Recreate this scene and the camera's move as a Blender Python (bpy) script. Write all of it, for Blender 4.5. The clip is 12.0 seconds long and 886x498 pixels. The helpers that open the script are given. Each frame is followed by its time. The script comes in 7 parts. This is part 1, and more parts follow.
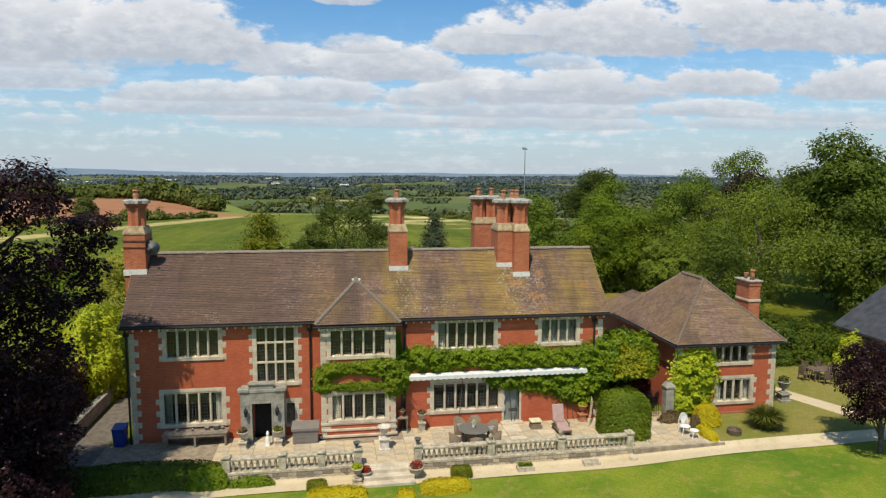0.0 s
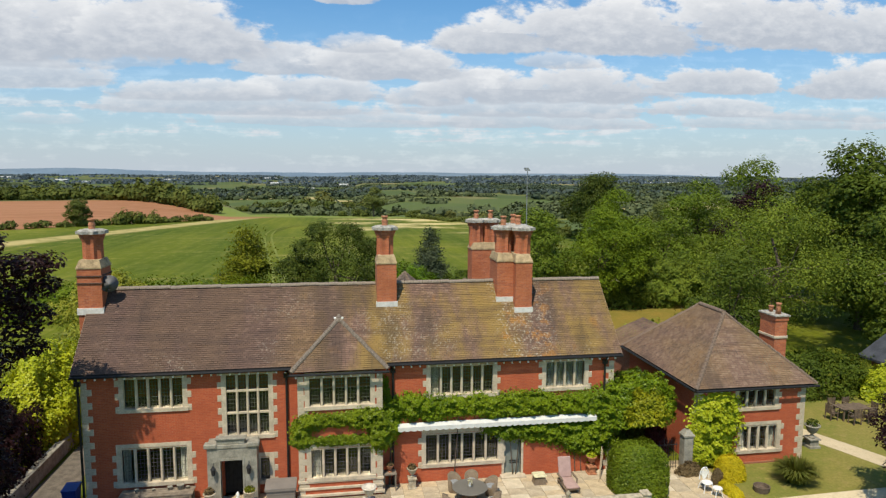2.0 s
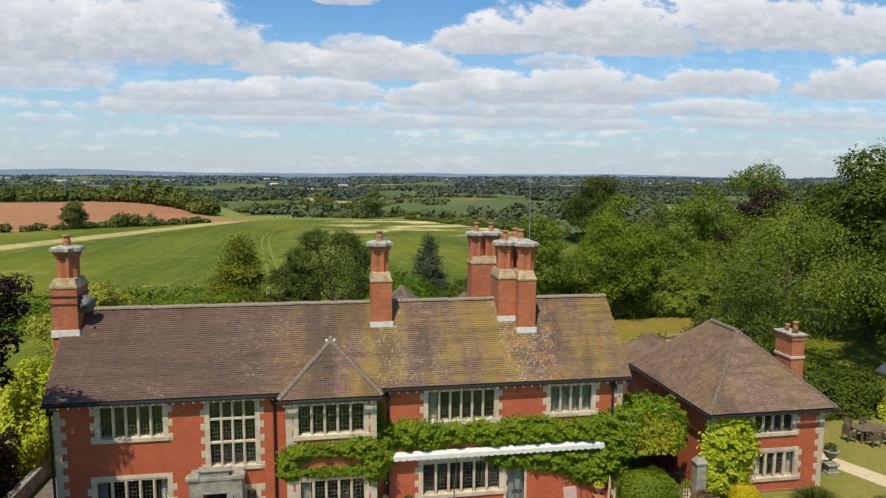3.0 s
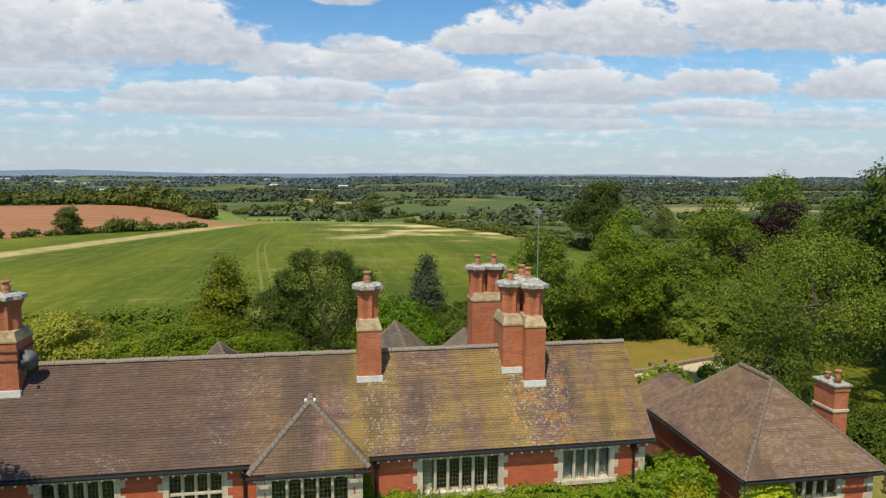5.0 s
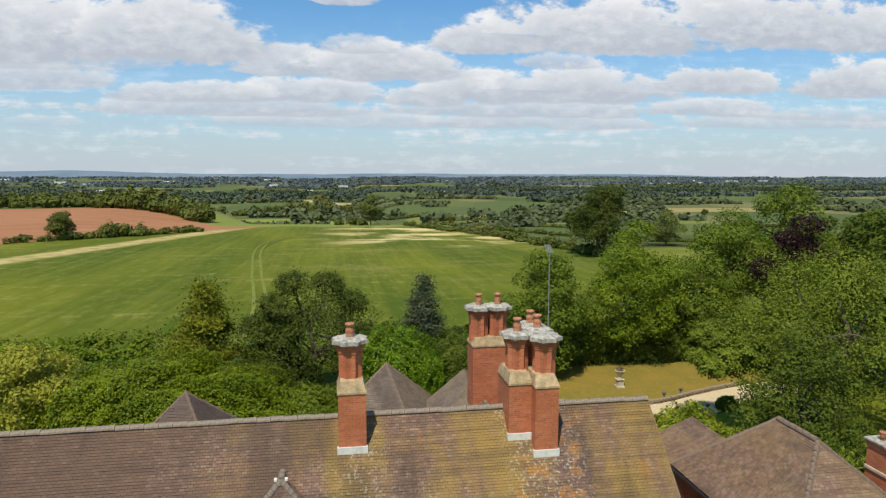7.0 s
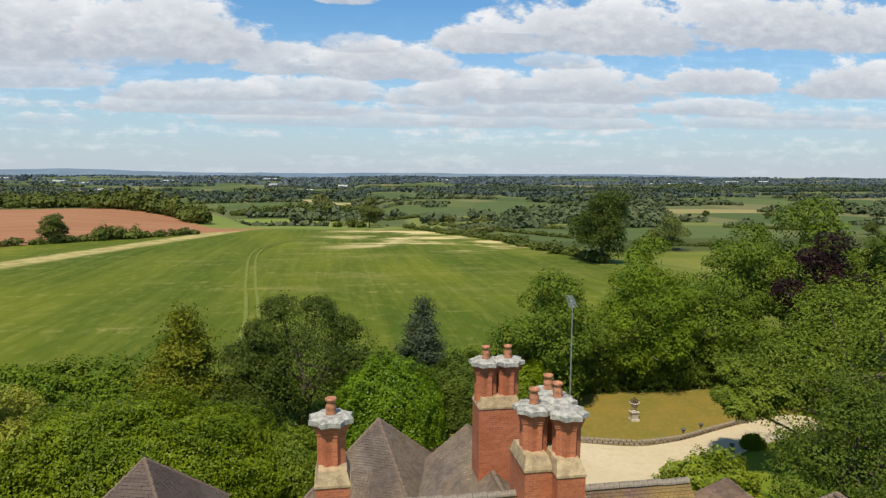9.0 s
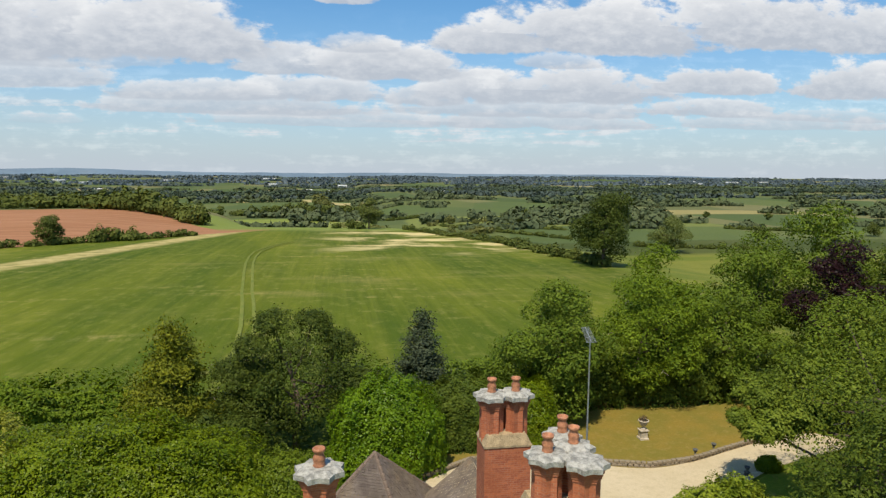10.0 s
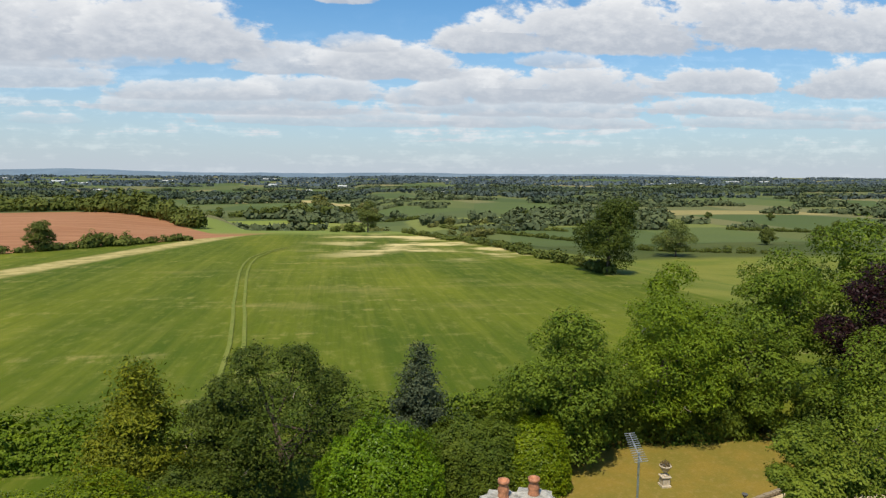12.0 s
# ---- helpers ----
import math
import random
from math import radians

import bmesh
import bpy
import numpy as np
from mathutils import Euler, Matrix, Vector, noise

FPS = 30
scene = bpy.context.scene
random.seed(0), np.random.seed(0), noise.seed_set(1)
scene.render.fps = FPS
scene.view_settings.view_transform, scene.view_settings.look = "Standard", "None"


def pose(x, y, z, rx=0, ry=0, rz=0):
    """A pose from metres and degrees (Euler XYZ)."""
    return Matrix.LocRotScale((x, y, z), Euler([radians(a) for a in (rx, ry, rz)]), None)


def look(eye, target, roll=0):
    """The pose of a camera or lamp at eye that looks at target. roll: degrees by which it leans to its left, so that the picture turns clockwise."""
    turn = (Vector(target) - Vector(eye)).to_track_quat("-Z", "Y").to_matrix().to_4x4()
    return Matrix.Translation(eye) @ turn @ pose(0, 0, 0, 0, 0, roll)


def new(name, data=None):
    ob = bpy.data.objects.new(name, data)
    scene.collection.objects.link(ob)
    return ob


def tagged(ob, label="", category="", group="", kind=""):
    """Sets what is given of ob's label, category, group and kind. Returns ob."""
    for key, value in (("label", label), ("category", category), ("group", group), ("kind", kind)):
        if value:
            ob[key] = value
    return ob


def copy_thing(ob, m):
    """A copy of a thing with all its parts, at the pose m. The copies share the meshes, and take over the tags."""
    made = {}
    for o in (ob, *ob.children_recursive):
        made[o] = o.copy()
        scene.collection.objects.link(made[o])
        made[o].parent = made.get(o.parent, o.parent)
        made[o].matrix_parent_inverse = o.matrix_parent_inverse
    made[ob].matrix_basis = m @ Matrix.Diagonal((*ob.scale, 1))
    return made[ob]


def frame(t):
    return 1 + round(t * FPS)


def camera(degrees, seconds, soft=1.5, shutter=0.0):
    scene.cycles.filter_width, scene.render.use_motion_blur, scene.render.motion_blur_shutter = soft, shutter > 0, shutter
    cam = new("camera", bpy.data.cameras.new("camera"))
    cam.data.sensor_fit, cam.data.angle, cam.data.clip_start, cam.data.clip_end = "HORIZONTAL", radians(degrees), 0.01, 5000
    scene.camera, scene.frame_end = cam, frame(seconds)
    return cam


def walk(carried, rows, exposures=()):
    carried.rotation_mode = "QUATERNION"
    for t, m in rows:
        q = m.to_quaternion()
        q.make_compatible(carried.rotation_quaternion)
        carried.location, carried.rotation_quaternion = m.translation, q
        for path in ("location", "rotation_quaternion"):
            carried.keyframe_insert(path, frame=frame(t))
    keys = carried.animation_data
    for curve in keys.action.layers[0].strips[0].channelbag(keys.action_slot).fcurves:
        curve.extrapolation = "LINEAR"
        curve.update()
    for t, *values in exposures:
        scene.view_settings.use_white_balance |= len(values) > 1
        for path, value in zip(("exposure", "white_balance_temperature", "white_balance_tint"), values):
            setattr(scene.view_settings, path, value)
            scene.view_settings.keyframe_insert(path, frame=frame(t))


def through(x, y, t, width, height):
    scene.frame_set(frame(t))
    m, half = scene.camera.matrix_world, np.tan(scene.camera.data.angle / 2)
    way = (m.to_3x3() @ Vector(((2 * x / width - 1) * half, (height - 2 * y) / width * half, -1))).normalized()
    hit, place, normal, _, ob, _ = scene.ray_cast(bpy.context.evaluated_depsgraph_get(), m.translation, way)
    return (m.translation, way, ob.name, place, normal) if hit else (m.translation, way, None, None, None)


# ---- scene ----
cam = camera(68.0, 12.0, 1.3)
PATH = [
    (0, (10.126, -33.421, 13.539), (10.445, -31.46, 13.307), 0.3),
    (0.5, (10.367, -32.549, 13.805), (10.687, -30.589, 13.573), 0.3),
    (1, (10.639, -31.58, 14.127), (10.96, -29.619, 13.895), 0.3),
    (1.5, (10.831, -30.687, 14.439), (11.153, -28.727, 14.206), 0.3),
    (2, (11.044, -29.697, 14.785), (11.364, -27.736, 14.551), 0.3),
    (2.5, (11.223, -28.821, 15.044), (11.544, -26.861, 14.811), 0.2),
    (3, (11.396, -27.809, 15.319), (11.718, -25.849, 15.087), 0.3),
    (5, (12.18, -23.945, 16.64), (12.501, -21.984, 16.408), 0.2),
    (5.5, (12.385, -23.029, 16.948), (12.705, -21.069, 16.716), 0.1),
    (6, (12.612, -21.991, 17.283), (12.933, -20.031, 17.05), 0.1),
    (6.5, (12.799, -20.997, 17.538), (13.12, -19.036, 17.306), 0.1),
    (7, (13.009, -19.904, 17.841), (13.329, -17.943, 17.609), 0.1),
    (9, (13.631, -15.627, 19.053), (13.952, -13.667, 18.819), 0.3),
    (9.5, (13.745, -14.592, 19.338), (14.067, -12.632, 19.104), 0.4),
    (10, (13.906, -13.395, 19.578), (14.228, -11.435, 19.344), 0.4),
    (10.5, (14.116, -12.142, 19.901), (14.438, -10.182, 19.667), 0.4),
    (11, (14.345, -10.94, 20.246), (14.666, -8.98, 20.011), 0.4),
    (11.5, (14.553, -9.72, 20.518), (14.874, -7.76, 20.283), 0.3),
    (12, (14.766, -8.482, 20.814), (15.087, -6.522, 20.579), 0.3),
]
walk(cam, [(t, look(eye, target, roll)) for t, eye, target, roll in PATH])

# ---- world, sun and exposure ----
SUN_AZ, SUN_EL = 209.0, 60.5      # compass bearing of the sun, +y is north; height in degrees
w = bpy.data.worlds.new("sky")
scene.world = w
w.use_nodes = True


def sky_nodes(nt):
    n, l = nt.nodes, nt.links
    n.clear()

    def m(op, a, b=None, c=None, clamp=False):
        q = n.new("ShaderNodeMath")
        q.operation, q.use_clamp = op, clamp
        for i, v in enumerate((a, b, c)):
            if v is None:
                continue
            if isinstance(v, (int, float)):
                q.inputs[i].default_value = v
            else:
                l.new(v, q.inputs[i])
        return q.outputs[0]

    out, bg = n.new("ShaderNodeOutputWorld"), n.new("ShaderNodeBackground")
    sky = n.new("ShaderNodeTexSky")
    sky.sky_type, sky.sun_disc = "NISHITA", False
    sky.sun_elevation, sky.sun_rotation = radians(SUN_EL), radians(SUN_AZ)
    sky.air_density, sky.dust_density, sky.ozone_density = 1.0, 0.6, 2.0
    tc, sep = n.new("ShaderNodeTexCoord"), n.new("ShaderNodeSeparateXYZ")
    l.new(tc.outputs["Generated"], sep.inputs[0])
    dx, dy, dz = sep.outputs
    el = m("MAXIMUM", dz, 0.0)
    # behind and overhead: a flat deck of clouds; ahead: heaps of cumulus in flattening rows
    k = m("DIVIDE", 1.0, m("ADD", el, 0.075))
    comb = n.new("ShaderNodeCombineXYZ")
    l.new(m("MULTIPLY", dx, k), comb.inputs[0])
    l.new(m("MULTIPLY", dy, k), comb.inputs[1])
    ahead = m("MAXIMUM", dy, 0.08)
    u, v = m("DIVIDE", dx, ahead), m("DIVIDE", dz, ahead)
    front = n.new("ShaderNodeMapRange")
    for i, q in enumerate((0.3, 0.55, 0.0, 1.0)):
        front.inputs[1 + i].default_value = q
    l.new(dy, front.inputs[0])

    def fog(vec, scale, detail, rough):
        q = n.new("ShaderNodeTexNoise")
        q.inputs["Scale"].default_value, q.inputs["Detail"].default_value, q.inputs["Roughness"].default_value = scale, detail, rough
        l.new(vec, q.inputs["Vector"])
        return q.outputs["Fac"]

    # billows of two sizes, shared by all the heaps
    def at(sx, sv, ox):
        q = n.new("ShaderNodeCombineXYZ")
        l.new(m("MULTIPLY", u, sx), q.inputs[0])
        l.new(m("MULTIPLY", v, sv), q.inputs[1])
        q.inputs[2].default_value = ox
        return q.outputs[0]

    big = m("SUBTRACT", fog(at(9.0, 20.0, 0.3), 1.0, 4, 0.5), 0.5)
    fine = m("SUBTRACT", fog(at(34.0, 66.0, 1.7), 1.0, 5, 0.6), 0.5)
    frill = m("SUBTRACT", fog(at(80.0, 150.0, 4.1), 1.0, 4, 0.6), 0.5)
    rough_ = m("ADD", m("MULTIPLY", big, 1.9), m("ADD", m("MULTIPLY", fine, 1.25), m("MULTIPLY", frill, 0.30)))
    GREY, WHITE_ = (4.95, 5.35, 6.0, 1), (8.8, 8.85, 8.9, 1)
    cover, bright = None, None

    def smooth(val, a, b, lo=0.0, hi=1.0):
        q = n.new("ShaderNodeMapRange")
        q.interpolation_type = "SMOOTHSTEP"
        for i, x in enumerate((a, b, lo, hi)):
            q.inputs[1 + i].default_value = x
        l.new(val, q.inputs[0])
        return q.outputs[0]

    # thin streets of far cloud, drawn together towards the horizon, behind the heaps
    street = m("ADD", m("MULTIPLY", m("SUBTRACT", fog(at(5.5, 62.0, 7.7), 1.0, 5, 0.6), 0.5), 2.4), m("MULTIPLY", fine, 0.9))
    low = m("MULTIPLY", smooth(v, 0.015, 0.05), smooth(v, 0.07, 0.15, 1.0, 0.0))
    cover = m("MULTIPLY", smooth(street, -0.15, 0.35), m("MULTIPLY", low, 0.95))
    bright = smooth(m("ADD", street, m("MULTIPLY", fine, 1.4)), -0.1, 0.7, 0.15, 1.0)
    for x0, z0, wx, hz, body in CLOUDS:
        p = m("MULTIPLY", m("SUBTRACT", u, x0), 1.0 / wx)
        q = m("MULTIPLY", m("SUBTRACT", v, z0), 1.0 / hz)
        under = m("LESS_THAN", q, 0.0)
        # domed above, flat and soft below
        qq = m("MULTIPLY", q, m("ADD", 1.0, m("MULTIPLY", under, 2.2)))
        inside = m("SUBTRACT", 1.0, m("ADD", m("MULTIPLY", p, p), m("MULTIPLY", qq, qq)))
        shape = m("ADD", inside, m("MULTIPLY", rough_, 1.0))
        a = m("MULTIPLY", smooth(shape, -0.08, 0.50), body)
        edge = smooth(shape, 0.15, 0.75, 0.45, 0.0)
        lit = m("ADD", m("MULTIPLY", edge, m("GREATER_THAN", q, 0.1)), m("ADD", 0.14, m("ADD", m("MULTIPLY", m("MAXIMUM", q, -0.3), 0.62), m("MULTIPLY", m("ADD", m("MULTIPLY", fine, 1.8), m("MULTIPLY", big, 0.9)), 0.75))), clamp=True)
        bright = m("ADD", bright, m("MULTIPLY", m("SUBTRACT", lit, bright), a))
        cover = m("ADD", cover, m("MULTIPLY", m("SUBTRACT", 1.0, cover), a))
    # overhead and behind: a broken deck
    mp = n.new("ShaderNodeVectorMath")
    mp.operation = "ADD"
    l.new(comb.outputs[0], mp.inputs[0])
    mp.inputs[1].default_value = (3.1, 1.7, 0.3)
    deck_ = m("MULTIPLY", m("SUBTRACT", m("ADD", m("MULTIPLY", fog(mp.outputs[0], 0.6, 2, 0.5), 0.5), m("MULTIPLY", fog(mp.outputs[0], 1.8, 6, 0.56), 0.6)), 0.74), 6.0)
    mx = n.new("ShaderNodeMix")
    l.new(front.outputs[0], mx.inputs[0])
    l.new(smooth(deck_, -0.25, 0.22, 0.06, 1.0), mx.inputs[2])
    l.new(cover, mx.inputs[3])
    shade = n.new("ShaderNodeMix")
    shade.data_type = "RGBA"
    shade.inputs[6].default_value, shade.inputs[7].default_value = GREY, WHITE_
    l.new(bright, shade.inputs[0])
    # thin veil of cloud and moisture low over the horizon
    veil = m("POWER", m("SUBTRACT", 1.0, m("MINIMUM", m("MULTIPLY", el, 4.0), 1.0)), 2.3)
    amount = m("MAXIMUM", m("MULTIPLY", mx.outputs[0], 0.97), m("MULTIPLY", m("POWER", veil, 0.7), 0.93))
    mix = n.new("ShaderNodeMix")
    mix.data_type = "RGBA"
    tint = n.new("ShaderNodeMix")
    tint.data_type, tint.blend_type = "RGBA", "MULTIPLY"
    tint.inputs[0].default_value, tint.inputs[7].default_value = 1.0, (0.72, 1.14, 1.36, 1)
    l.new(sky.outputs[0], tint.inputs[6])
    l.new(amount, mix.inputs[0])
    l.new(tint.outputs[2], mix.inputs[6])
    haze = n.new("ShaderNodeMix")
    haze.data_type = "RGBA"
    l.new(m("MULTIPLY", veil, 0.75), haze.inputs[0])
    l.new(shade.outputs[2], haze.inputs[6])
    haze.inputs[7].default_value = (5.2, 5.85, 6.6, 1)
    l.new(haze.outputs[2], mix.inputs[7])
    l.new(mix.outputs[2], bg.inputs[0])
    bg.inputs[1].default_value = SKY
    l.new(bg.outputs[0], out.inputs[0])


SKY = 0.102
# cumulus ahead, far ones first: sideways and upward tangents of the middle of the base, half width, height, body
CLOUDS = [(0.02, 0.071, 0.26, 0.022, 0.85), (0.33, 0.073, 0.24, 0.024, 0.9), (0.72, 0.078, 0.26, 0.024, 0.85), (-0.40, 0.066, 0.06, 0.014, 0.7),
          (-0.13, 0.088, 0.23, 0.030, 0.9), (0.30, 0.092, 0.26, 0.030, 0.9), (0.60, 0.098, 0.15, 0.026, 0.95), (0.83, 0.092, 0.16, 0.020, 0.7),
          (-0.02, 0.110, 0.12, 0.034, 0.95), (-0.20, 0.106, 0.13, 0.026, 0.9), (-0.42, 0.122, 0.14, 0.036, 0.9),
          (0.14, 0.106, 0.075, 0.028, 0.9), (0.25, 0.116, 0.13, 0.046, 1.0), (0.40, 0.121, 0.17, 0.052, 1.0), (0.61, 0.138, 0.12, 0.042, 1.0), (0.87, 0.138, 0.14, 0.056, 1.0),
          (0.34, 0.165, 0.08, 0.022, 0.75), (-0.05, 0.150, 0.10, 0.040, 0.95), (0.07, 0.148, 0.125, 0.052, 1.0), (0.035, 0.180, 0.07, 0.026, 0.65),
          (0.24, 0.190, 0.10, 0.046, 1.0), (0.45, 0.202, 0.24, 0.075, 1.0), (0.75, 0.222, 0.28, 0.085, 1.0),
          (-0.36, 0.150, 0.17, 0.040, 0.6), (-0.44, 0.172, 0.22, 0.085, 1.0), (-0.22, 0.176, 0.15, 0.085, 1.0), (0.02, 0.250, 0.05, 0.03, 0.9)]
sky_nodes(w.node_tree)
lamp = bpy.data.lights.new("sun", "SUN")
lamp.energy, lamp.angle, lamp.color = 4.9, radians(0.55), (1.0, 0.90, 0.72)
sun = new("sun", lamp)
SUN_FROM = Vector((math.sin(radians(SUN_AZ)) * math.cos(radians(SUN_EL)), math.cos(radians(SUN_AZ)) * math.cos(radians(SUN_EL)), math.sin(radians(SUN_EL))))
sun.matrix_world = look(SUN_FROM * 60, (0, 0, 0))
scene.view_settings.exposure = 0.0

# ---- materials ----


class Mat:
    """A small builder of node materials; coordinates are the object's own, in metres."""

    def __init__(self, name, rough=0.8, metal=0.0, spec=0.3):
        self.m = bpy.data.materials.new(name)
        self.m.use_nodes = True
        self.n, self.l = self.m.node_tree.nodes, self.m.node_tree.links
        self.b = self.n["Principled BSDF"]
        self.b.inputs["Roughness"].default_value = rough
        self.b.inputs["Metallic"].default_value = metal
        self.b.inputs["Specular IOR Level"].default_value = spec
        self.co = self.n.new("ShaderNodeTexCoord").outputs["Object"]

    def put(self, node, key, v):
        if v is None:
            return
        if hasattr(v, "links"):
            self.l.new(v, node.inputs[key])
        else:
            node.inputs[key].default_value = v

    def math(self, op, a, b=0.0, clamp=False):
        q = self.n.new("ShaderNodeMath")
        q.operation, q.use_clamp = op, clamp
        self.put(q, 0, a), self.put(q, 1, b)
        return q.outputs[0]

    def scaled(self, s, at=(0, 0, 0), rot=(0, 0, 0)):
        q = self.n.new("ShaderNodeMapping")
        q.inputs["Scale"].default_value, q.inputs["Location"].default_value = s, at
        q.inputs["Rotation"].default_value = [radians(a) for a in rot]
        self.l.new(self.co, q.inputs["Vector"])
        return q.outputs[0]

    def noise(self, scale, detail=4, rough=0.55, vec=None, dist=0.0):
        q = self.n.new("ShaderNodeTexNoise")
        q.inputs["Scale"].default_value, q.inputs["Detail"].default_value = scale, detail
        q.inputs["Roughness"].default_value, q.inputs["Distortion"].default_value = rough, dist
        self.l.new(vec or self.co, q.inputs["Vector"])
        return q.outputs["Fac"]

    def step(self, v, a, b, lo=0.0, hi=1.0):
        q = self.n.new("ShaderNodeMapRange")
        q.interpolation_type = "SMOOTHSTEP"
        self.put(q, 0, v)
        for i, x in enumerate((a, b, lo, hi)):
            q.inputs[1 + i].default_value = x
        return q.outputs[0]

    def mix(self, f, a, b, mode="MIX"):
        q = self.n.new("ShaderNodeMix")
        q.data_type, q.blend_type = "RGBA", mode
        self.put(q, 0, f)
        for k, v in ((6, a), (7, b)):
            self.put(q, k, (*v, 1) if isinstance(v, tuple) and len(v) == 3 else v)
        return q.outputs[2]

    def ramp(self, f, stops):
        q = self.n.new("ShaderNodeValToRGB")
        e = q.color_ramp.elements
        while len(e) < len(stops):
            e.new(0.5)
        for el, (p, c) in zip(e, stops):
            el.position, el.color = p, (*c, 1)
        self.put(q, 0, f)
        return q.outputs[0]

    def island(self):
        return self.n.new("ShaderNodeNewGeometry").outputs["Random Per Island"]

    def object_random(self):
        return self.n.new("ShaderNodeObjectInfo").outputs["Random"]

    def colour(self, c):
        self.put(self.b, "Base Color", (*c, 1) if isinstance(c, tuple) and len(c) == 3 else c)
        return self

    def bump(self, h, strength=0.3, dist=0.02):
        q = self.n.new("ShaderNodeBump")
        q.inputs["Strength"].default_value, q.inputs["Distance"].default_value = strength, dist
        self.put(q, "Height", h)
        self.l.new(q.outputs[0], self.b.inputs["Normal"])
        return self


def plain(name, c, rough=0.7, metal=0.0, vary=0.25, scale=6.0, spec=0.3):
    q = Mat(name, rough, metal, spec)
    dark = tuple(v * (1 - vary) for v in c)
    light = tuple(min(1, v * (1 + vary)) for v in c)
    f = q.math("ADD", q.math("MULTIPLY", q.noise(scale), 0.6), q.math("MULTIPLY", q.noise(scale * 9, 3), 0.4))
    q.colour(q.mix(q.step(f, 0.35, 0.65), dark, light)).bump(q.noise(scale * 12), 0.15, 0.01)
    return q.m


def brick_mat(name, a, b, mortar, soot=0.45):
    q = Mat(name, 0.88)
    s = q.n.new("ShaderNodeSeparateXYZ")
    q.l.new(q.co, s.inputs[0])
    c = q.n.new("ShaderNodeCombineXYZ")
    q.l.new(q.math("ADD", s.outputs[0], s.outputs[1]), c.inputs[0])
    q.l.new(s.outputs[2], c.inputs[1])
    t = q.n.new("ShaderNodeTexBrick")
    q.l.new(c.outputs[0], t.inputs["Vector"])
    t.inputs["Scale"].default_value = 1.0
    t.inputs["Brick Width"].default_value, t.inputs["Row Height"].default_value = 0.225, 0.075
    t.inputs["Mortar Size"].default_value, t.inputs["Mortar Smooth"].default_value = 0.006, 0.3
    t.inputs["Color1"].default_value, t.inputs["Color2"].default_value, t.inputs["Mortar"].default_value = (*a, 1), (*b, 1), (*mortar, 1)
    big = q.step(q.noise(0.9, 6, 0.65), 0.38, 0.66)
    col = q.mix(q.math("MULTIPLY", big, soot), t.outputs["Color"], (a[0] * 0.62, a[1] * 0.6, a[2] * 0.62))
    fine = q.noise(14, 3)
    col = q.mix(q.step(fine, 0.35, 0.75, 0.0, 0.35), col, (a[0] * 1.25, a[1] * 1.35, a[2] * 1.4))
    q.colour(col).bump(q.math("ADD", t.outputs["Fac"], q.math("MULTIPLY", fine, -0.5)), -0.5, 0.008)
    return q.m


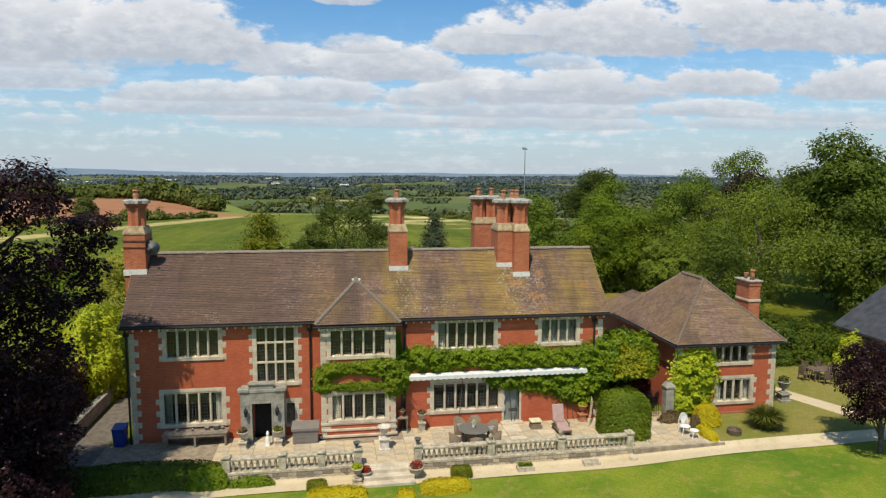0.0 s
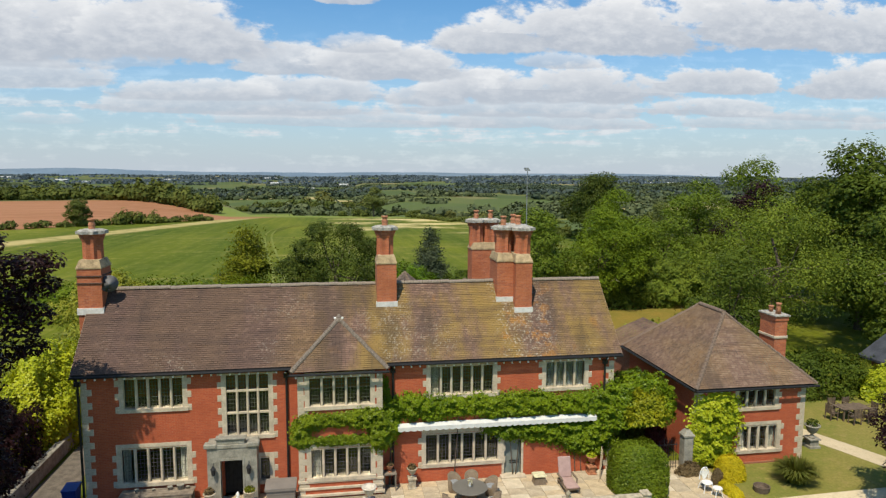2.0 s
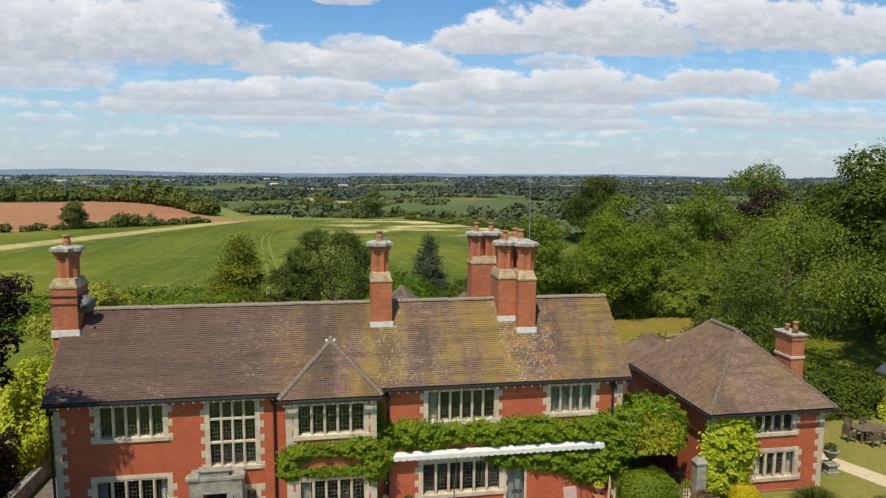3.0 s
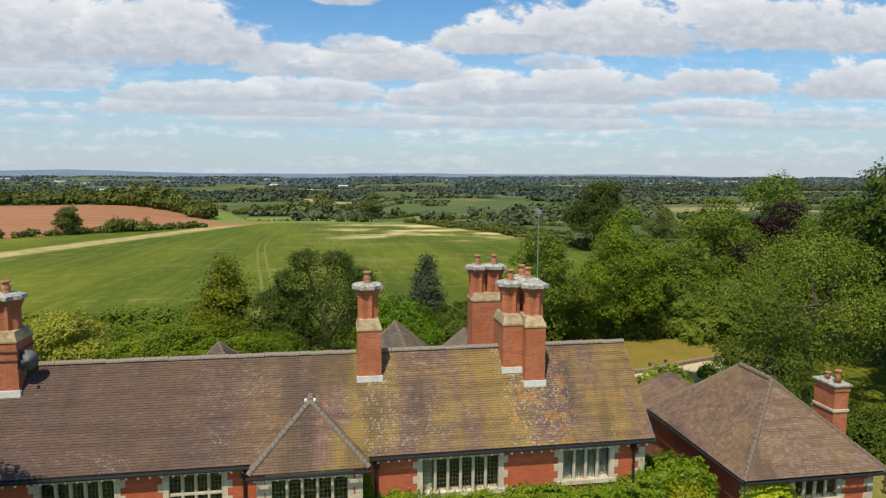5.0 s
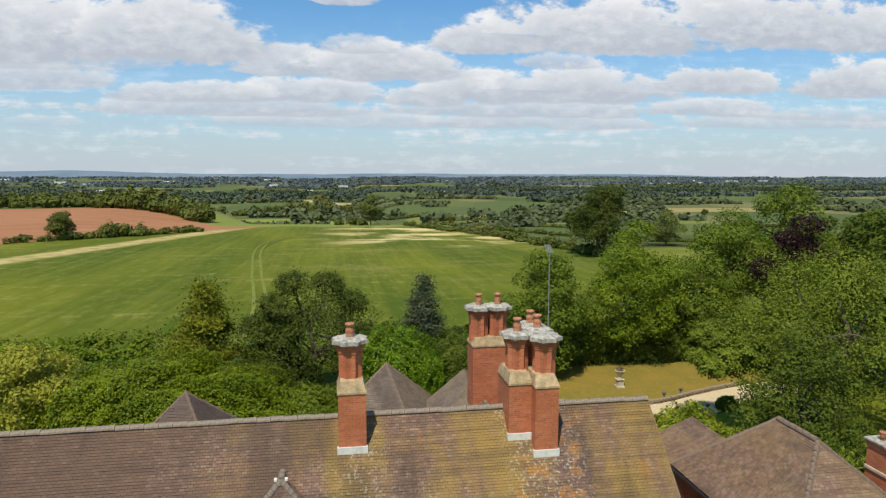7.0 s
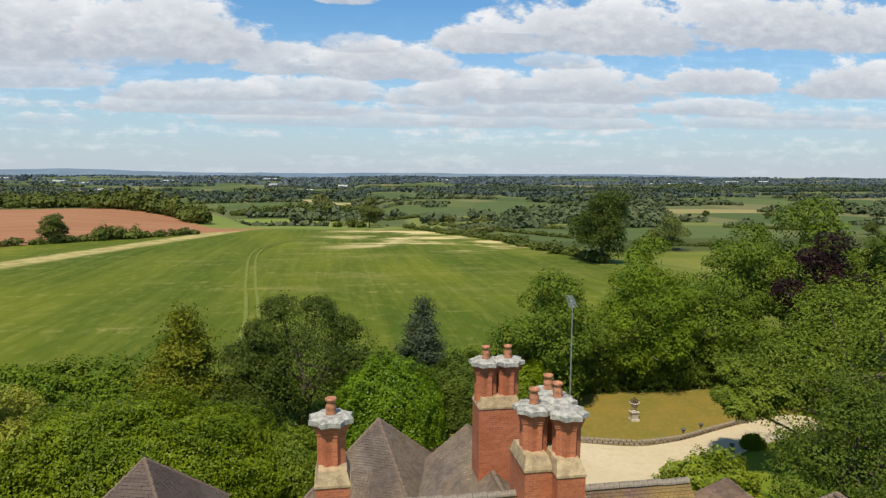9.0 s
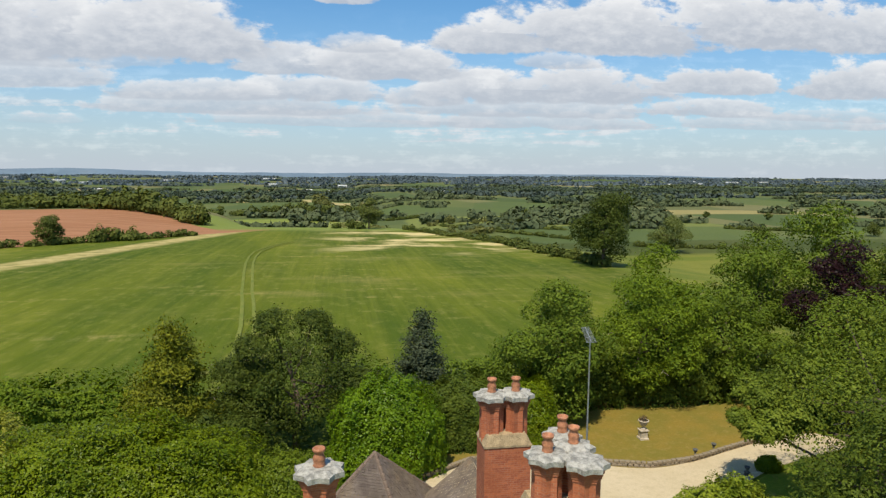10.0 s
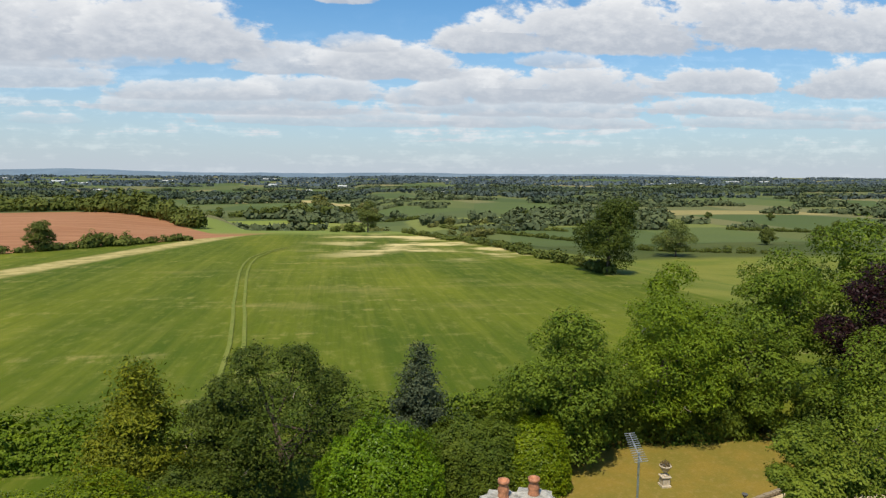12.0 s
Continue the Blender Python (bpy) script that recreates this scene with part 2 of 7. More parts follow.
def tile_mat(name, cols, moss=1.0):
    """Old clay tiles: each its own tone, with broad runs of yellow lichen and dark growth."""
    q = Mat(name, 0.9)
    col = q.ramp(q.island(), cols)
    sx = q.n.new("ShaderNodeSeparateXYZ")
    q.l.new(q.co, sx.inputs[0])
    side = q.step(q.math("ADD", sx.outputs[0], q.math("MULTIPLY", q.noise(0.5, 3), 6.0)), 11.0, 17.0, 0.25, 1.0)
    broad = q.noise(0.5, 5, 0.62, q.scaled((1.0, 0.35, 0.35), (4.0, 0, 0)))
    col = q.mix(q.math("MULTIPLY", q.math("MULTIPLY", q.step(broad, 0.38, 0.60), side), 0.85 * moss), col, (0.262, 0.172, 0.046))
    rust = q.noise(0.8, 4, 0.6, q.scaled((1.0, 0.7, 0.7), (1.0, 5, 0)))
    col = q.mix(q.math("MULTIPLY", q.math("MULTIPLY", q.step(rust, 0.60, 0.70), side), 0.45 * moss), col, (0.36, 0.17, 0.035))
    dark = q.noise(0.6, 4, 0.6, q.scaled((1.0, 0.3, 0.3), (9.0, 3, 0)))
    col = q.mix(q.math("MULTIPLY", q.step(dark, 0.5, 0.66), 0.5), col, (0.052, 0.040, 0.034))
    grime = q.step(q.math("ADD", sx.outputs[0], q.math("MULTIPLY", q.noise(0.4, 4), 8.0)), 9.0, 17.0, 0.58, 0.0)
    col = q.mix(grime, col, (0.070, 0.046, 0.042))
    course = q.noise(1.0, 3, 0.6, q.scaled((0.35, 3.6, 3.6), (0, 2, 0)))
    col = q.mix(q.step(course, 0.44, 0.64, 0, 0.36), col, (0.060, 0.042, 0.036))
    spot = q.noise(9.0, 5, 0.7)
    # pale lichen where water runs off the chimneys
    off = q.math("ADD", sx.outputs[0], q.math("MULTIPLY", q.noise(0.9, 4), 1.6))
    run1 = q.math("MULTIPLY", q.step(off, 19.2, 19.9), q.step(off, 21.7, 22.9, 1, 0))
    run2 = q.math("MULTIPLY", q.step(off, 13.7, 14.1), q.step(off, 14.9, 15.5, 0.7, 0))
    scatter = q.step(q.noise(0.33, 2, 0.5, q.scaled((1, 1, 1), (2.3, 7.1, 0))), 0.52, 0.7, 0, 0.6)
    where = q.math("MAXIMUM", q.math("MAXIMUM", run1, run2), scatter)
    col = q.mix(q.math("MULTIPLY", q.math("MULTIPLY", q.step(q.noise(1.3, 4, 0.6), 0.52, 0.62), run1), 0.5 * moss), col, (0.42, 0.185, 0.03))
    col = q.mix(q.math("MULTIPLY", q.math("MULTIPLY", q.step(spot, 0.55, 0.61), where), 0.65 * moss), col, (0.46, 0.43, 0.34))
    q.colour(col).bump(q.noise(30, 4), 0.35, 0.01)
    return q.m


def leaf_mat(name, dark, light, gloss=0.58, through=0.24, scale=0.5):
    q = Mat(name, gloss, 0.0, 0.14)
    f = q.math("ADD", q.math("MULTIPLY", q.island(), 0.55), q.math("MULTIPLY", q.step(q.noise(scale, 3), 0.3, 0.7), 0.45))
    col = q.mix(f, tuple(v * k for v, k in zip(dark, (0.86, 0.80, 0.62))), tuple(v * k for v, k in zip(light, (0.94, 0.88, 0.66))))
    q.colour(col)
    tr = q.n.new("ShaderNodeBsdfTranslucent")
    q.l.new(q.mix(1.0, col, (1.15, 1.0, 0.35), "MULTIPLY"), tr.inputs[0])
    ms = q.n.new("ShaderNodeMixShader")
    ms.inputs[0].default_value = through
    q.l.new(q.b.outputs[0], ms.inputs[1])
    q.l.new(tr.outputs[0], ms.inputs[2])
    q.l.new(ms.outputs[0], q.n["Material Output"].inputs[0])
    return q.m


def ground_mat(name, a, b, c, broad=0.12, fine=9.0, bump=0.4):
    q = Mat(name, 0.95, 0, 0.15)
    col = q.mix(q.step(q.noise(broad, 5, 0.6), 0.36, 0.64), a, b)
    col = q.mix(q.step(q.noise(broad * 7, 4, 0.65), 0.48, 0.72, 0, 0.7), col, c)
    col = q.mix(q.step(q.noise(fine, 4, 0.7), 0.3, 0.75, 0, 0.55), col, tuple(v * 0.55 for v in a))
    q.colour(col).bump(q.noise(fine * 2.5, 4, 0.7), bump, 0.04)
    return q.m


BRICK = brick_mat("red brick", (0.46, 0.105, 0.042), (0.36, 0.075, 0.035), (0.40, 0.17, 0.10))
CHIM_BRICK = brick_mat("chimney brick", (0.49, 0.155, 0.066), (0.30, 0.085, 0.047), (0.38, 0.22, 0.14), 0.75)
OLD_BRICK = brick_mat("weathered brick", (0.30, 0.11, 0.06), (0.24, 0.085, 0.05), (0.3, 0.2, 0.14))
TILE = tile_mat("clay roof tile", [(0.0, (0.142, 0.088, 0.066)), (0.6, (0.178, 0.110, 0.080)), (0.92, (0.208, 0.130, 0.094)), (1.0, (0.265, 0.175, 0.125))])
TILE_B = tile_mat("pavilion roof tile", [(0.0, (0.165, 0.105, 0.076)), (0.6, (0.195, 0.125, 0.090)), (1.0, (0.245, 0.168, 0.122))], 0.3)
TILE_HIP = plain("hip tile", (0.185, 0.135, 0.10), 0.9, 0, 0.4, 3.0)
SLATE = tile_mat("grey rear tile", [(0.0, (0.150, 0.120, 0.098)), (0.6, (0.165, 0.132, 0.107)), (1.0, (0.185, 0.15, 0.122))], 0.25)
DARK_SLATE = plain("dark slate", (0.052, 0.056, 0.066), 0.7, 0, 0.3, 2.0)
RIDGE = plain("ridge tile", (0.20, 0.165, 0.13), 0.9, 0, 0.4, 3.0)
STONE = plain("pale sandstone", (0.50, 0.425, 0.315), 0.9, 0, 0.22, 2.0)
GREY_STONE = plain("grey weathered stone", (0.265, 0.25, 0.205), 0.92, 0, 0.3, 3.0)
BAL_STONE = plain("balustrade stone", (0.40, 0.345, 0.25), 0.92, 0, 0.38, 5.0)
SHOULDER = plain("weathered chimney shoulder", (0.36, 0.27, 0.155), 0.92, 0, 0.35, 4.0)
LEAD = plain("white lead flashing", (0.62, 0.61, 0.58), 0.6, 0, 0.15, 5.0)
CAPSTONE = plain("lichened chimney cap", (0.33, 0.315, 0.275), 0.95, 0, 0.45, 6.0)
POT = plain("terracotta pot", (0.38, 0.165, 0.085), 0.55, 0, 0.35, 8.0)
GUTTER = plain("black gutter", (0.018, 0.017, 0.017), 0.45, 0, 0.3)
DARK = plain("dark interior", (0.03, 0.028, 0.026), 0.9)
FRAME = plain("dark iron frame", (0.03, 0.03, 0.03), 0.5)

# ---- building helpers ----


def thing(name, label, category, group="", kind="", at=(0, 0, 0), turn=0.0):
    ob = new(name)
    ob.empty_display_size = 0.2
    ob.matrix_world = pose(*at, 0, 0, turn)
    return tagged(ob, label, category, group, kind)


def mesh_part(name, verts, faces, mat, parent=None, label="", smooth=False):
    me = bpy.data.meshes.new(name)
    me.from_pydata([tuple(v) for v in verts], [], [tuple(f) for f in faces])
    me.materials.append(mat)
    if smooth:
        me.polygons.foreach_set("use_smooth", [True] * len(me.polygons))
    me.update()
    ob = new(name, me)
    if parent is not None:
        ob.parent = parent
    return tagged(ob, label)


def part(name, bm, mat, parent=None, label="", smooth=False):
    bmesh.ops.recalc_face_normals(bm, faces=bm.faces)
    me = bpy.data.meshes.new(name)
    bm.to_mesh(me)
    bm.free()
    me.materials.append(mat)
    if smooth:
        me.polygons.foreach_set("use_smooth", [True] * len(me.polygons))
    ob = new(name, me)
    if parent is not None:
        ob.parent = parent
    return tagged(ob, label)


def again(ob, at, parent=None, turn=0.0, scale=(1, 1, 1)):
    """Another object on the same mesh."""
    q = new(ob.name.split(".")[0], ob.data)
    q.parent = parent if parent is not None else ob.parent
    q.matrix_local = Matrix.LocRotScale(Vector(at), Euler((0, 0, radians(turn))), Vector(scale))
    for key in ("label", "kind"):
        if key in ob:
            q[key] = ob[key]
    return q


def box(bm, a, b, bev=0.0):
    x0, y0, z0, x1, y1, z1 = *a, *b
    v = [bm.verts.new((x, y, z)) for z in (z0, z1) for x, y in ((x0, y0), (x1, y0), (x1, y1), (x0, y1))]
    fs = [bm.faces.new([v[i] for i in f]) for f in ((0, 3, 2, 1), (4, 5, 6, 7), (0, 1, 5, 4), (1, 2, 6, 5), (2, 3, 7, 6), (3, 0, 4, 7))]
    if bev:
        bmesh.ops.bevel(bm, geom=list({e for f in fs for e in f.edges}), offset=bev, segments=1, affect="EDGES")
    return v


def boxes(*ab, bev=0.0):
    bm = bmesh.new()
    for a, b in ab:
        box(bm, a, b, bev)
    return bm


def prism(bm, outline, z0, z1, scale1=1.0, centre=None, caps=True):
    """Upright prism over an outline; the top may be scaled about a centre."""
    cx, cy = centre or (sum(p[0] for p in outline) / len(outline), sum(p[1] for p in outline) / len(outline))
    lo = [bm.verts.new((x, y, z0)) for x, y in outline]
    hi = [bm.verts.new((cx + (x - cx) * scale1, cy + (y - cy) * scale1, z1)) for x, y in outline]
    k = len(outline)
    for i in range(k):
        bm.faces.new((lo[i], lo[(i + 1) % k], hi[(i + 1) % k], hi[i]))
    if caps:
        bm.faces.new(lo[::-1])
        bm.faces.new(hi)
    return lo, hi


def lathe(bm, profile, at=(0, 0, 0), seg=12):
    """A turned body: profile of (radius, height) from the foot up."""
    rings = []
    for r, z in profile:
        rings.append([bm.verts.new((at[0] + r * math.cos(2 * math.pi * i / seg), at[1] + r * math.sin(2 * math.pi * i / seg), at[2] + z)) for i in range(seg)])
    for a, b in zip(rings, rings[1:]):
        for i in range(seg):
            bm.faces.new((a[i], a[(i + 1) % seg], b[(i + 1) % seg], b[i]))
    bm.faces.new(rings[0][::-1])
    bm.faces.new(rings[-1])


def rod(bm, a, b, r0, r1=None, seg=6):
    a, b = Vector(a), Vector(b)
    r1 = r0 if r1 is None else r1
    d = (b - a).normalized()
    u = d.orthogonal().normalized()
    v = d.cross(u)
    rings = [[bm.verts.new(p + (u * math.cos(2 * math.pi * i / seg) + v * math.sin(2 * math.pi * i / seg)) * r) for i in range(seg)] for p, r in ((a, r0), (b, r1))]
    for i in range(seg):
        bm.faces.new((rings[0][i], rings[0][(i + 1) % seg], rings[1][(i + 1) % seg], rings[1][i]))
    bm.faces.new(rings[0][::-1])
    bm.faces.new(rings[1])


def sm(v, a, b):
    t = min(1.0, max(0.0, (v - a) / (b - a)))
    return t * t * (3 - 2 * t)


# ---- ground ----


def crest(x):
    return 300 + 115 * sm(-x, 25, 75) - 45 * sm(x, 30, 90)


def land(x, y):
    """Height of the ground: the garden shelf, the big field that falls away from it, then the vale."""
    front = -0.55 * sm(-y, 4.0, 4.4) * (1 - 0.65 * sm(x, 18, 34)) - 0.25 * sm(-y, 8, 22)
    if y > 36:
        z = -1.2 * sm(y, 40, 62) - 0.026 * (min(max(y, 60), 330) - 60) - 0.6 * math.sin(x * 0.02) * sm(y, 60, 120)
        z -= 6.0 * sm(x + (y - 140) * 0.10, 80, 135) * sm(y, 70, 130)
        z += 4.4 * sm(-x, 45, 110) * sm(y, 190, 350) * (1 - sm(y, 410, 540))
        z -= 28.0 * sm(y, crest(x), crest(x) + 230) * (1 - 0.3 * sm(x, 66, 120))
        z += (1.5 * math.sin(x * 0.004 + 1.0) + 1.2 * math.sin(y * 0.006)) * sm(y, 450, 900) + 16.0 * sm(y, 1700, 4400)
        return z
    return front


def spread(lo, hi, near, first, grow):
    """Steps that are fine about a near stretch and widen away from it."""
    out, s, v = [], first, near[1]
    mid = list(np.arange(near[0], near[1], first))
    while v < hi:
        out.append(v)
        s *= grow
        v += s
    left, s, v = [], first, near[0] - first
    while v > lo:
        left.append(v)
        s *= grow
        v -= s
    return [lo] + left[::-1] + mid + out + [hi]


GX = sorted(set([round(v, 3) for v in spread(-4900, 4900, (-60, 100), 4.0, 1.10)] + [25.0, 26.0, 27.0, 29.0, 30.0]))
GY = sorted(set([round(v, 3) for v in spread(-4900, 4950, (-30, 130), 4.0, 1.05)] + [-4.0, -4.2, -4.4, -5.0, -6.0]))


def sheet(name, xs, ys, mat, height, label, category=""):
    vs = [(x, y, height(x, y)) for y in ys for x in xs]
    k = len(xs)
    fs = [(j * k + i, j * k + i + 1, (j + 1) * k + i + 1, (j + 1) * k + i) for j in range(len(ys) - 1) for i in range(k - 1)]
    ob = mesh_part(name, vs, fs, mat, None, label, True)
    return tagged(ob, "", category, "", "structure")


def vale_mat():
    """Farmland: a near green field falling to a patchwork of pasture, corn and plough."""
    q = Mat("farmland", 0.95, 0, 0.1)
    s = q.n.new("ShaderNodeSeparateXYZ")
    q.l.new(q.co, s.inputs[0])
    x, y = s.outputs[0], s.outputs[1]
    # far patchwork
    v = q.n.new("ShaderNodeTexVoronoi")
    v.inputs["Scale"].default_value, v.inputs["Randomness"].default_value = 1.0, 0.85
    q.l.new(q.scaled((0.0062, 0.0036, 0.0), (0.3, 0.2, 0), (0, 0, 14)), v.inputs["Vector"])
    t = q.n.new("ShaderNodeSeparateColor")
    q.l.new(v.outputs["Color"], t.inputs[0])
    far = q.ramp(t.outputs[0], [(0.0, (0.060, 0.088, 0.028)), (0.25, (0.098, 0.128, 0.038)), (0.5, (0.130, 0.142, 0.046)), (0.72, (0.076, 0.104, 0.034)), (0.88, (0.28, 0.23, 0.11)), (1.0, (0.105, 0.122, 0.042))])
    far = q.mix(q.step(q.noise(0.012, 4), 0.4, 0.7, 0, 0.4), far, (0.075, 0.105, 0.042))
    def block(x0, x1, y0, y1, soft):
        return q.math("MULTIPLY", q.math("MULTIPLY", q.step(x, x0, x0 + soft), q.step(x, x1 - soft, x1, 1, 0)), q.math("MULTIPLY", q.step(y, y0, y0 + soft), q.step(y, y1 - soft, y1, 1, 0)))

    # stubble and hay fields, and a bright sheep pasture below the brow
    for x0, x1, y0, y1, c in ((-170, 90, 1130, 1230, (0.42, 0.34, 0.15)), (380, 700, 790, 890, (0.30, 0.25, 0.10)), (-200, 60, 480, 760, (0.20, 0.235, 0.045)), (-220, 70, 770, 960, (0.105, 0.12, 0.040)), (90, 420, 600, 760, (0.17, 0.19, 0.05))):
        far = q.mix(q.math("MULTIPLY", block(x0, x1, y0, y1, 8), q.step(q.noise(0.03, 4), 0.3, 0.7, 0.75, 1.0)), far, c)
    # pastures past the hedge: bright and dry near it, deeper green below
    far = q.mix(q.step(y, 300, 480, 0.95, 0), far, q.mix(q.step(q.noise(0.02, 4), 0.35, 0.66), (0.048, 0.068, 0.016), (0.074, 0.090, 0.022)))
    far = q.mix(q.step(q.math("ADD", y, q.math("MULTIPLY", q.noise(0.03, 3), 26)), 224, 236, 0.9, 0), far, q.mix(q.step(q.noise(0.05, 4), 0.35, 0.7), (0.125, 0.155, 0.020), (0.200, 0.200, 0.036)))
    # near field: bands of growth along the drilling, scorched on the brow
    along = q.noise(1.0, 5, 0.6, q.scaled((0.028, 0.007, 0), (0, 0, 0), (0, 0, -10)))
    rows = q.noise(1.0, 3, 0.6, q.scaled((0.55, 0.012, 0), (0, 0, 0), (0, 0, -8)))
    crop = q.mix(q.step(along, 0.36, 0.66), (0.054, 0.088, 0.005), (0.142, 0.160, 0.011))
    crop = q.mix(q.step(rows, 0.4, 0.75, 0, 0.38), crop, (0.205, 0.205, 0.030))
    crop = q.mix(q.math("MULTIPLY", q.math("MULTIPLY", q.step(q.noise(1.0, 4, 0.6, q.scaled((0.02, 0.05, 0), (3, 1, 0), (0, 0, 6))), 0.52, 0.72, 0, 0.45), q.step(y, 75, 110)), q.step(y, 150, 190, 1, 0)), crop, (0.30, 0.25, 0.085))
    crop = q.mix(q.step(q.noise(0.9, 4, 0.7), 0.45, 0.75, 0, 0.4), crop, (0.080, 0.118, 0.010))
    drill = q.noise(1.0, 4, 0.7, q.scaled((1.5, 0.05, 0), (0, 0, 0), (0, 0, -8)))
    crop = q.mix(q.step(drill, 0.42, 0.68, 0, 0.34), crop, (0.060, 0.084, 0.008))
    tuft = q.noise(1.0, 5, 0.75, q.scaled((0.5, 0.22, 0), (7, 2, 0), (0, 0, -8)))
    crop = q.mix(q.step(tuft, 0.50, 0.70, 0, 0.45), crop, (0.225, 0.215, 0.050))
    thin = q.noise(1.0, 4, 0.7, q.scaled((0.03, 0.16, 0), (1, 4, 0), (0, 0, 4)))
    crop = q.mix(q.math("MULTIPLY", q.step(thin, 0.54, 0.68, 0, 0.55), q.step(tuft, 0.42, 0.6)), crop, (0.30, 0.26, 0.085))
    dry = q.math("MULTIPLY", q.math("MULTIPLY", q.step(y, 150, 215), q.step(y, 292, 306, 1, 0)), q.step(x, -4, 30))
    streak = q.noise(1.0, 5, 0.65, q.scaled((0.034, 0.060, 0), (0.4, 0.1, 0), (0, 0, 32)))
    crop = q.mix(q.math("MULTIPLY", q.step(streak, 0.47, 0.62), q.math("MULTIPLY", dry, 0.92)), crop, (0.62, 0.50, 0.235))
    # headland strip of bleached grass down the left edge of the field
    edge = q.math("ADD", x, q.math("MULTIPLY", q.math("SUBTRACT", y, 161), -0.265))
    strip = q.math("MULTIPLY", q.step(edge, -66, -63), q.step(edge, -57, -52, 1, 0))
    crop = q.mix(q.math("MULTIPLY", strip, q.step(q.noise(0.25, 4), 0.3, 0.6, 0.35, 0.95)), crop, (0.46, 0.37, 0.155))
    # red ploughed field past the strip, with a green verge
    soil = q.mix(q.step(q.noise(1.0, 4, 0.6, q.scaled((0.02, 0.25, 0), (0, 0, 0), (0, 0, -24))), 0.35, 0.7), (0.285, 0.130, 0.064), (0.38, 0.190, 0.100))
    e2 = q.math("ADD", x, q.math("MULTIPLY", q.math("SUBTRACT", y, 236), -0.8))
    e3 = q.math("ADD", x, q.math("MULTIPLY", q.math("SUBTRACT", y, 276), 0.47))
    crop = q.mix(q.step(e2, -58, -56, 1, 0), crop, soil)
    crop = q.mix(q.math("MULTIPLY", q.step(e3, -33, -32), q.step(y, 276, 300)), crop, (0.17, 0.21, 0.045))
    near = q.math("MULTIPLY", q.step(y, 398, 402, 1, 0), q.step(q.math("ADD", x, q.math("MULTIPLY", q.math("SUBTRACT", y, 141), 0.13)), 80, 82, 1, 0))
    col = q.mix(near, far, crop)
    col = q.mix(q.step(q.noise(0.35, 5, 0.7), 0.45, 0.8, 0, 0.25), col, (0.05, 0.078, 0.018))
    q.colour(col).bump(q.noise(2.2, 5, 0.7), 0.35, 0.15)
    return q.m


GRASS = ground_mat("dry garden grass", (0.175, 0.185, 0.036), (0.245, 0.212, 0.055), (0.31, 0.235, 0.085), 0.3, 8.0)
LAWN = ground_mat("mown lawn", (0.098, 0.172, 0.012), (0.215, 0.252, 0.022), (0.30, 0.25, 0.06), 0.24, 10.0, 0.3)
BROWN_LAWN = ground_mat("scorched lawn", (0.250, 0.178, 0.032), (0.185, 0.160, 0.028), (0.30, 0.22, 0.07), 0.3, 9.0, 0.3)
GRAVEL = ground_mat("pale gravel", (0.58, 0.475, 0.30), (0.64, 0.53, 0.35), (0.48, 0.385, 0.24), 0.3, 22.0, 0.5)
PAVING = plain("sandstone paving", (0.45, 0.365, 0.24), 0.9, 0, 0.25, 1.3)
sheet("ground", GX, GY, vale_mat(), land, "open farmland of green crops and pasture falling to a vale", "ground")

# ---- main house ----
EAVE_Z, RIDGE_Z, RIDGE_Y, HOUSE_R = 6.03, 9.2, 3.0, 24.45
PITCH = (RIDGE_Z - EAVE_Z) / (RIDGE_Y + 0.25)


def roof_at(y):
    return EAVE_Z + PITCH * (y + 0.25)


def walling(name, parent, x0, x1, z0, z1, y0, y1, holes, mat, along="x", label=""):
    """A wall with real openings, made of the blocks between them. along y: x and y change places."""
    xs = sorted({x0, x1, *[v for h in holes for v in h[:2]]})
    zs = sorted({z0, z1, *[v for h in holes for v in h[2:]]})
    bm = bmesh.new()
    for i in range(len(xs) - 1):
        for j in range(len(zs) - 1):
            cx, cz = (xs[i] + xs[i + 1]) / 2, (zs[j] + zs[j + 1]) / 2
            if any(h[0] < cx < h[1] and h[2] < cz < h[3] for h in holes):
                continue
            a, b = (xs[i], y0, zs[j]), (xs[i + 1], y1, zs[j + 1])
            if along == "y":
                a, b = (a[1], a[0], a[2]), (b[1], b[0], b[2])
            box(bm, a, b)
    # weld the blocks into one body and drop the faces between them
    bmesh.ops.remove_doubles(bm, verts=bm.verts, dist=1e-4)
    seen = {}
    for f in bm.faces:
        seen.setdefault(tuple(round(v, 3) for v in f.calc_center_median()), []).append(f)
    bmesh.ops.delete(bm, geom=[f for fs in seen.values() if len(fs) > 1 for f in fs], context="FACES")
    return part(name, bm, mat, parent, label)


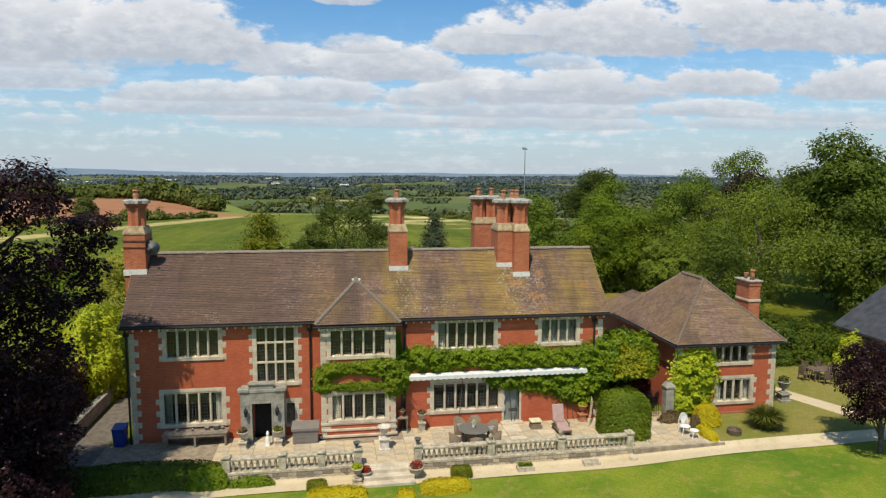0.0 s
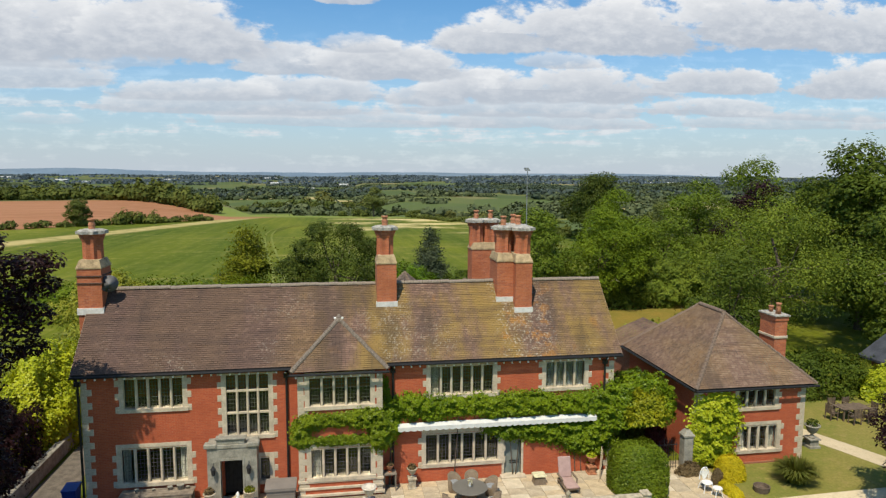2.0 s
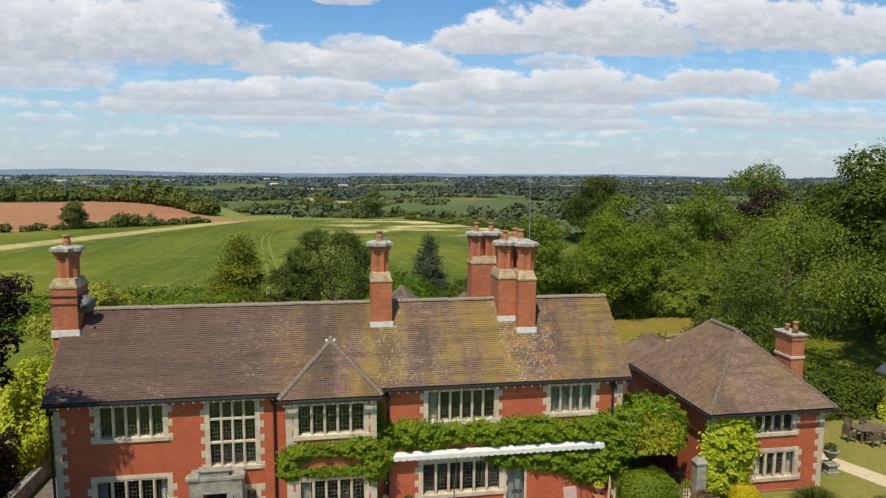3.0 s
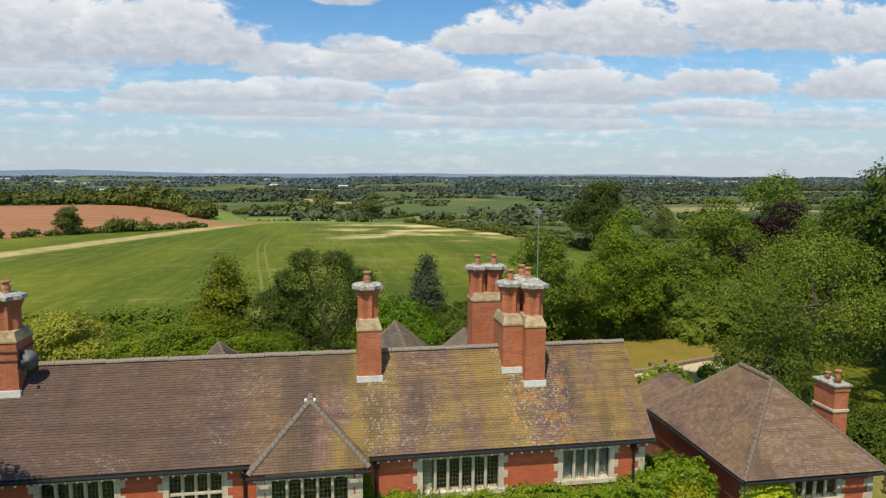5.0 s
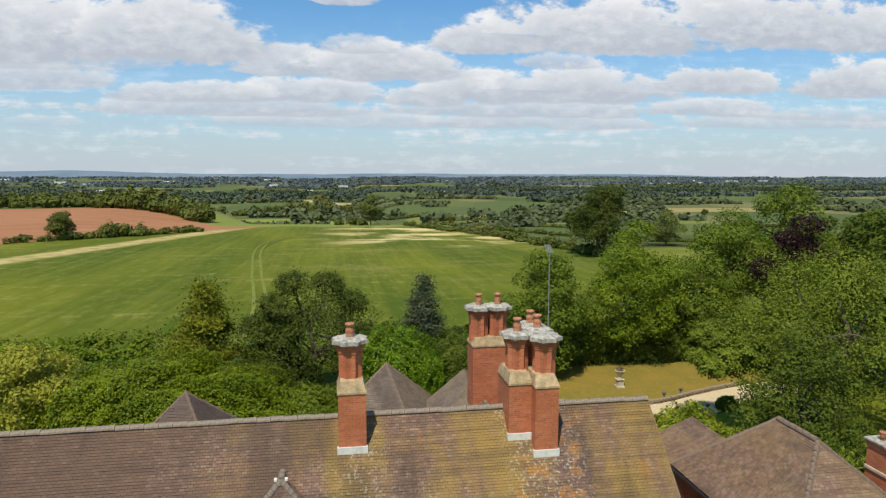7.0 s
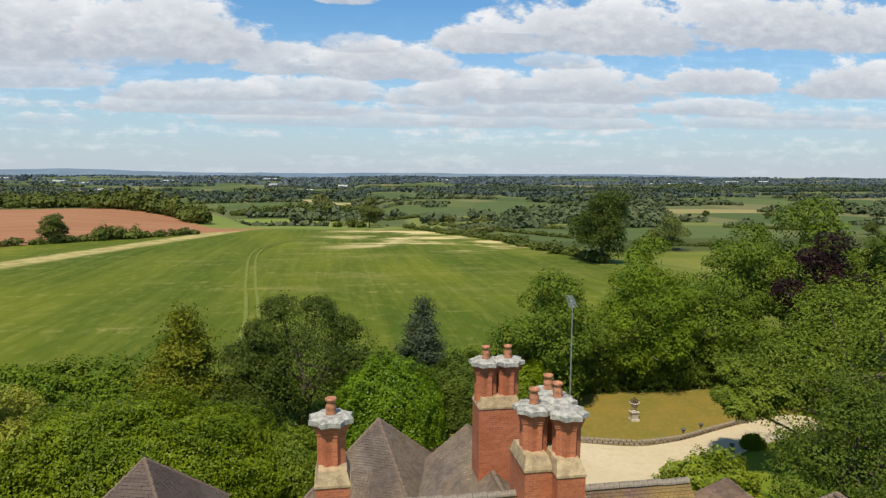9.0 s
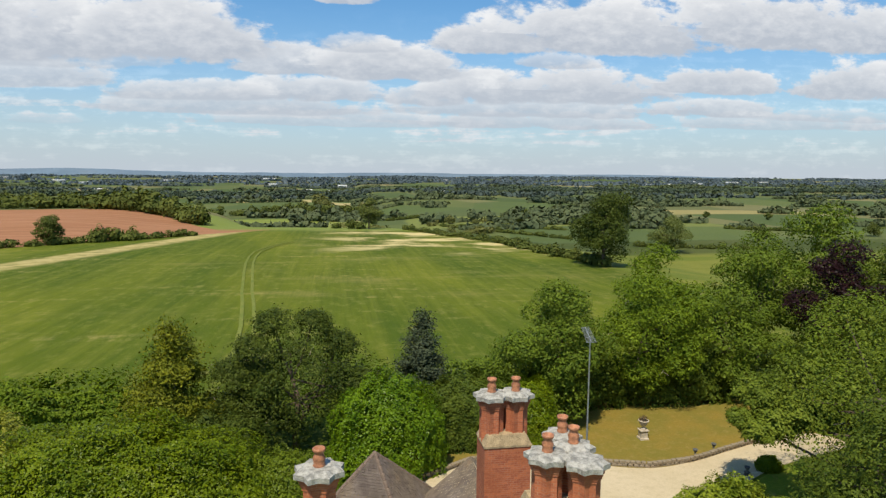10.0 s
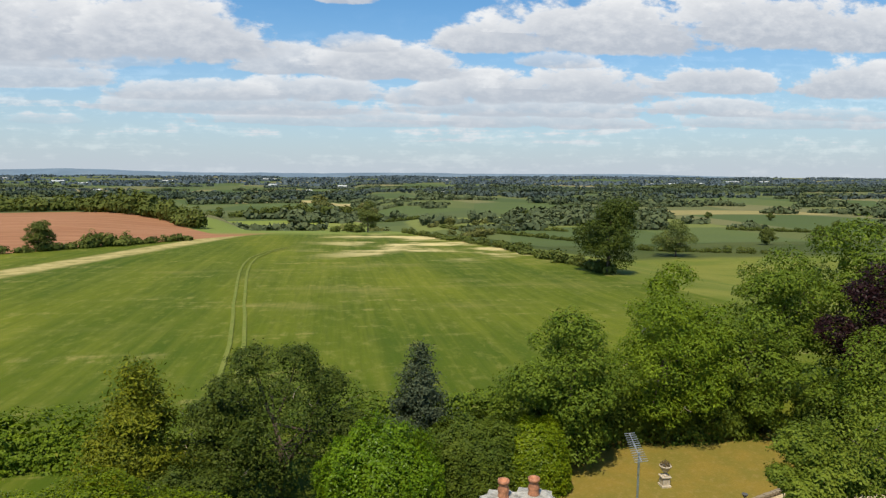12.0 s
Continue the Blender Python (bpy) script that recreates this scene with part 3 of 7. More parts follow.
def tiled(name, parent, e0, e1, r1, r0, mat, gauge=0.105, width=0.175, rng=None):
    """A roof slope covered in single tiles, in courses from the eave e0-e1 to the top r0-r1."""
    rng = rng or np.random.default_rng(7)
    e0, e1, r0, r1 = (np.array(p, float) for p in (e0, e1, r0, r1))
    up = ((r0 + r1) - (e0 + e1)) / 2
    n = np.cross(e1 - e0, up)
    n /= np.linalg.norm(n)
    if n[2] < 0:
        n = -n
    courses = max(2, int(np.linalg.norm(up) / gauge))
    V, Fc = [], []
    for c in range(courses):
        f0, f1 = c / courses, (c + 1.12) / courses
        f1 = min(f1, 1.0)
        a0, a1, b0, b1 = e0 + (r0 - e0) * f0, e1 + (r1 - e1) * f0, e0 + (r0 - e0) * f1, e1 + (r1 - e1) * f1
        L = np.linalg.norm(a1 - a0)
        k = max(1, int(round(L / width)))
        cut = np.linspace(0, 1, k + 1)
        if c % 2 and k > 1:
            cut = np.r_[0, (cut[:-1] + cut[1:]) / 2, 1]
        for s, t in zip(cut[:-1], cut[1:]):
            g = 0.004 / max(L, 0.1)
            lift = 0.030 + rng.uniform(-0.007, 0.009)
            p = [a0 + (a1 - a0) * (s + g), a0 + (a1 - a0) * (t - g), b0 + (b1 - b0) * (t - g), b0 + (b1 - b0) * (s + g)]
            q = len(V)
            V += [p[0] + n * lift, p[1] + n * (lift + rng.uniform(-0.004, 0.004)), p[2] + n * 0.012, p[3] + n * 0.012, p[0] + n * 0.002, p[1] + n * 0.002]
            Fc += [(q, q + 1, q + 2, q + 3), (q + 4, q + 5, q + 1, q)]
    return mesh_part(name, V, Fc, mat, parent)


def deck(bm, e0, e1, r1, r0, thick=0.12):
    """The boarded slab under a slope of tiles."""
    lo = [bm.verts.new(p) for p in (e0, e1, r1, r0)]
    hi = [bm.verts.new((p[0], p[1], p[2] - thick)) for p in (e0, e1, r1, r0)]
    bm.faces.new(lo)
    bm.faces.new(hi[::-1])
    for i in range(4):
        j = (i + 1) % 4
        bm.faces.new((lo[i], hi[i], hi[j], lo[j]))


house = thing("country_house", "long red brick country house with stone mullioned windows and tiled roof", "house")

# openings in the front: x0, x1, z0, z1, lights, rows
W_UP_L, W_LO_L, W_STAIR = (1.72, 4.24, 4.33, 5.72), (1.48, 4.33, 0.91, 2.53), (6.02, 7.94, 2.85, 5.74)
W_HALL = (7.44, 7.92, 0.65, 1.78)
W_UP_M, W_LO_M, W_UP_R = (15.30, 18.38, 4.28, 5.70), (15.08, 18.68, 0.88, 2.38), (20.95, 22.98, 4.38, 5.70)
D_MAIN, D_GREEN = (5.86, 6.80, 0.0, 2.07), (18.96, 19.80, 0.0, 2.02)
BAY_X0, BAY_X1, BAY_Y = 9.25, 13.0, -0.85
FRONT = [W_UP_L, W_LO_L, W_STAIR, W_HALL, W_UP_M, W_LO_M, W_UP_R, D_MAIN, D_GREEN]
W_BAY_U, W_BAY_L = (9.72, 12.5, 4.33, 5.68), (9.76, 12.5, 0.98, 2.36)

walling("wall", house, 0.0, HOUSE_R, -0.4, EAVE_Z - 0.15, 0.0, 0.35, FRONT + [(BAY_X0 + 0.2, BAY_X1 - 0.2, 0.2, 5.7)], BRICK)
walling("wall", house, BAY_X0, BAY_X1, -0.4, EAVE_Z - 0.15, BAY_Y, BAY_Y + 0.3, [W_BAY_U, W_BAY_L], BRICK)
for bx in (BAY_X0, BAY_X1 - 0.3):
    walling("wall", house, BAY_Y + 0.3, 0.0, -0.4, EAVE_Z - 0.15, bx, bx + 0.3, [], BRICK, "y")
for gx in (0.0, HOUSE_R - 0.35):
    bm = bmesh.new()
    out = [(0.35, -0.4), (6.0, -0.4), (6.0, EAVE_Z - 0.15), (RIDGE_Y, RIDGE_Z - 0.2), (0.35, EAVE_Z + 0.42 - 0.15)]
    lo = [bm.verts.new((gx, y, z)) for y, z in out]
    hi = [bm.verts.new((gx + 0.35, y, z)) for y, z in out]
    bm.faces.new(lo), bm.faces.new(hi[::-1])
    for i in range(5):
        bm.faces.new((lo[i], hi[i], hi[(i + 1) % 5], lo[(i + 1) % 5]))
    part("wall", bm, BRICK, house)
walling("wall", house, 0.35, HOUSE_R - 0.35, -0.4, EAVE_Z - 0.15, 5.65, 6.0, [], BRICK)
part("floor", boxes(((0.35, 0.35, 2.75), (HOUSE_R - 0.35, 5.65, 3.0))), DARK, house)
part("floor", boxes(((0.35, 0.35, -0.4), (HOUSE_R - 0.35, 5.65, -0.02))), DARK, house)

# roof
bm = bmesh.new()
X0, X1 = -0.3, 24.75
deck(bm, (X0, -0.25, EAVE_Z), (X1, -0.25, EAVE_Z), (X1, RIDGE_Y, RIDGE_Z), (X0, RIDGE_Y, RIDGE_Z))
deck(bm, (X1, 6.25, EAVE_Z), (X0, 6.25, EAVE_Z), (X0, RIDGE_Y, RIDGE_Z), (X1, RIDGE_Y, RIDGE_Z))
roof = part("roof", bm, DARK, house)
slope = tiled("tile_slope", roof, (X0, -0.25, EAVE_Z), (X1, -0.25, EAVE_Z), (X1, RIDGE_Y, RIDGE_Z), (X0, RIDGE_Y, RIDGE_Z), TILE)
slope["kind"] = "stuff"
slope = tiled("tile_slope", roof, (X1, 6.25, EAVE_Z), (X0, 6.25, EAVE_Z), (X0, RIDGE_Y, RIDGE_Z), (X1, RIDGE_Y, RIDGE_Z), TILE, 0.2, 0.4)
slope["kind"] = "stuff"
# bay roof, hipped into the main slope
BE0, BE1, BA = (8.98, -1.1, 6.0), (13.25, -1.1, 6.0), (11.1, 1.05, 7.86)
BB = (11.1, 1.7, 7.86)
for e0, e1, r1, r0 in ((BE0, BE1, BA, BA), ((8.98, 1.7, 6.0), BE0, BA, BB), (BE1, (13.25, 1.7, 6.0), BB, BA)):
    bm = bmesh.new()
    if r1 == r0:
        a = [bm.verts.new(p) for p in (e0, e1, r1)]
        bm.faces.new(a)
    else:
        deck(bm, e0, e1, r1, r0, 0.1)
    part("roof", bm, DARK, house)
    slope = tiled("tile_slope", roof, e0, e1, r1, r0, TILE, rng=np.random.default_rng(3))
    slope["kind"] = "stuff"

# rear wings behind the ridge
bm = bmesh.new()
box(bm, (16.6, 6.0, -0.4), (22.0, 12.0, 5.2))
part("wall", bm, OLD_BRICK, house)
for e0, e1, r1, r0 in (((16.3, 3.0, 5.3), (16.3, 12.3, 5.3), (19.3, 12.0, 7.9), (19.3, 3.0, 7.9)), ((22.3, 12.3, 5.3), (22.3, 3.0, 5.3), (19.3, 3.0, 7.9), (19.3, 12.0, 7.9))):
    slope = tiled("tile_slope", roof, e0, e1, r1, r0, SLATE, 0.12, 0.2)
    slope["kind"] = "stuff"
# turned pyramid roof of the rear stair tower
AP = Vector((15.35, 11.9, 8.4))
cor = [AP + Vector((math.sin(radians(a)) * 4.3, -math.cos(radians(a)) * 4.3, -3.6)) for a in (20, 110, 200, 290)]
for i in range(4):
    slope = tiled("tile_slope", roof, cor[i], cor[(i + 1) % 4], AP, AP, SLATE, 0.105, 0.165)
    slope["kind"] = "stuff"
bm = bmesh.new()
prism(bm, [(AP.x + (c.x - AP.x) * 0.92, AP.y + (c.y - AP.y) * 0.92) for c in cor], -0.4, AP.z - 3.55)
part("wall", bm, OLD_BRICK, house)
# smaller pyramid roof of the rear left wing
AP2 = Vector((6.2, 10.2, 8.0))
cor2 = [AP2 + Vector((math.sin(radians(t)) * 3.3, -math.cos(radians(t)) * 3.3, -2.6)) for t in (30, 120, 210, 300)]
for i in range(4):
    slope = tiled("tile_slope", roof, cor2[i], cor2[(i + 1) % 4], AP2, AP2, SLATE, 0.13, 0.2)
    slope["kind"] = "stuff"
bm = bmesh.new()
prism(bm, [(AP2.x + (p.x - AP2.x) * 0.92, AP2.y + (p.y - AP2.y) * 0.92) for p in cor2], -0.4, AP2.z - 2.6)
part("wall", bm, OLD_BRICK, house)


def star(cx, cy, r0, r1, k=8, turn=0.0):
    return [(cx + (r0 if i % 2 == 0 else r1) * math.cos(math.pi * i / k + turn), cy + (r0 if i % 2 == 0 else r1) * math.sin(math.pi * i / k + turn)) for i in range(2 * k)]


GUTTER_BAND = plain("dark stained brick", (0.10, 0.055, 0.04), 0.9, 0, 0.3, 4.0)


def chimney(blocks, flues, z0, z1, ztop, label, flash=True):
    """Plinth blocks up to z1 with a sloped stone shoulder, then star-shaped brick shafts under a spiked cap, and pots."""
    ch = part("chimney", boxes(*[((a, b, z0), (c, d, z1)) for a, b, c, d in blocks]), CHIM_BRICK, house, label)
    if flash:
        for a, b, c, d in blocks:
            zf = roof_at(b)
            part("flashing", boxes(((a - 0.05, b - 0.06, zf - 0.08), (c + 0.05, b + 0.1, zf + 0.22))), LEAD, ch)
    for a, b, c, d in blocks:
        bm = bmesh.new()
        prism(bm, [(a - 0.03, b - 0.03), (c + 0.03, b - 0.03), (c + 0.03, d + 0.03), (a - 0.03, d + 0.03)], z1, z1 + 0.07)
        prism(bm, [(a - 0.02, b - 0.02), (c + 0.02, b - 0.02), (c + 0.02, d + 0.02), (a - 0.02, d + 0.02)], z1 + 0.07, z1 + 0.40, 0.80)
        part("stone_shoulder", bm, SHOULDER, ch)
    for fx, fy, r, pot in flues:
        bm = bmesh.new()
        prism(bm, star(fx, fy, r, r * 0.80, 8, math.pi / 8), z1 + 0.05, ztop - 0.52)
        part("flue_shaft", bm, CHIM_BRICK, ch)
        bm = bmesh.new()
        for i in range(4):
            k = 1.0 + 0.075 * (i + 1)
            prism(bm, star(fx, fy, r * k, r * k * 0.82, 8, math.pi / 8), ztop - 0.52 + 0.085 * i, ztop - 0.52 + 0.085 * (i + 1) - 0.012)
        part("corbel", bm, CHIM_BRICK, ch)
        bm = bmesh.new()
        prism(bm, star(fx, fy, r * 1.56, r * 1.24, 8, math.pi / 8), ztop - 0.19, ztop - 0.05)
        prism(bm, star(fx, fy, r * 1.50, r * 1.18, 8, math.pi / 8), ztop - 0.05, ztop + 0.03, 0.7)
        part("cap", bm, CAPSTONE, ch)
        if not pot:
            continue
        bm = bmesh.new()
        lathe(bm, [(0.15, 0), (0.16, 0.06), (0.135, 0.09), (0.16, 0.2), (0.165, 0.24), (0.12, 0.33), (0.115, 0.4), (0.16, 0.42), (0.165, 0.5), (0.13, 0.5), (0.10, 0.3)], (fx, fy, ztop), 12)
        part("chimney_pot", bm, POT, ch, "glazed terracotta pot", True)
    return ch


gable_stack = chimney([(-0.62, 2.05, 0.42, 3.4)], [(-0.1, 2.75, 0.44, 1)], 5.0, 10.3, 12.05, "brick chimney on the gable end")
for zz in (9.93, 9.6):
    part("string_course", boxes(((-0.66, 2.01, zz), (0.46, 3.44, zz + 0.07)), bev=0.01), GUTTER_BAND, gable_stack, "dark weathered string course")
chimney([(12.97, 2.0, 13.92, 3.4)], [(13.42, 2.85, 0.44, 1)], 7.5, 10.3, 12.1, "brick chimney straddling the ridge")
chimney([(19.83, 1.6, 20.68, 4.6), (19.0, 2.08, 19.83, 3.7)], [(19.5, 2.95, 0.42, 1), (20.36, 2.4, 0.42, 0), (20.4, 3.4, 0.40, 1), (20.36, 4.2, 0.38, 1)], 7.0, 10.3, 12.05, "clustered brick chimney with four flues")
chimney([(18.78, 7.3, 20.4, 8.5)], [(19.14, 7.9, 0.42, 1), (19.99, 7.9, 0.42, 1)], 5.0, 10.3, 12.05, "brick chimney of the rear wing", False)

# ---- pavilion ----
pav = thing("garden_pavilion", "small square red brick pavilion with hipped tiled roof", "outbuilding")
PX0, PX1, PY0, PY1, PE = 28.75, 34.7, -0.5, 7.3, 4.2
PW_U, PW_L = (30.93, 33.03, 3.0, 4.03), (31.18, 33.25, 0.74, 2.03)
walling("wall", pav, PX0, PX1, -0.6, PE - 0.05, PY0, PY0 + 0.3, [PW_U, PW_L], BRICK)
for bx in (PX0, PX1 - 0.3):
    walling("wall", pav, PY0 + 0.3, PY1, -0.6, PE - 0.05, bx, bx + 0.3, [], BRICK, "y")
walling("wall", pav, PX0 + 0.3, PX1 - 0.3, -0.6, PE - 0.05, PY1 - 0.3, PY1, [], BRICK)
proof = part("roof", boxes(((PX0 - 0.25, PY0 - 0.25, PE - 0.12), (PX1 + 0.25, PY1 + 0.25, PE - 0.02))), DARK, pav)
a, b, c, d = (PX0 - 0.35, PY0 - 0.35, PE), (PX1 + 0.35, PY0 - 0.35, PE), (PX1 + 0.35, PY1 + 0.35, PE), (PX0 - 0.35, PY1 + 0.35, PE)
f, g = (31.72, 2.35, 7.3), (31.72, 4.75, 7.3)
for q in ((a, b, f, f), (b, c, g, f), (c, d, g, g), (d, a, f, g)):
    slope = tiled("tile_slope", proof, *q, TILE_B, rng=np.random.default_rng(11))
    slope["kind"] = "stuff"

# ---- trees and shrubs ----


def leaves(points, normals, size, rng, jitter=0.6, slim=0.62):
    """Folded leaf clumps at points: four corners, folded along the middle."""
    k = len(points)
    n = normals + rng.normal(0, jitter, (k, 3))
    n /= np.linalg.norm(n, axis=1)[:, None] + 1e-9
    t = np.cross(n, rng.normal(0, 1, (k, 3)))
    t /= np.linalg.norm(t, axis=1)[:, None] + 1e-9
    b = np.cross(n, t)
    s = size * rng.uniform(0.6, 1.35, k)[:, None]
    droop = n * s * 0.28
    tip, tail = points + t * s - droop * 0.6, points - t * s - droop * 0.3
    l0, r0 = points + b * s * slim - droop, points - b * s * slim - droop
    V = np.stack([tail, l0, tip, r0], 1).reshape(-1, 3)
    base = (np.arange(k) * 4)[:, None]
    F = np.concatenate([base + np.array(q) for q in ((0, 1, 2), (0, 2, 3))], 1).reshape(-1, 3)
    return V, F


def tri_mesh(name, V, F, mat, parent=None, label=""):
    me = bpy.data.meshes.new(name)
    me.vertices.add(len(V))
    me.vertices.foreach_set("co", np.asarray(V, np.float32).ravel())
    me.loops.add(len(F) * 3)
    me.loops.foreach_set("vertex_index", np.asarray(F, np.int32).ravel())
    me.polygons.add(len(F))
    me.polygons.foreach_set("loop_start", np.arange(len(F), dtype=np.int32) * 3)
    me.polygons.foreach_set("loop_total", np.full(len(F), 3, np.int32))
    me.materials.append(mat)
    me.update(calc_edges=True)
    ob = new(name, me)
    if parent is not None:
        ob.parent = parent
    return tagged(ob, label)


def on_blobs(blobs, count, rng, under=0.25, more=0):
    """Points on the outer shells of a heap of balls, thinner underneath, and the ways out."""
    C = np.array([b[:3] for b in blobs])
    R = np.array([b[3] for b in blobs])
    W = R ** 2
    if more:
        W[-more:] *= 1.0 * W[:-more].sum() / W[-more:].sum()
    pick = rng.choice(len(blobs), count * 3, p=W / W.sum())
    d = rng.normal(0, 1, (count * 3, 3))
    d /= np.linalg.norm(d, axis=1)[:, None]
    wob = np.sin(d[:, 0] * 6.1 + pick) * np.sin(d[:, 1] * 5.3 + 2.0 * pick) * np.sin(d[:, 2] * 6.7 + pick)
    r = R[pick] * (1 + 0.30 * wob + rng.normal(-0.06, 0.15, count * 3))
    P = C[pick] + d * r[:, None] * np.array([1, 1, 0.74])
    keep = (d[:, 2] > -0.35) | (rng.random(count * 3) < under)
    near = np.zeros(count * 3, bool)
    for c, q in zip(C, R):
        near |= np.linalg.norm((P - c) / np.array([1, 1, 0.86]), axis=1) < q * 0.62
    keep &= ~near | (rng.random(count * 3) < 0.10)
    return P[keep][:count], d[keep][:count]


BARK = plain("grey brown bark", (0.105, 0.078, 0.055), 0.95, 0, 0.35, 4.0)
TWIG = plain("pale dead twigs", (0.30, 0.25, 0.19), 0.9, 0, 0.3, 8.0)


def trunk(name, parent, h, r, limbs, rng, mat=None):
    bm = bmesh.new()
    bend = [Vector((rng.uniform(-0.05, 0.05) * h * i / 3, rng.uniform(-0.05, 0.05) * h * i / 3, h * i / 4)) for i in range(5)]
    bend[0] = Vector((0, 0, -0.5))
    for i in range(4):
        rod(bm, bend[i], bend[i + 1], r * (1 - 0.2 * i), r * (0.8 - 0.2 * i), 7)
    for x, y, z, _ in limbs:
        s = bend[1 + int(rng.integers(0, 3))]
        e = Vector((x, y, z))
        m = (s + e) / 2 + Vector((0, 0, -0.08 * (e - s).length))
        rod(bm, s, m, r * 0.38, r * 0.24, 5)
        rod(bm, m, e, r * 0.24, r * 0.06, 5)
    return part(name, bm, mat or BARK, parent)


def tree(name, label, at, height, radius, mat, count, size, seed, crown_from=0.22, heads=16, extra=(), dead=0, group="", stretch=(1, 1)):
    rng = np.random.default_rng(seed)
    ob = thing(name, label, "tree", group, "", at)
    blobs = []
    count, size = int(count * 1.25), size * 0.80
    cz, hz = height * (1 + crown_from) / 2, height * (1 - crown_from) / 2
    for i in range(int(heads * 2.2)):
        d = rng.normal(0, 1, 3)
        d /= np.linalg.norm(d)
        f = rng.uniform(0.4, 0.92)
        br = radius * rng.uniform(0.15, 0.33)
        z = cz + d[2] * f * hz
        wide = math.sqrt(max(0.15, 1 - ((z - cz) / hz) ** 2 * 0.8))
        blobs.append((d[0] * f * radius * wide * stretch[0], d[1] * f * radius * wide * stretch[1], z, min(br, hz * 0.5)))
    blobs.append((0, 0, cz, min(radius, hz) * 0.62))
    blobs.append((rng.uniform(-0.15, 0.15) * radius, rng.uniform(-0.15, 0.15) * radius, height - radius * 0.34, radius * 0.34))
    blobs += list(extra)
    trunk("trunk", ob, height * 0.7, max(0.12, height * 0.026), blobs[:9] + list(extra)[:14], rng)
    P, d = on_blobs(blobs, count, rng, 0.25, len(extra))
    tri_mesh("crown", *leaves(P, d * 0.85 + np.array([0, 0, 0.55]), size, rng, 0.38, 0.5), mat, ob)
    inner = P[P[:, 2] < P[:, 2].max() * 0.78]
    if dead:
        for i in range(dead):
            bm = bmesh.new()
            s = inner[int(rng.integers(len(inner)))] * 0.96
            q = Vector(s)
            for j in range(4):
                e = q + Vector((rng.uniform(-0.4, 0.4), rng.uniform(-0.4, 0.4), rng.uniform(-0.15, 0.3)))
                rod(bm, q, e, 0.022 - 0.004 * j, 0.018 - 0.004 * j, 4)
                q = e
            part("dead_branch", bm, TWIG, ob, "bare pale dead twigs")
    return ob


def conifer(name, label, at, height, radius, mat, count, size, seed, tiers=13):
    rng = np.random.default_rng(seed)
    ob = thing(name, label, "conifer tree", "", "", at)
    trunk("trunk", ob, height * 0.95, height * 0.018, [], rng)
    P, D = [], []
    for i in range(tiers):
        f = i / (tiers - 1)
        z = height * (0.04 + 0.94 * f)
        rr = radius * (1 - f) ** 0.8 * (1 - 0.25 * (f < 0.12)) + 0.08
        for j in range(max(4, int(13 * (1 - f)) + 3)):
            a = rng.uniform(0, 2 * math.pi)
            ln = rr * rng.uniform(0.78, 1.12)
            k = max(4, int(count / tiers / 9 * (ln / radius + 0.25)))
            s = rng.uniform(0.25, 1.0, k) ** 0.6
            spread_ = rng.normal(0, 0.13 * radius, (k, 3)) * np.array([1, 1, 0.6])
            pts = np.stack([np.cos(a) * ln * s, np.sin(a) * ln * s, z - 0.22 * ln * s + 0.1 * ln * s ** 3], 1) + spread_
            P.append(pts)
            D.append(np.tile([np.cos(a) * 0.6, np.sin(a) * 0.6, 0.7], (k, 1)))
    P, D = np.concatenate(P), np.concatenate(D)
    tri_mesh("crown", *leaves(P, D, size, rng, 0.5, 0.4), mat, ob)
    return ob


def mound(name, label, category, at, dims, mat, count, size, seed, squareness=2.0, lumps=0.12, group=""):
    """A clipped or natural shrub: leaves over a rounded box, with an uneven skin and stems inside."""
    rng = np.random.default_rng(seed)
    count, size = int(count * 1.5), size * 0.74
    ob = thing(name, label, category, group, "", at)
    d = rng.normal(0, 1, (count, 3))
    d /= np.linalg.norm(d, axis=1)[:, None]
    d[:, 2] = np.where(d[:, 2] < -0.1, -d[:, 2], d[:, 2])
    p = squareness
    r = 1.0 / (np.abs(d[:, 0]) ** p + np.abs(d[:, 1]) ** p + np.abs(d[:, 2]) ** p) ** (1 / p)
    bump_ = np.array([noise.noise(Vector(q) * 3.1 + Vector((seed, 0, 0))) for q in d])
    fine_ = np.array([noise.noise(Vector(q) * 9.0 + Vector((seed, 5, 0))) for q in d])
    r = r * (1 + lumps * bump_ + lumps * 0.5 * fine_) * (1 - np.abs(rng.normal(0, 0.05, count)))
    half = np.array([dims[0] / 2, dims[1] / 2, dims[2]])
    P = d * r[:, None] * half
    n = d / half * half.mean()
    n /= np.linalg.norm(n, axis=1)[:, None]
    bm = bmesh.new()
    for i in range(7):
        a = rng.uniform(0, 6.3)
        rod(bm, (0.1 * math.cos(a), 0.1 * math.sin(a), -0.1), (half[0] * 0.6 * math.cos(a), half[1] * 0.6 * math.sin(a), half[2] * rng.uniform(0.4, 0.8)), 0.05, 0.015, 5)
    part("stems", bm, BARK, ob)
    # a dense dark heart of inner leaves keeps the shrub from being seen through
    inner = P[: count // 4] * 0.86
    V1, F1 = leaves(P, n + np.array([0, 0, 0.4]), size, rng, 0.46)
    V2, F2 = leaves(inner, n[: count // 4], size * 2.0, rng)
    tri_mesh("crown", np.concatenate([V1, V2]), np.concatenate([F1, F2 + len(V1)]), mat, ob)
    return ob


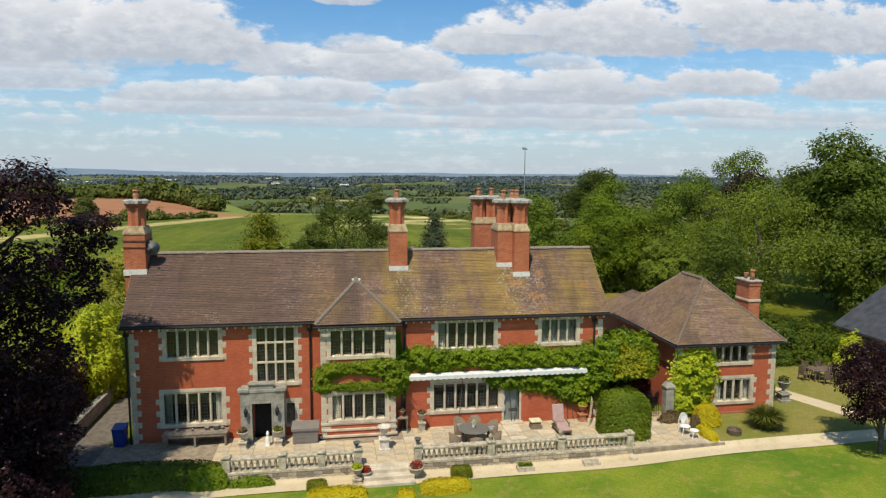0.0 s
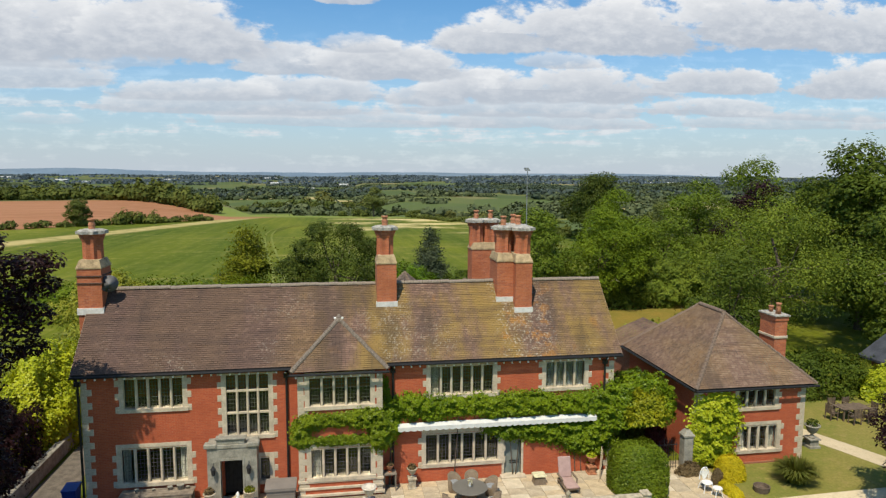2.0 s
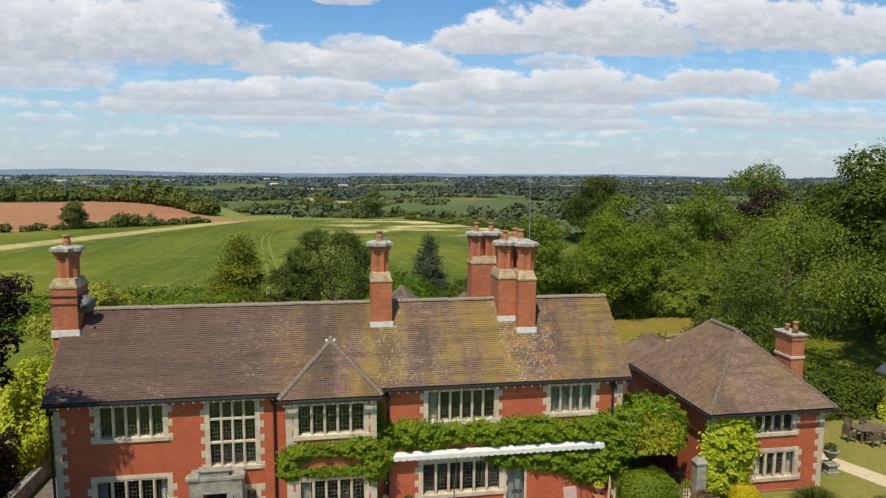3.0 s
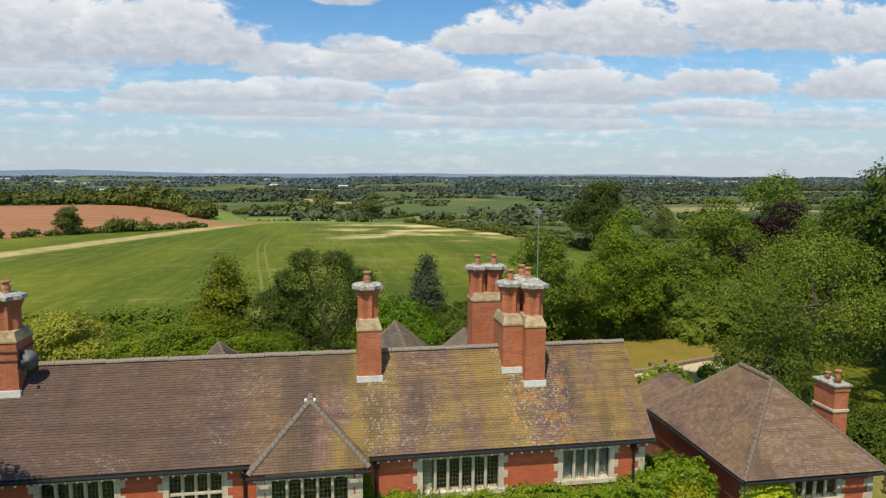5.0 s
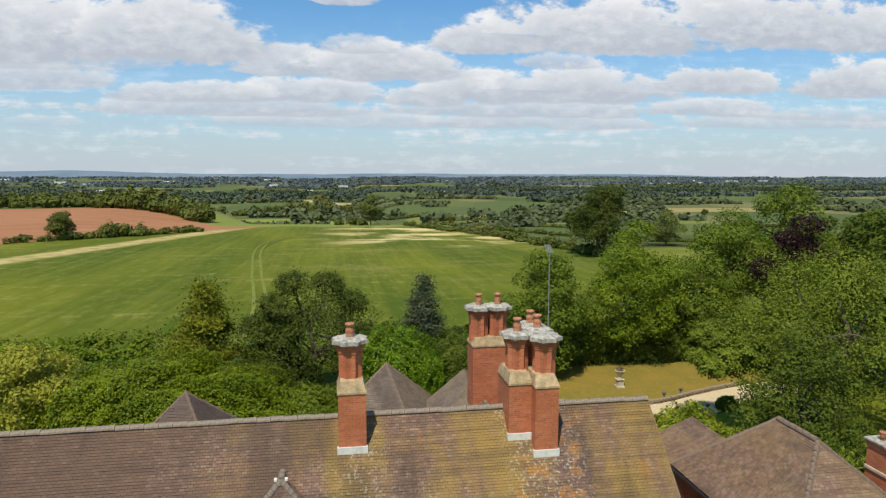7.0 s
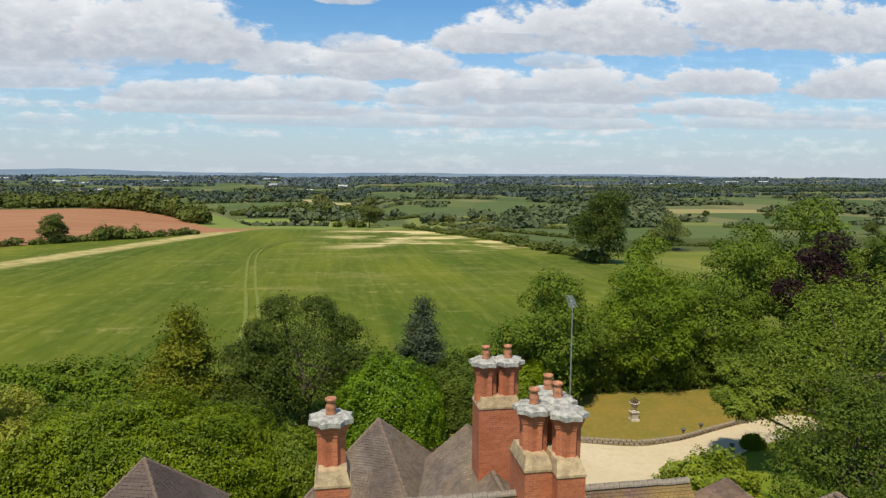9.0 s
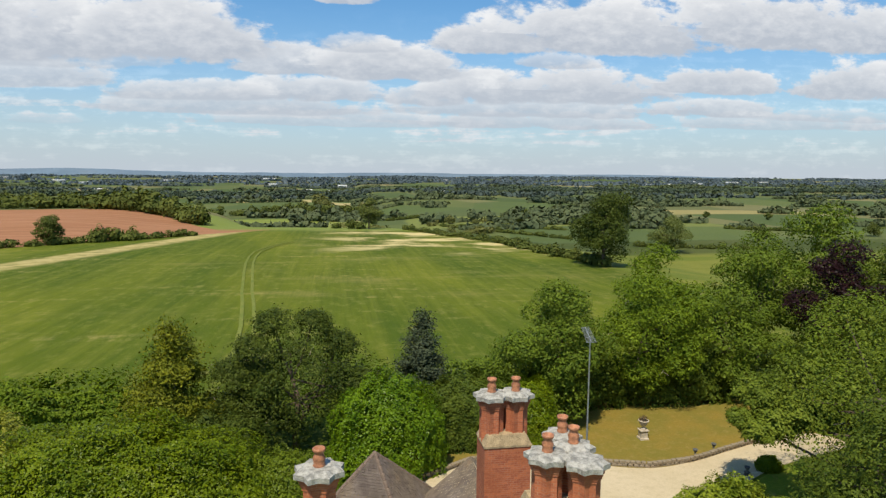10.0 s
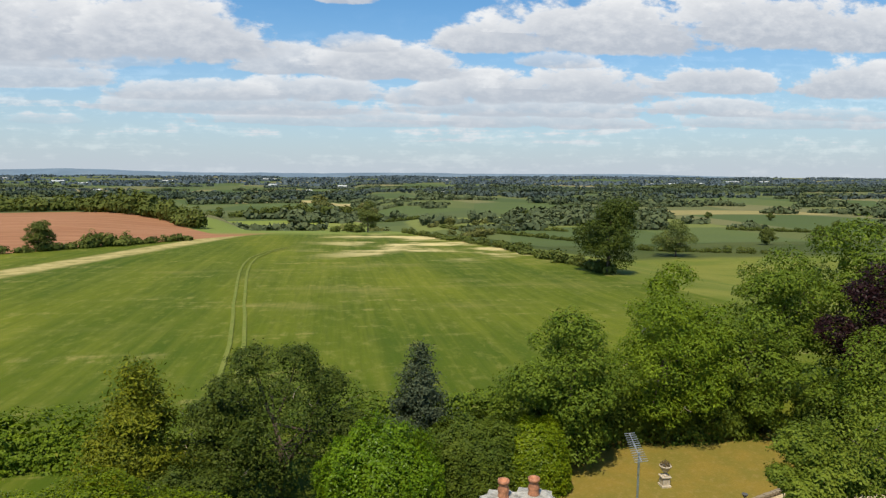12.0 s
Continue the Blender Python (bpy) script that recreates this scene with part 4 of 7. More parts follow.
L_ASH = leaf_mat("ash leaves", (0.062, 0.114, 0.012), (0.180, 0.264, 0.028))
L_OAK = leaf_mat("oak leaves", (0.042, 0.081, 0.011), (0.132, 0.187, 0.023))
L_LIME = leaf_mat("bright green leaves", (0.074, 0.142, 0.009), (0.198, 0.286, 0.019))
L_LAUREL = leaf_mat("laurel leaves", (0.058, 0.118, 0.005), (0.222, 0.298, 0.011), 0.4)
L_GOLD = leaf_mat("golden foliage", (0.050, 0.085, 0.008), (0.275, 0.300, 0.022))
L_YELLOW = leaf_mat("yellow privet leaves", (0.40, 0.36, 0.012), (0.75, 0.66, 0.03), 0.5, 0.3)
L_DARK = leaf_mat("dark green leaves", (0.030, 0.060, 0.009), (0.108, 0.148, 0.024))
L_BLUE = leaf_mat("blue spruce needles", (0.039, 0.062, 0.043), (0.117, 0.153, 0.107))
L_PURPLE = leaf_mat("copper beech leaves", (0.012, 0.005, 0.008), (0.046, 0.019, 0.026), 0.4, 0.25)
L_WILLOW = leaf_mat("willow leaves", (0.181, 0.226, 0.029), (0.419, 0.443, 0.072))
L_IVY = leaf_mat("creeper leaves", (0.074, 0.150, 0.009), (0.262, 0.365, 0.022), 0.35)
L_LIGHT = leaf_mat("pale variegated leaves", (0.255, 0.355, 0.018), (0.56, 0.63, 0.045), 0.35)
L_BOX = leaf_mat("clipped hedge leaves", (0.078, 0.142, 0.012), (0.225, 0.300, 0.026), 0.4)

L_CHERRY = leaf_mat("cherry laurel leaves", (0.052, 0.128, 0.007), (0.180, 0.300, 0.014), 0.35)
L_WISP = leaf_mat("fine pale ash leaves", (0.082, 0.137, 0.015), (0.220, 0.292, 0.038))
# right of the court and behind the pavilion
tree("ash_tree", "round-headed green ash tree beside the gravel court", (31.2, 35.0, 0), 11.6, 4.9, L_ASH, 20000, 0.16, 21, 0.0, 20)
tree("ash_tree", "open-crowned green ash tree beside the scorched lawn", (40.0, 37.5, 0), 11.6, 5.0, L_LIME, 19000, 0.15, 22, 0.0, 22, dead=14)
tree("ash_tree", "tall upright green ash tree behind the court", (44.6, 45.0, -0.8), 14.2, 4.8, L_LIME, 14000, 0.17, 122, 0.0, 20, dead=8)
tree("ash_tree", "broad green tree with thin upper branches", (47.8, 38.5, 0), 10.6, 4.8, L_ASH, 14000, 0.17, 23, 0.0, 18, dead=8)
tree("ash_tree", "tall green tree behind the copper beech", (54.5, 45.0, -0.8), 15.4, 5.2, L_ASH, 14000, 0.18, 123, 0.0, 20)
tree("ash_tree", "large near tree with fine green leaves", (45.8, 17.6, 0), 14.0, 7.2, L_WISP, 40000, 0.12, 24, 0.1, 30, dead=22, extra=[(-6.4, 2.2, 5.4, 1.4), (-7.8, 2.0, 4.9, 1.0), (-6.8, 3.4, 6.6, 1.4), (-8.6, 2.8, 5.4, 0.7), (-5.4, 1.6, 6.0, 1.5)])
tree("ash_tree", "dense dark green holm tree", (38.2, 11.4, 0), 10.0, 3.9, L_OAK, 18000, 0.11, 25, 0.0, 18)
tree("oak_tree", "tall dark oak tree with a heavy crown", (60.2, 24.6, 0), 18.4, 7.6, L_OAK, 27000, 0.26, 27, 0.0, 26)
tree("oak_tree", "green tree at the garden edge", (69.0, 38.0, 0), 15.0, 7.4, L_OAK, 12000, 0.26, 26, 0.0, 22)
tree("oak_tree", "green tree in the garden belt", (63.5, 46.5, -0.8), 17.6, 6.4, L_ASH, 14000, 0.22, 28, 0.0, 20)
tree("oak_tree", "broad oak behind the garden belt", (55.5, 15.0, 0), 12.5, 6.0, L_OAK, 14000, 0.2, 45, 0.0, 20)
tree("ash_tree", "rounded green tree before the copper beech", (52.5, 29.6, 0), 11.4, 4.4, L_ASH, 11000, 0.16, 124, 0.0, 18)
tree("copper_beech", "purple-leaved copper beech tree", (57.4, 36.0, 0), 14.4, 4.8, L_PURPLE, 16000, 0.17, 29, 0.0, 18)
# main crown and first lobes lie unseen, placed to shade hedge and wall
tree("copper_beech", "large purple copper beech beside the house corner", (-6.0, -9.2, -0.5), 17.0, 4.6, L_PURPLE, 48000, 0.125, 30, 0.0, 24, dead=10, extra=[(3.6, -0.6, 13, 1.3), (2.6, 0.6, 14.5, 1.4), (3.6, -1.8, 15, 1.3), (4.4, -2.6, 16.5, 1.2), (2.0, -1.0, 16.5, 1.5), (3.2, 1.2, 12.5, 1.2), (2.2, 2.2, 11.5, 1.4), (4.8, -3.6, 17.5, 1.1), (4.03, 4.2, 13.5, 1.17), (3.46, 3.7, 12.76, 1.3), (4.4, 3.2, 12.5, 1.04), (5.2, 4.2, 12.8, 0.52), (4.2, 3.2, 10.3, 1.3), (3.5, 4.2, 8.8, 1.43), (4.4, 3.7, 8.2, 1.04), (4.9, 3.2, 6.9, 0.91), (4.0, 4.2, 6.2, 1.3), (3.2, 3.7, 7.4, 1.56), (4.9, 3.2, 5.2, 0.91), (3.83, 4.2, 4.1, 1.43), (3.05, 3.7, 5.1, 1.56), (4.7, 3.2, 3.5, 1.04), (3.3, 4.2, 2.5, 1.56), (4.84, 6.3, 11.53, 0.84), (5.74, 6.0, 11.67, 0.7), (6.41, 5.7, 11.81, 0.54), (5.99, 6.3, 10.91, 0.59), (5.83, 6.0, 9.83, 0.59), (5.75, 5.7, 8.64, 0.51), (4.52, 6.3, 9.93, 0.99), (5.12, 6.0, 10.7, 0.78), (5.38, 5.7, 9.27, 0.64), (4.42, 6.3, 8.19, 0.7)])
tree("copper_beech", "low purple-leaved beech beside the lawn", (36.5, -6.2, -0.45), 5.8, 2.5, L_PURPLE, 15000, 0.09, 31, 0.22, 18)
tree("copper_beech", "low dark purple beech shading the terrace corner", (-4.6, -3.6, -0.4), 6.0, 2.6, L_PURPLE, 9000, 0.11, 52, 0.0, 16)
tree("yew_tree", "wispy grey-green tree beside the golden conifer", (8.2, 32.0, -0.4), 7.4, 3.2, L_DARK, 11000, 0.13, 50, 0.0, 16, dead=8)
tree("copper_beech", "dark purple copper beech by the side path", (-8.6, -0.5, -0.3), 9.5, 4.2, L_PURPLE, 15000, 0.13, 51, 0.0, 18)
tree("yew_tree", "dark green tree behind the house", (11.0, 32.2, -0.3), 10.4, 5.3, L_DARK, 30000, 0.12, 32, 0.0, 34, dead=22, extra=[(-1.5, 0.0, 9.5, 1.2), (1.2, 0.4, 9.2, 1.3), (-3.9, 0.0, 6.0, 1.5), (4.2, -0.5, 5.0, 1.5), (3.0, 0.0, 7.9, 1.2), (-2.8, -0.6, 8.0, 1.1), (-4.6, -0.5, 3.6, 1.5), (4.8, 0.0, 3.0, 1.4)])
conifer("golden_conifer", "golden-green conifer behind a laurel mound", (3.1, 31.0, -0.3), 9.7, 4.5, L_GOLD, 66000, 0.13, 33)
conifer("blue_spruce", "dense blue-grey conical spruce tree", (20.3, 34.8, -0.3), 9.3, 3.0, L_BLUE, 44000, 0.12, 34, 16)
tree("willow_tree", "pale green weeping willow shrub", (-6.0, 23.0, 0), 7.6, 4.6, L_WILLOW, 24000, 0.13, 35, 0.0, 22)
mound("laurel_mound", "broad mounded bright green laurel shrub", "shrub", (2.0, 22.5, 0), (19, 10.5, 6.2), L_LAUREL, 42000, 0.105, 36, 2.1, 0.17)
mound("laurel_mound", "rounded bright green shrub below the spruce", "shrub", (17.2, 28.4, 0), (7.8, 6.4, 6.2), L_CHERRY, 18000, 0.11, 37, 2.4, 0.2)
mound("laurel_hedge", "tall dark laurel hedge beside a lawn", "hedge", (23.2, 31.6, 0), (8.0, 4.2, 5.0), L_OAK, 18000, 0.12, 38, 2.8, 0.2)
mound("laurel_hedge", "golden-green rounded laurel bush", "hedge", (27.4, 31.4, 0), (5.0, 4.0, 4.5), L_LAUREL, 12000, 0.11, 39, 2.6, 0.16)
mound("shrub", "light yellow-green tree beside the house end", "shrub", (-4.8, 8.5, 0), (5.0, 7.0, 5.0), L_LIGHT, 12000, 0.12, 40, 2.2, 0.25)
mound("evergreen_shrub", "dense dark green shrub behind the ridge", "shrub", (10.6, 22.6, 0), (7.4, 5.4, 4.0), L_BOX, 12000, 0.08, 155, 2.2, 0.22)
mound("laurel_mound", "green shrub between the conifers", "shrub", (6.5, 27.5, 0), (7.0, 5.0, 4.6), L_DARK, 12000, 0.12, 41, 2.2, 0.18)
mound("field_hedge", "mixed green hedge along the field", "hedge", (-14.0, 40.0, -0.8), (30.0, 5.0, 4.0), L_LIME, 15000, 0.17, 42, 2.6, 0.4)
mound("field_hedge", "mixed green hedge along the field", "hedge", (31.0, 42.0, -0.8), (40.0, 4.0, 3.6), L_ASH, 15000, 0.18, 43, 2.8, 0.4)
# dark hedges added to stand for the shade below trees and gate arch
mound("shade_hedge", "added dark hedge standing in for shade below the court trees", "hedge", (33.5, 38.2, 0), (10.0, 4.0, 4.6), L_OAK, 9000, 0.15, 46, 2.6, 0.3)
mound("shade_hedge", "added dark hedge standing in for shade below the court trees", "hedge", (43.0, 38.0, 0), (12.0, 4.0, 5.0), L_OAK, 10000, 0.15, 47, 2.6, 0.3)
mound("shade_hedge", "added dark hedge standing in for shade below the court trees", "hedge", (53.0, 34.5, 0), (9.0, 6.0, 5.0), L_OAK, 9000, 0.16, 48, 2.4, 0.3)
mound("shade_hedge", "added dark shrub standing in for shade behind the garden gate", "hedge", (26.4, 3.2, 0), (3.6, 2.4, 3.2), L_OAK, 5000, 0.1, 49, 2.4, 0.3)
mound("purple_undergrowth", "dark purple shrubs crowding the side path wall", "shrub", (-5.0, 2.0, -0.2), (3.4, 12.0, 3.7), L_PURPLE, 9000, 0.11, 151, 2.6, 0.3)
mound("purple_undergrowth", "dark purple-green shrubs below the copper beech", "shrub", (-5.0, -6.2, -0.5), (9.0, 6.0, 4.4), L_PURPLE, 11000, 0.11, 154, 2.4, 0.3)
# two more added where only tree shade darkens the grass beyond the table
mound("shade_hedge", "added dark hedge standing in for tree shade beyond the lawn", "hedge", (42.0, 8.6, 0), (9.6, 3.0, 2.9), L_OAK, 7000, 0.11, 152, 2.6, 0.35)
mound("shade_hedge", "added dark hedge standing in for tree shade beside the slate barn", "hedge", (37.6, 9.4, 0), (4.0, 2.4, 2.6), L_OAK, 4000, 0.1, 153, 2.4, 0.35)
L_CREEP2 = leaf_mat("young creeper leaves", (0.090, 0.156, 0.010), (0.262, 0.345, 0.025), 0.35)
L_LIGHT2 = leaf_mat("light green viburnum leaves", (0.13, 0.205, 0.018), (0.33, 0.41, 0.05), 0.35)

# ---- windows, doors and dressings ----


def glass_mat():
    q = Mat("window glass", 0.03)
    q.colour((0.75, 0.8, 0.78))
    q.b.inputs["Transmission Weight"].default_value = 1.0
    q.b.inputs["IOR"].default_value = 1.45
    q.bump(q.noise(3.0, 2), 0.03, 0.02)
    return q.m


GLASS = glass_mat()
CURTAIN = plain("pale curtain", (0.55, 0.52, 0.46), 0.95, 0, 0.15, 4.0)
NET = plain("grey net curtain", (0.33, 0.36, 0.38), 0.95, 0, 0.2, 4.0)
OAK = plain("weathered oak", (0.13, 0.095, 0.065), 0.85, 0, 0.35, 5.0)
GREEN_PAINT = plain("grey-green door paint", (0.19, 0.215, 0.19), 0.6, 0, 0.15, 3.0)
IRON = plain("black iron", (0.02, 0.02, 0.022), 0.5)
WHITE = plain("white painted metal", (0.72, 0.71, 0.67), 0.5, 0, 0.1, 5.0)
quoin_mesh = {}


def stone_block(parent, x, y, z, wdt, hgt, dep, name="quoin_stone"):
    """One dressed stone, its lower left front corner at x, y, z."""
    key = (round(wdt, 2), round(hgt, 2), round(dep, 2))
    if key not in quoin_mesh:
        ob = part(name, boxes(((0, 0, 0.004), (wdt, dep, hgt - 0.004)), bev=0.008), STONE, parent)
        ob.location = (x, y, z)
        quoin_mesh[key] = ob
        return ob
    return again(quoin_mesh[key], (x, y, z), parent)


def quoins(parent, x, y, z0, z1, side, hgt=0.3):
    """Long and short corner stones up a front corner; side 1: they run to +x."""
    i, z = 0, z0
    while z + hgt <= z1 + 0.01:
        wdt = 0.46 if i % 2 else 0.27
        stone_block(parent, x - 0.012 if side > 0 else x + 0.012 - wdt, y - 0.014, z, wdt, hgt, 0.40)
        z += hgt
        i += 1


def window(parent, hole, y, lights, rows=(), label="", lead=True, drape="", quoin=True, seed=1):
    """A stone mullioned window filling a hole in a wall whose face is at y, with leaded panes."""
    x0, x1, z0, z1 = hole
    rng = np.random.default_rng(seed)
    bm = boxes(((x0 - 0.17, y - 0.016, z0 - 0.02), (x0 + 0.04, y + 0.2, z1 + 0.02)), ((x1 - 0.04, y - 0.016, z0 - 0.02), (x1 + 0.17, y + 0.2, z1 + 0.02)),
               ((x0 - 0.17, y - 0.016, z1 + 0.02), (x1 + 0.17, y + 0.2, z1 + 0.2)))
    win = part("window", bm, STONE, parent, label)
    part("sill", boxes(((x0 - 0.2, y - 0.07, z0 - 0.16), (x1 + 0.2, y + 0.02, z0 + 0.005)), ((x0 - 0.01, y + 0.02, z0 - 0.1), (x1 + 0.01, y + 0.36, z0 + 0.012))), STONE, win)
    part("head_stone", boxes(((x0 + 0.04, y + 0.01, z1 - 0.06), (x1 - 0.04, y + 0.19, z1 + 0.02))), STONE, win)
    a, b = x0 + 0.04, x1 - 0.04
    step_ = (b - a) / lights
    top = z1 - 0.06
    mull = None
    for i in range(1, lights):
        cx = a + i * step_
        if mull is None:
            bm = bmesh.new()
            prism(bm, [(-0.06, 0.05), (-0.03, 0.0), (0.03, 0.0), (0.06, 0.05), (0.06, 0.18), (-0.06, 0.18)], z0 - 0.02, top)
            mull = part("mullion", bm, STONE, win)
            mull.location = (cx, y + 0.012, 0)
        else:
            again(mull, (cx, y + 0.012, 0), win)
    zs = [z0, *rows, top]
    for zr in rows:
        part("transom", boxes(((a, y + 0.016, zr - 0.05), (b, y + 0.17, zr + 0.05)), bev=0.012), STONE, win)
    for j in range(len(zs) - 1):
        lo, hi = zs[j] + (0.05 if j else -0.02), zs[j + 1] - (0.05 if j < len(zs) - 2 else 0)
        pane = None
        for i in range(lights):
            px0, px1 = a + i * step_ + (0.05 if i else 0), a + (i + 1) * step_ - (0.05 if i < lights - 1 else 0)
            p = part("pane", boxes(((px0, y + 0.135, lo), (px1, y + 0.14, hi))), GLASS, win)
            p.visible_shadow = False
            if lead:
                bm = boxes(((px0, y + 0.118, lo), (px0 + 0.03, y + 0.132, hi)), ((px1 - 0.03, y + 0.118, lo), (px1, y + 0.132, hi)), ((px0 + 0.03, y + 0.118, lo), (px1 - 0.03, y + 0.132, lo + 0.03)), ((px0 + 0.03, y + 0.118, hi - 0.03), (px1 - 0.03, y + 0.132, hi)))
                fr = part("casement_frame", bm, FRAME, win)
                bm = bmesh.new()
                nx = max(2, int(round((px1 - px0) / 0.14)))
                nz = max(3, int(round((hi - lo) / 0.17)))
                for k in range(1, nx):
                    xx = px0 + (px1 - px0) * k / nx
                    box(bm, (xx - 0.006, y + 0.122, lo), (xx + 0.006, y + 0.131, hi))
                for k in range(1, nz):
                    zz = lo + (hi - lo) * k / nz
                    box(bm, (px0, y + 0.1225, zz - 0.006), (px1, y + 0.1305, zz + 0.006))
                tagged(part("leading", bm, LEADING, win), "", "", "", "stuff")
    if drape:
        for s, (c0, c1) in enumerate({"sides": ((a, a + 0.34), (b - 0.34, b)), "left": ((a, a + 0.42),), "net": ((a, b),)}[drape]):
            bm = bmesh.new()
            k = max(6, int((c1 - c0) / 0.05))
            vs = [[bm.verts.new((c0 + (c1 - c0) * i / k, y + 0.30 + 0.028 * math.sin(i * 1.9), z)) for i in range(k + 1)] for z in (z0, z1)]
            for i in range(k):
                bm.faces.new((vs[0][i], vs[0][i + 1], vs[1][i + 1], vs[1][i]))
            part("curtain", bm, NET if drape == "net" else CURTAIN, win, "net curtain behind the glass" if drape == "net" else "pale drawn-back curtain")
    if quoin:
        for sx, side in ((x0 - 0.17, -1), (x1 + 0.17, 1)):
            z, i = z0 - 0.02 - 0.15, 0
            while z + 0.3 < z1 + 0.25:
                if i % 2 == 0:
                    stone_block(win, sx - 0.17 if side < 0 else sx, y - 0.013, z, 0.17, 0.3, 0.2)
                z += 0.3
                i += 1
    return win


LEADING = plain("lead cames", (0.16, 0.16, 0.155), 0.5, 0.4)
window(house, W_UP_L, 0, 5, label="five-light stone mullioned window")
window(house, W_LO_L, 0, 5, label="five-light leaded window with deep stone sill", drape="sides")
window(house, W_STAIR, 0, 4, (3.9, 4.93), "tall stair window of twelve leaded lights")
window(house, W_HALL, 0, 1, label="narrow single-light window", quoin=True)
window(house, W_UP_M, 0, 6, label="six-light stone mullioned window", drape="left")
window(house, W_LO_M, 0, 6, label="six-light leaded window over the terrace")
window(house, W_UP_R, 0, 4, label="four-light window with net curtains", drape="net")
window(house, W_BAY_U, BAY_Y, 5, label="five-light upper bay window", quoin=False)
window(house, W_BAY_L, BAY_Y, 5, label="five-light lower bay window", drape="left", quoin=False)
window(pav, PW_U, PY0, 4, label="four-light upper window of the pavilion")
window(pav, PW_L, PY0, 4, label="four-light leaded window of the pavilion", drape="sides")
quoins(house, 0.0, 0.0, -0.1, 5.8, 1)
quoins(house, HOUSE_R, 0.0, -0.1, 5.8, -1)
quoins(house, BAY_X0, BAY_Y, 0.1, 5.8, 1)
quoins(house, BAY_X1, BAY_Y, 0.1, 5.8, -1)
quoins(pav, PX1, PY0, -0.5, 4.0, -1)
quoins(pav, PX0, PY0, -0.5, 4.0, 1)
for z, dep in ((0.10, 0.10), (0.42, 0.06), (0.74, 0.05)):
    part("plinth_course", boxes(((BAY_X0 - dep, BAY_Y - dep, z), (BAY_X1 + dep, BAY_Y + 0.25, z + 0.13)), bev=0.02), STONE, house)
part("plinth_course", boxes(((PX0 - 0.05, PY0 - 0.05, -0.6), (PX1 + 0.05, PY0 + 0.2, 0.12)), bev=0.02), OLD_BRICK, pav)

# entrance porch of grey stone
P0, P1, PYF = 5.30, 7.42, -0.84
porch = walling("porch", house, P0, P1, -0.3, 2.62, PYF, PYF + 0.28, [D_MAIN], GREY_STONE, label="grey stone entrance porch with stepped parapet")
for bx in (P0, P1 - 0.28):
    part("porch_cheek", boxes(((bx, PYF + 0.28, -0.3), (bx + 0.28, -0.01, 2.62))), GREY_STONE, porch)
part("porch_roof", boxes(((P0 - 0.03, PYF - 0.03, 2.62), (P1 + 0.03, -0.01, 2.80)), bev=0.02), GREY_STONE, porch)
part("parapet", boxes(((P0 + 0.42, PYF, 2.80), (P1 - 0.5, PYF + 0.3, 3.02)), bev=0.02), GREY_STONE, porch)
part("parapet", boxes(((P0 + 0.36, PYF - 0.06, 3.02), (P1 - 0.44, PYF + 0.36, 3.10)), bev=0.02), GREY_STONE, porch)
for bx in (P0 - 0.12, P1 - 0.42):
    part("cornice", boxes(((bx, PYF - 0.08, 2.66), (bx + 0.54, PYF + 0.3, 2.86)), bev=0.03), GREY_STONE, porch)
part("door_frame", boxes(((D_MAIN[0] - 0.09, PYF - 0.03, 0), (D_MAIN[0], PYF + 0.1, 2.16)), ((D_MAIN[1], PYF - 0.03, 0), (D_MAIN[1] + 0.09, PYF + 0.1, 2.16)), ((D_MAIN[0], PYF - 0.03, 2.07), (D_MAIN[1], PYF + 0.1, 2.16))), GREY_STONE, porch)
# near-black leaf stands in for the unlit open doorway, shade put in its colour
door = part("door", boxes(((D_MAIN[0] - 0.02, 0.27, 0.02), (D_MAIN[1] + 0.02, 0.33, 2.05))), DARK, house, "near-black front door leaf standing in for the dark doorway")
for i in range(5):
    part("door_plank", boxes(((D_MAIN[0] + 0.01 + i * 0.185, 0.245, 0.03), (D_MAIN[0] + 0.185 + i * 0.185, 0.27, 2.04)), bev=0.006), DARK, door)
for i, sx in enumerate((5.57, 7.08)):
    bm = bmesh.new()
    lathe(bm, [(0.02, 0), (0.07, 0.05), (0.10, 0.30), (0.12, 0.32), (0.05, 0.42), (0.015, 0.48)], (sx, PYF - 0.16, 1.45), 8)
    rod(bm, (sx, PYF - 0.16, 1.9), (sx, PYF, 1.98), 0.012)
    rod(bm, (sx, PYF - 0.16, 1.47), (sx, PYF, 1.42), 0.012)
    part("wall_lantern", bm, IRON, porch, "black iron wall lantern")
gd = part("door", boxes(((D_GREEN[0], 0.16, 0.02), (D_GREEN[1], 0.21, 2.02))), GREEN_PAINT, house, "plain grey-green painted garden door")
part("door_frame", boxes(((D_GREEN[0] - 0.12, -0.012, 0), (D_GREEN[0], 0.16, 2.02)), ((D_GREEN[1], -0.012, 0), (D_GREEN[1] + 0.12, 0.16, 2.02)), ((D_GREEN[0] - 0.12, -0.012, 2.02), (D_GREEN[1] + 0.12, 0.16, 2.16))), STONE, gd)
part("door_step", boxes(((D_GREEN[0] - 0.2, -0.35, 0.0), (D_GREEN[1] + 0.2, 0.16, 0.12)), bev=0.015), STONE, gd)
bm = bmesh.new()
for zz in (0.62, 0.72):
    box(bm, (D_GREEN[0] + 0.3, 0.135, zz), (D_GREEN[1] - 0.05, 0.159, zz + 0.03))
part("door_handle", bm, IRON, gd)

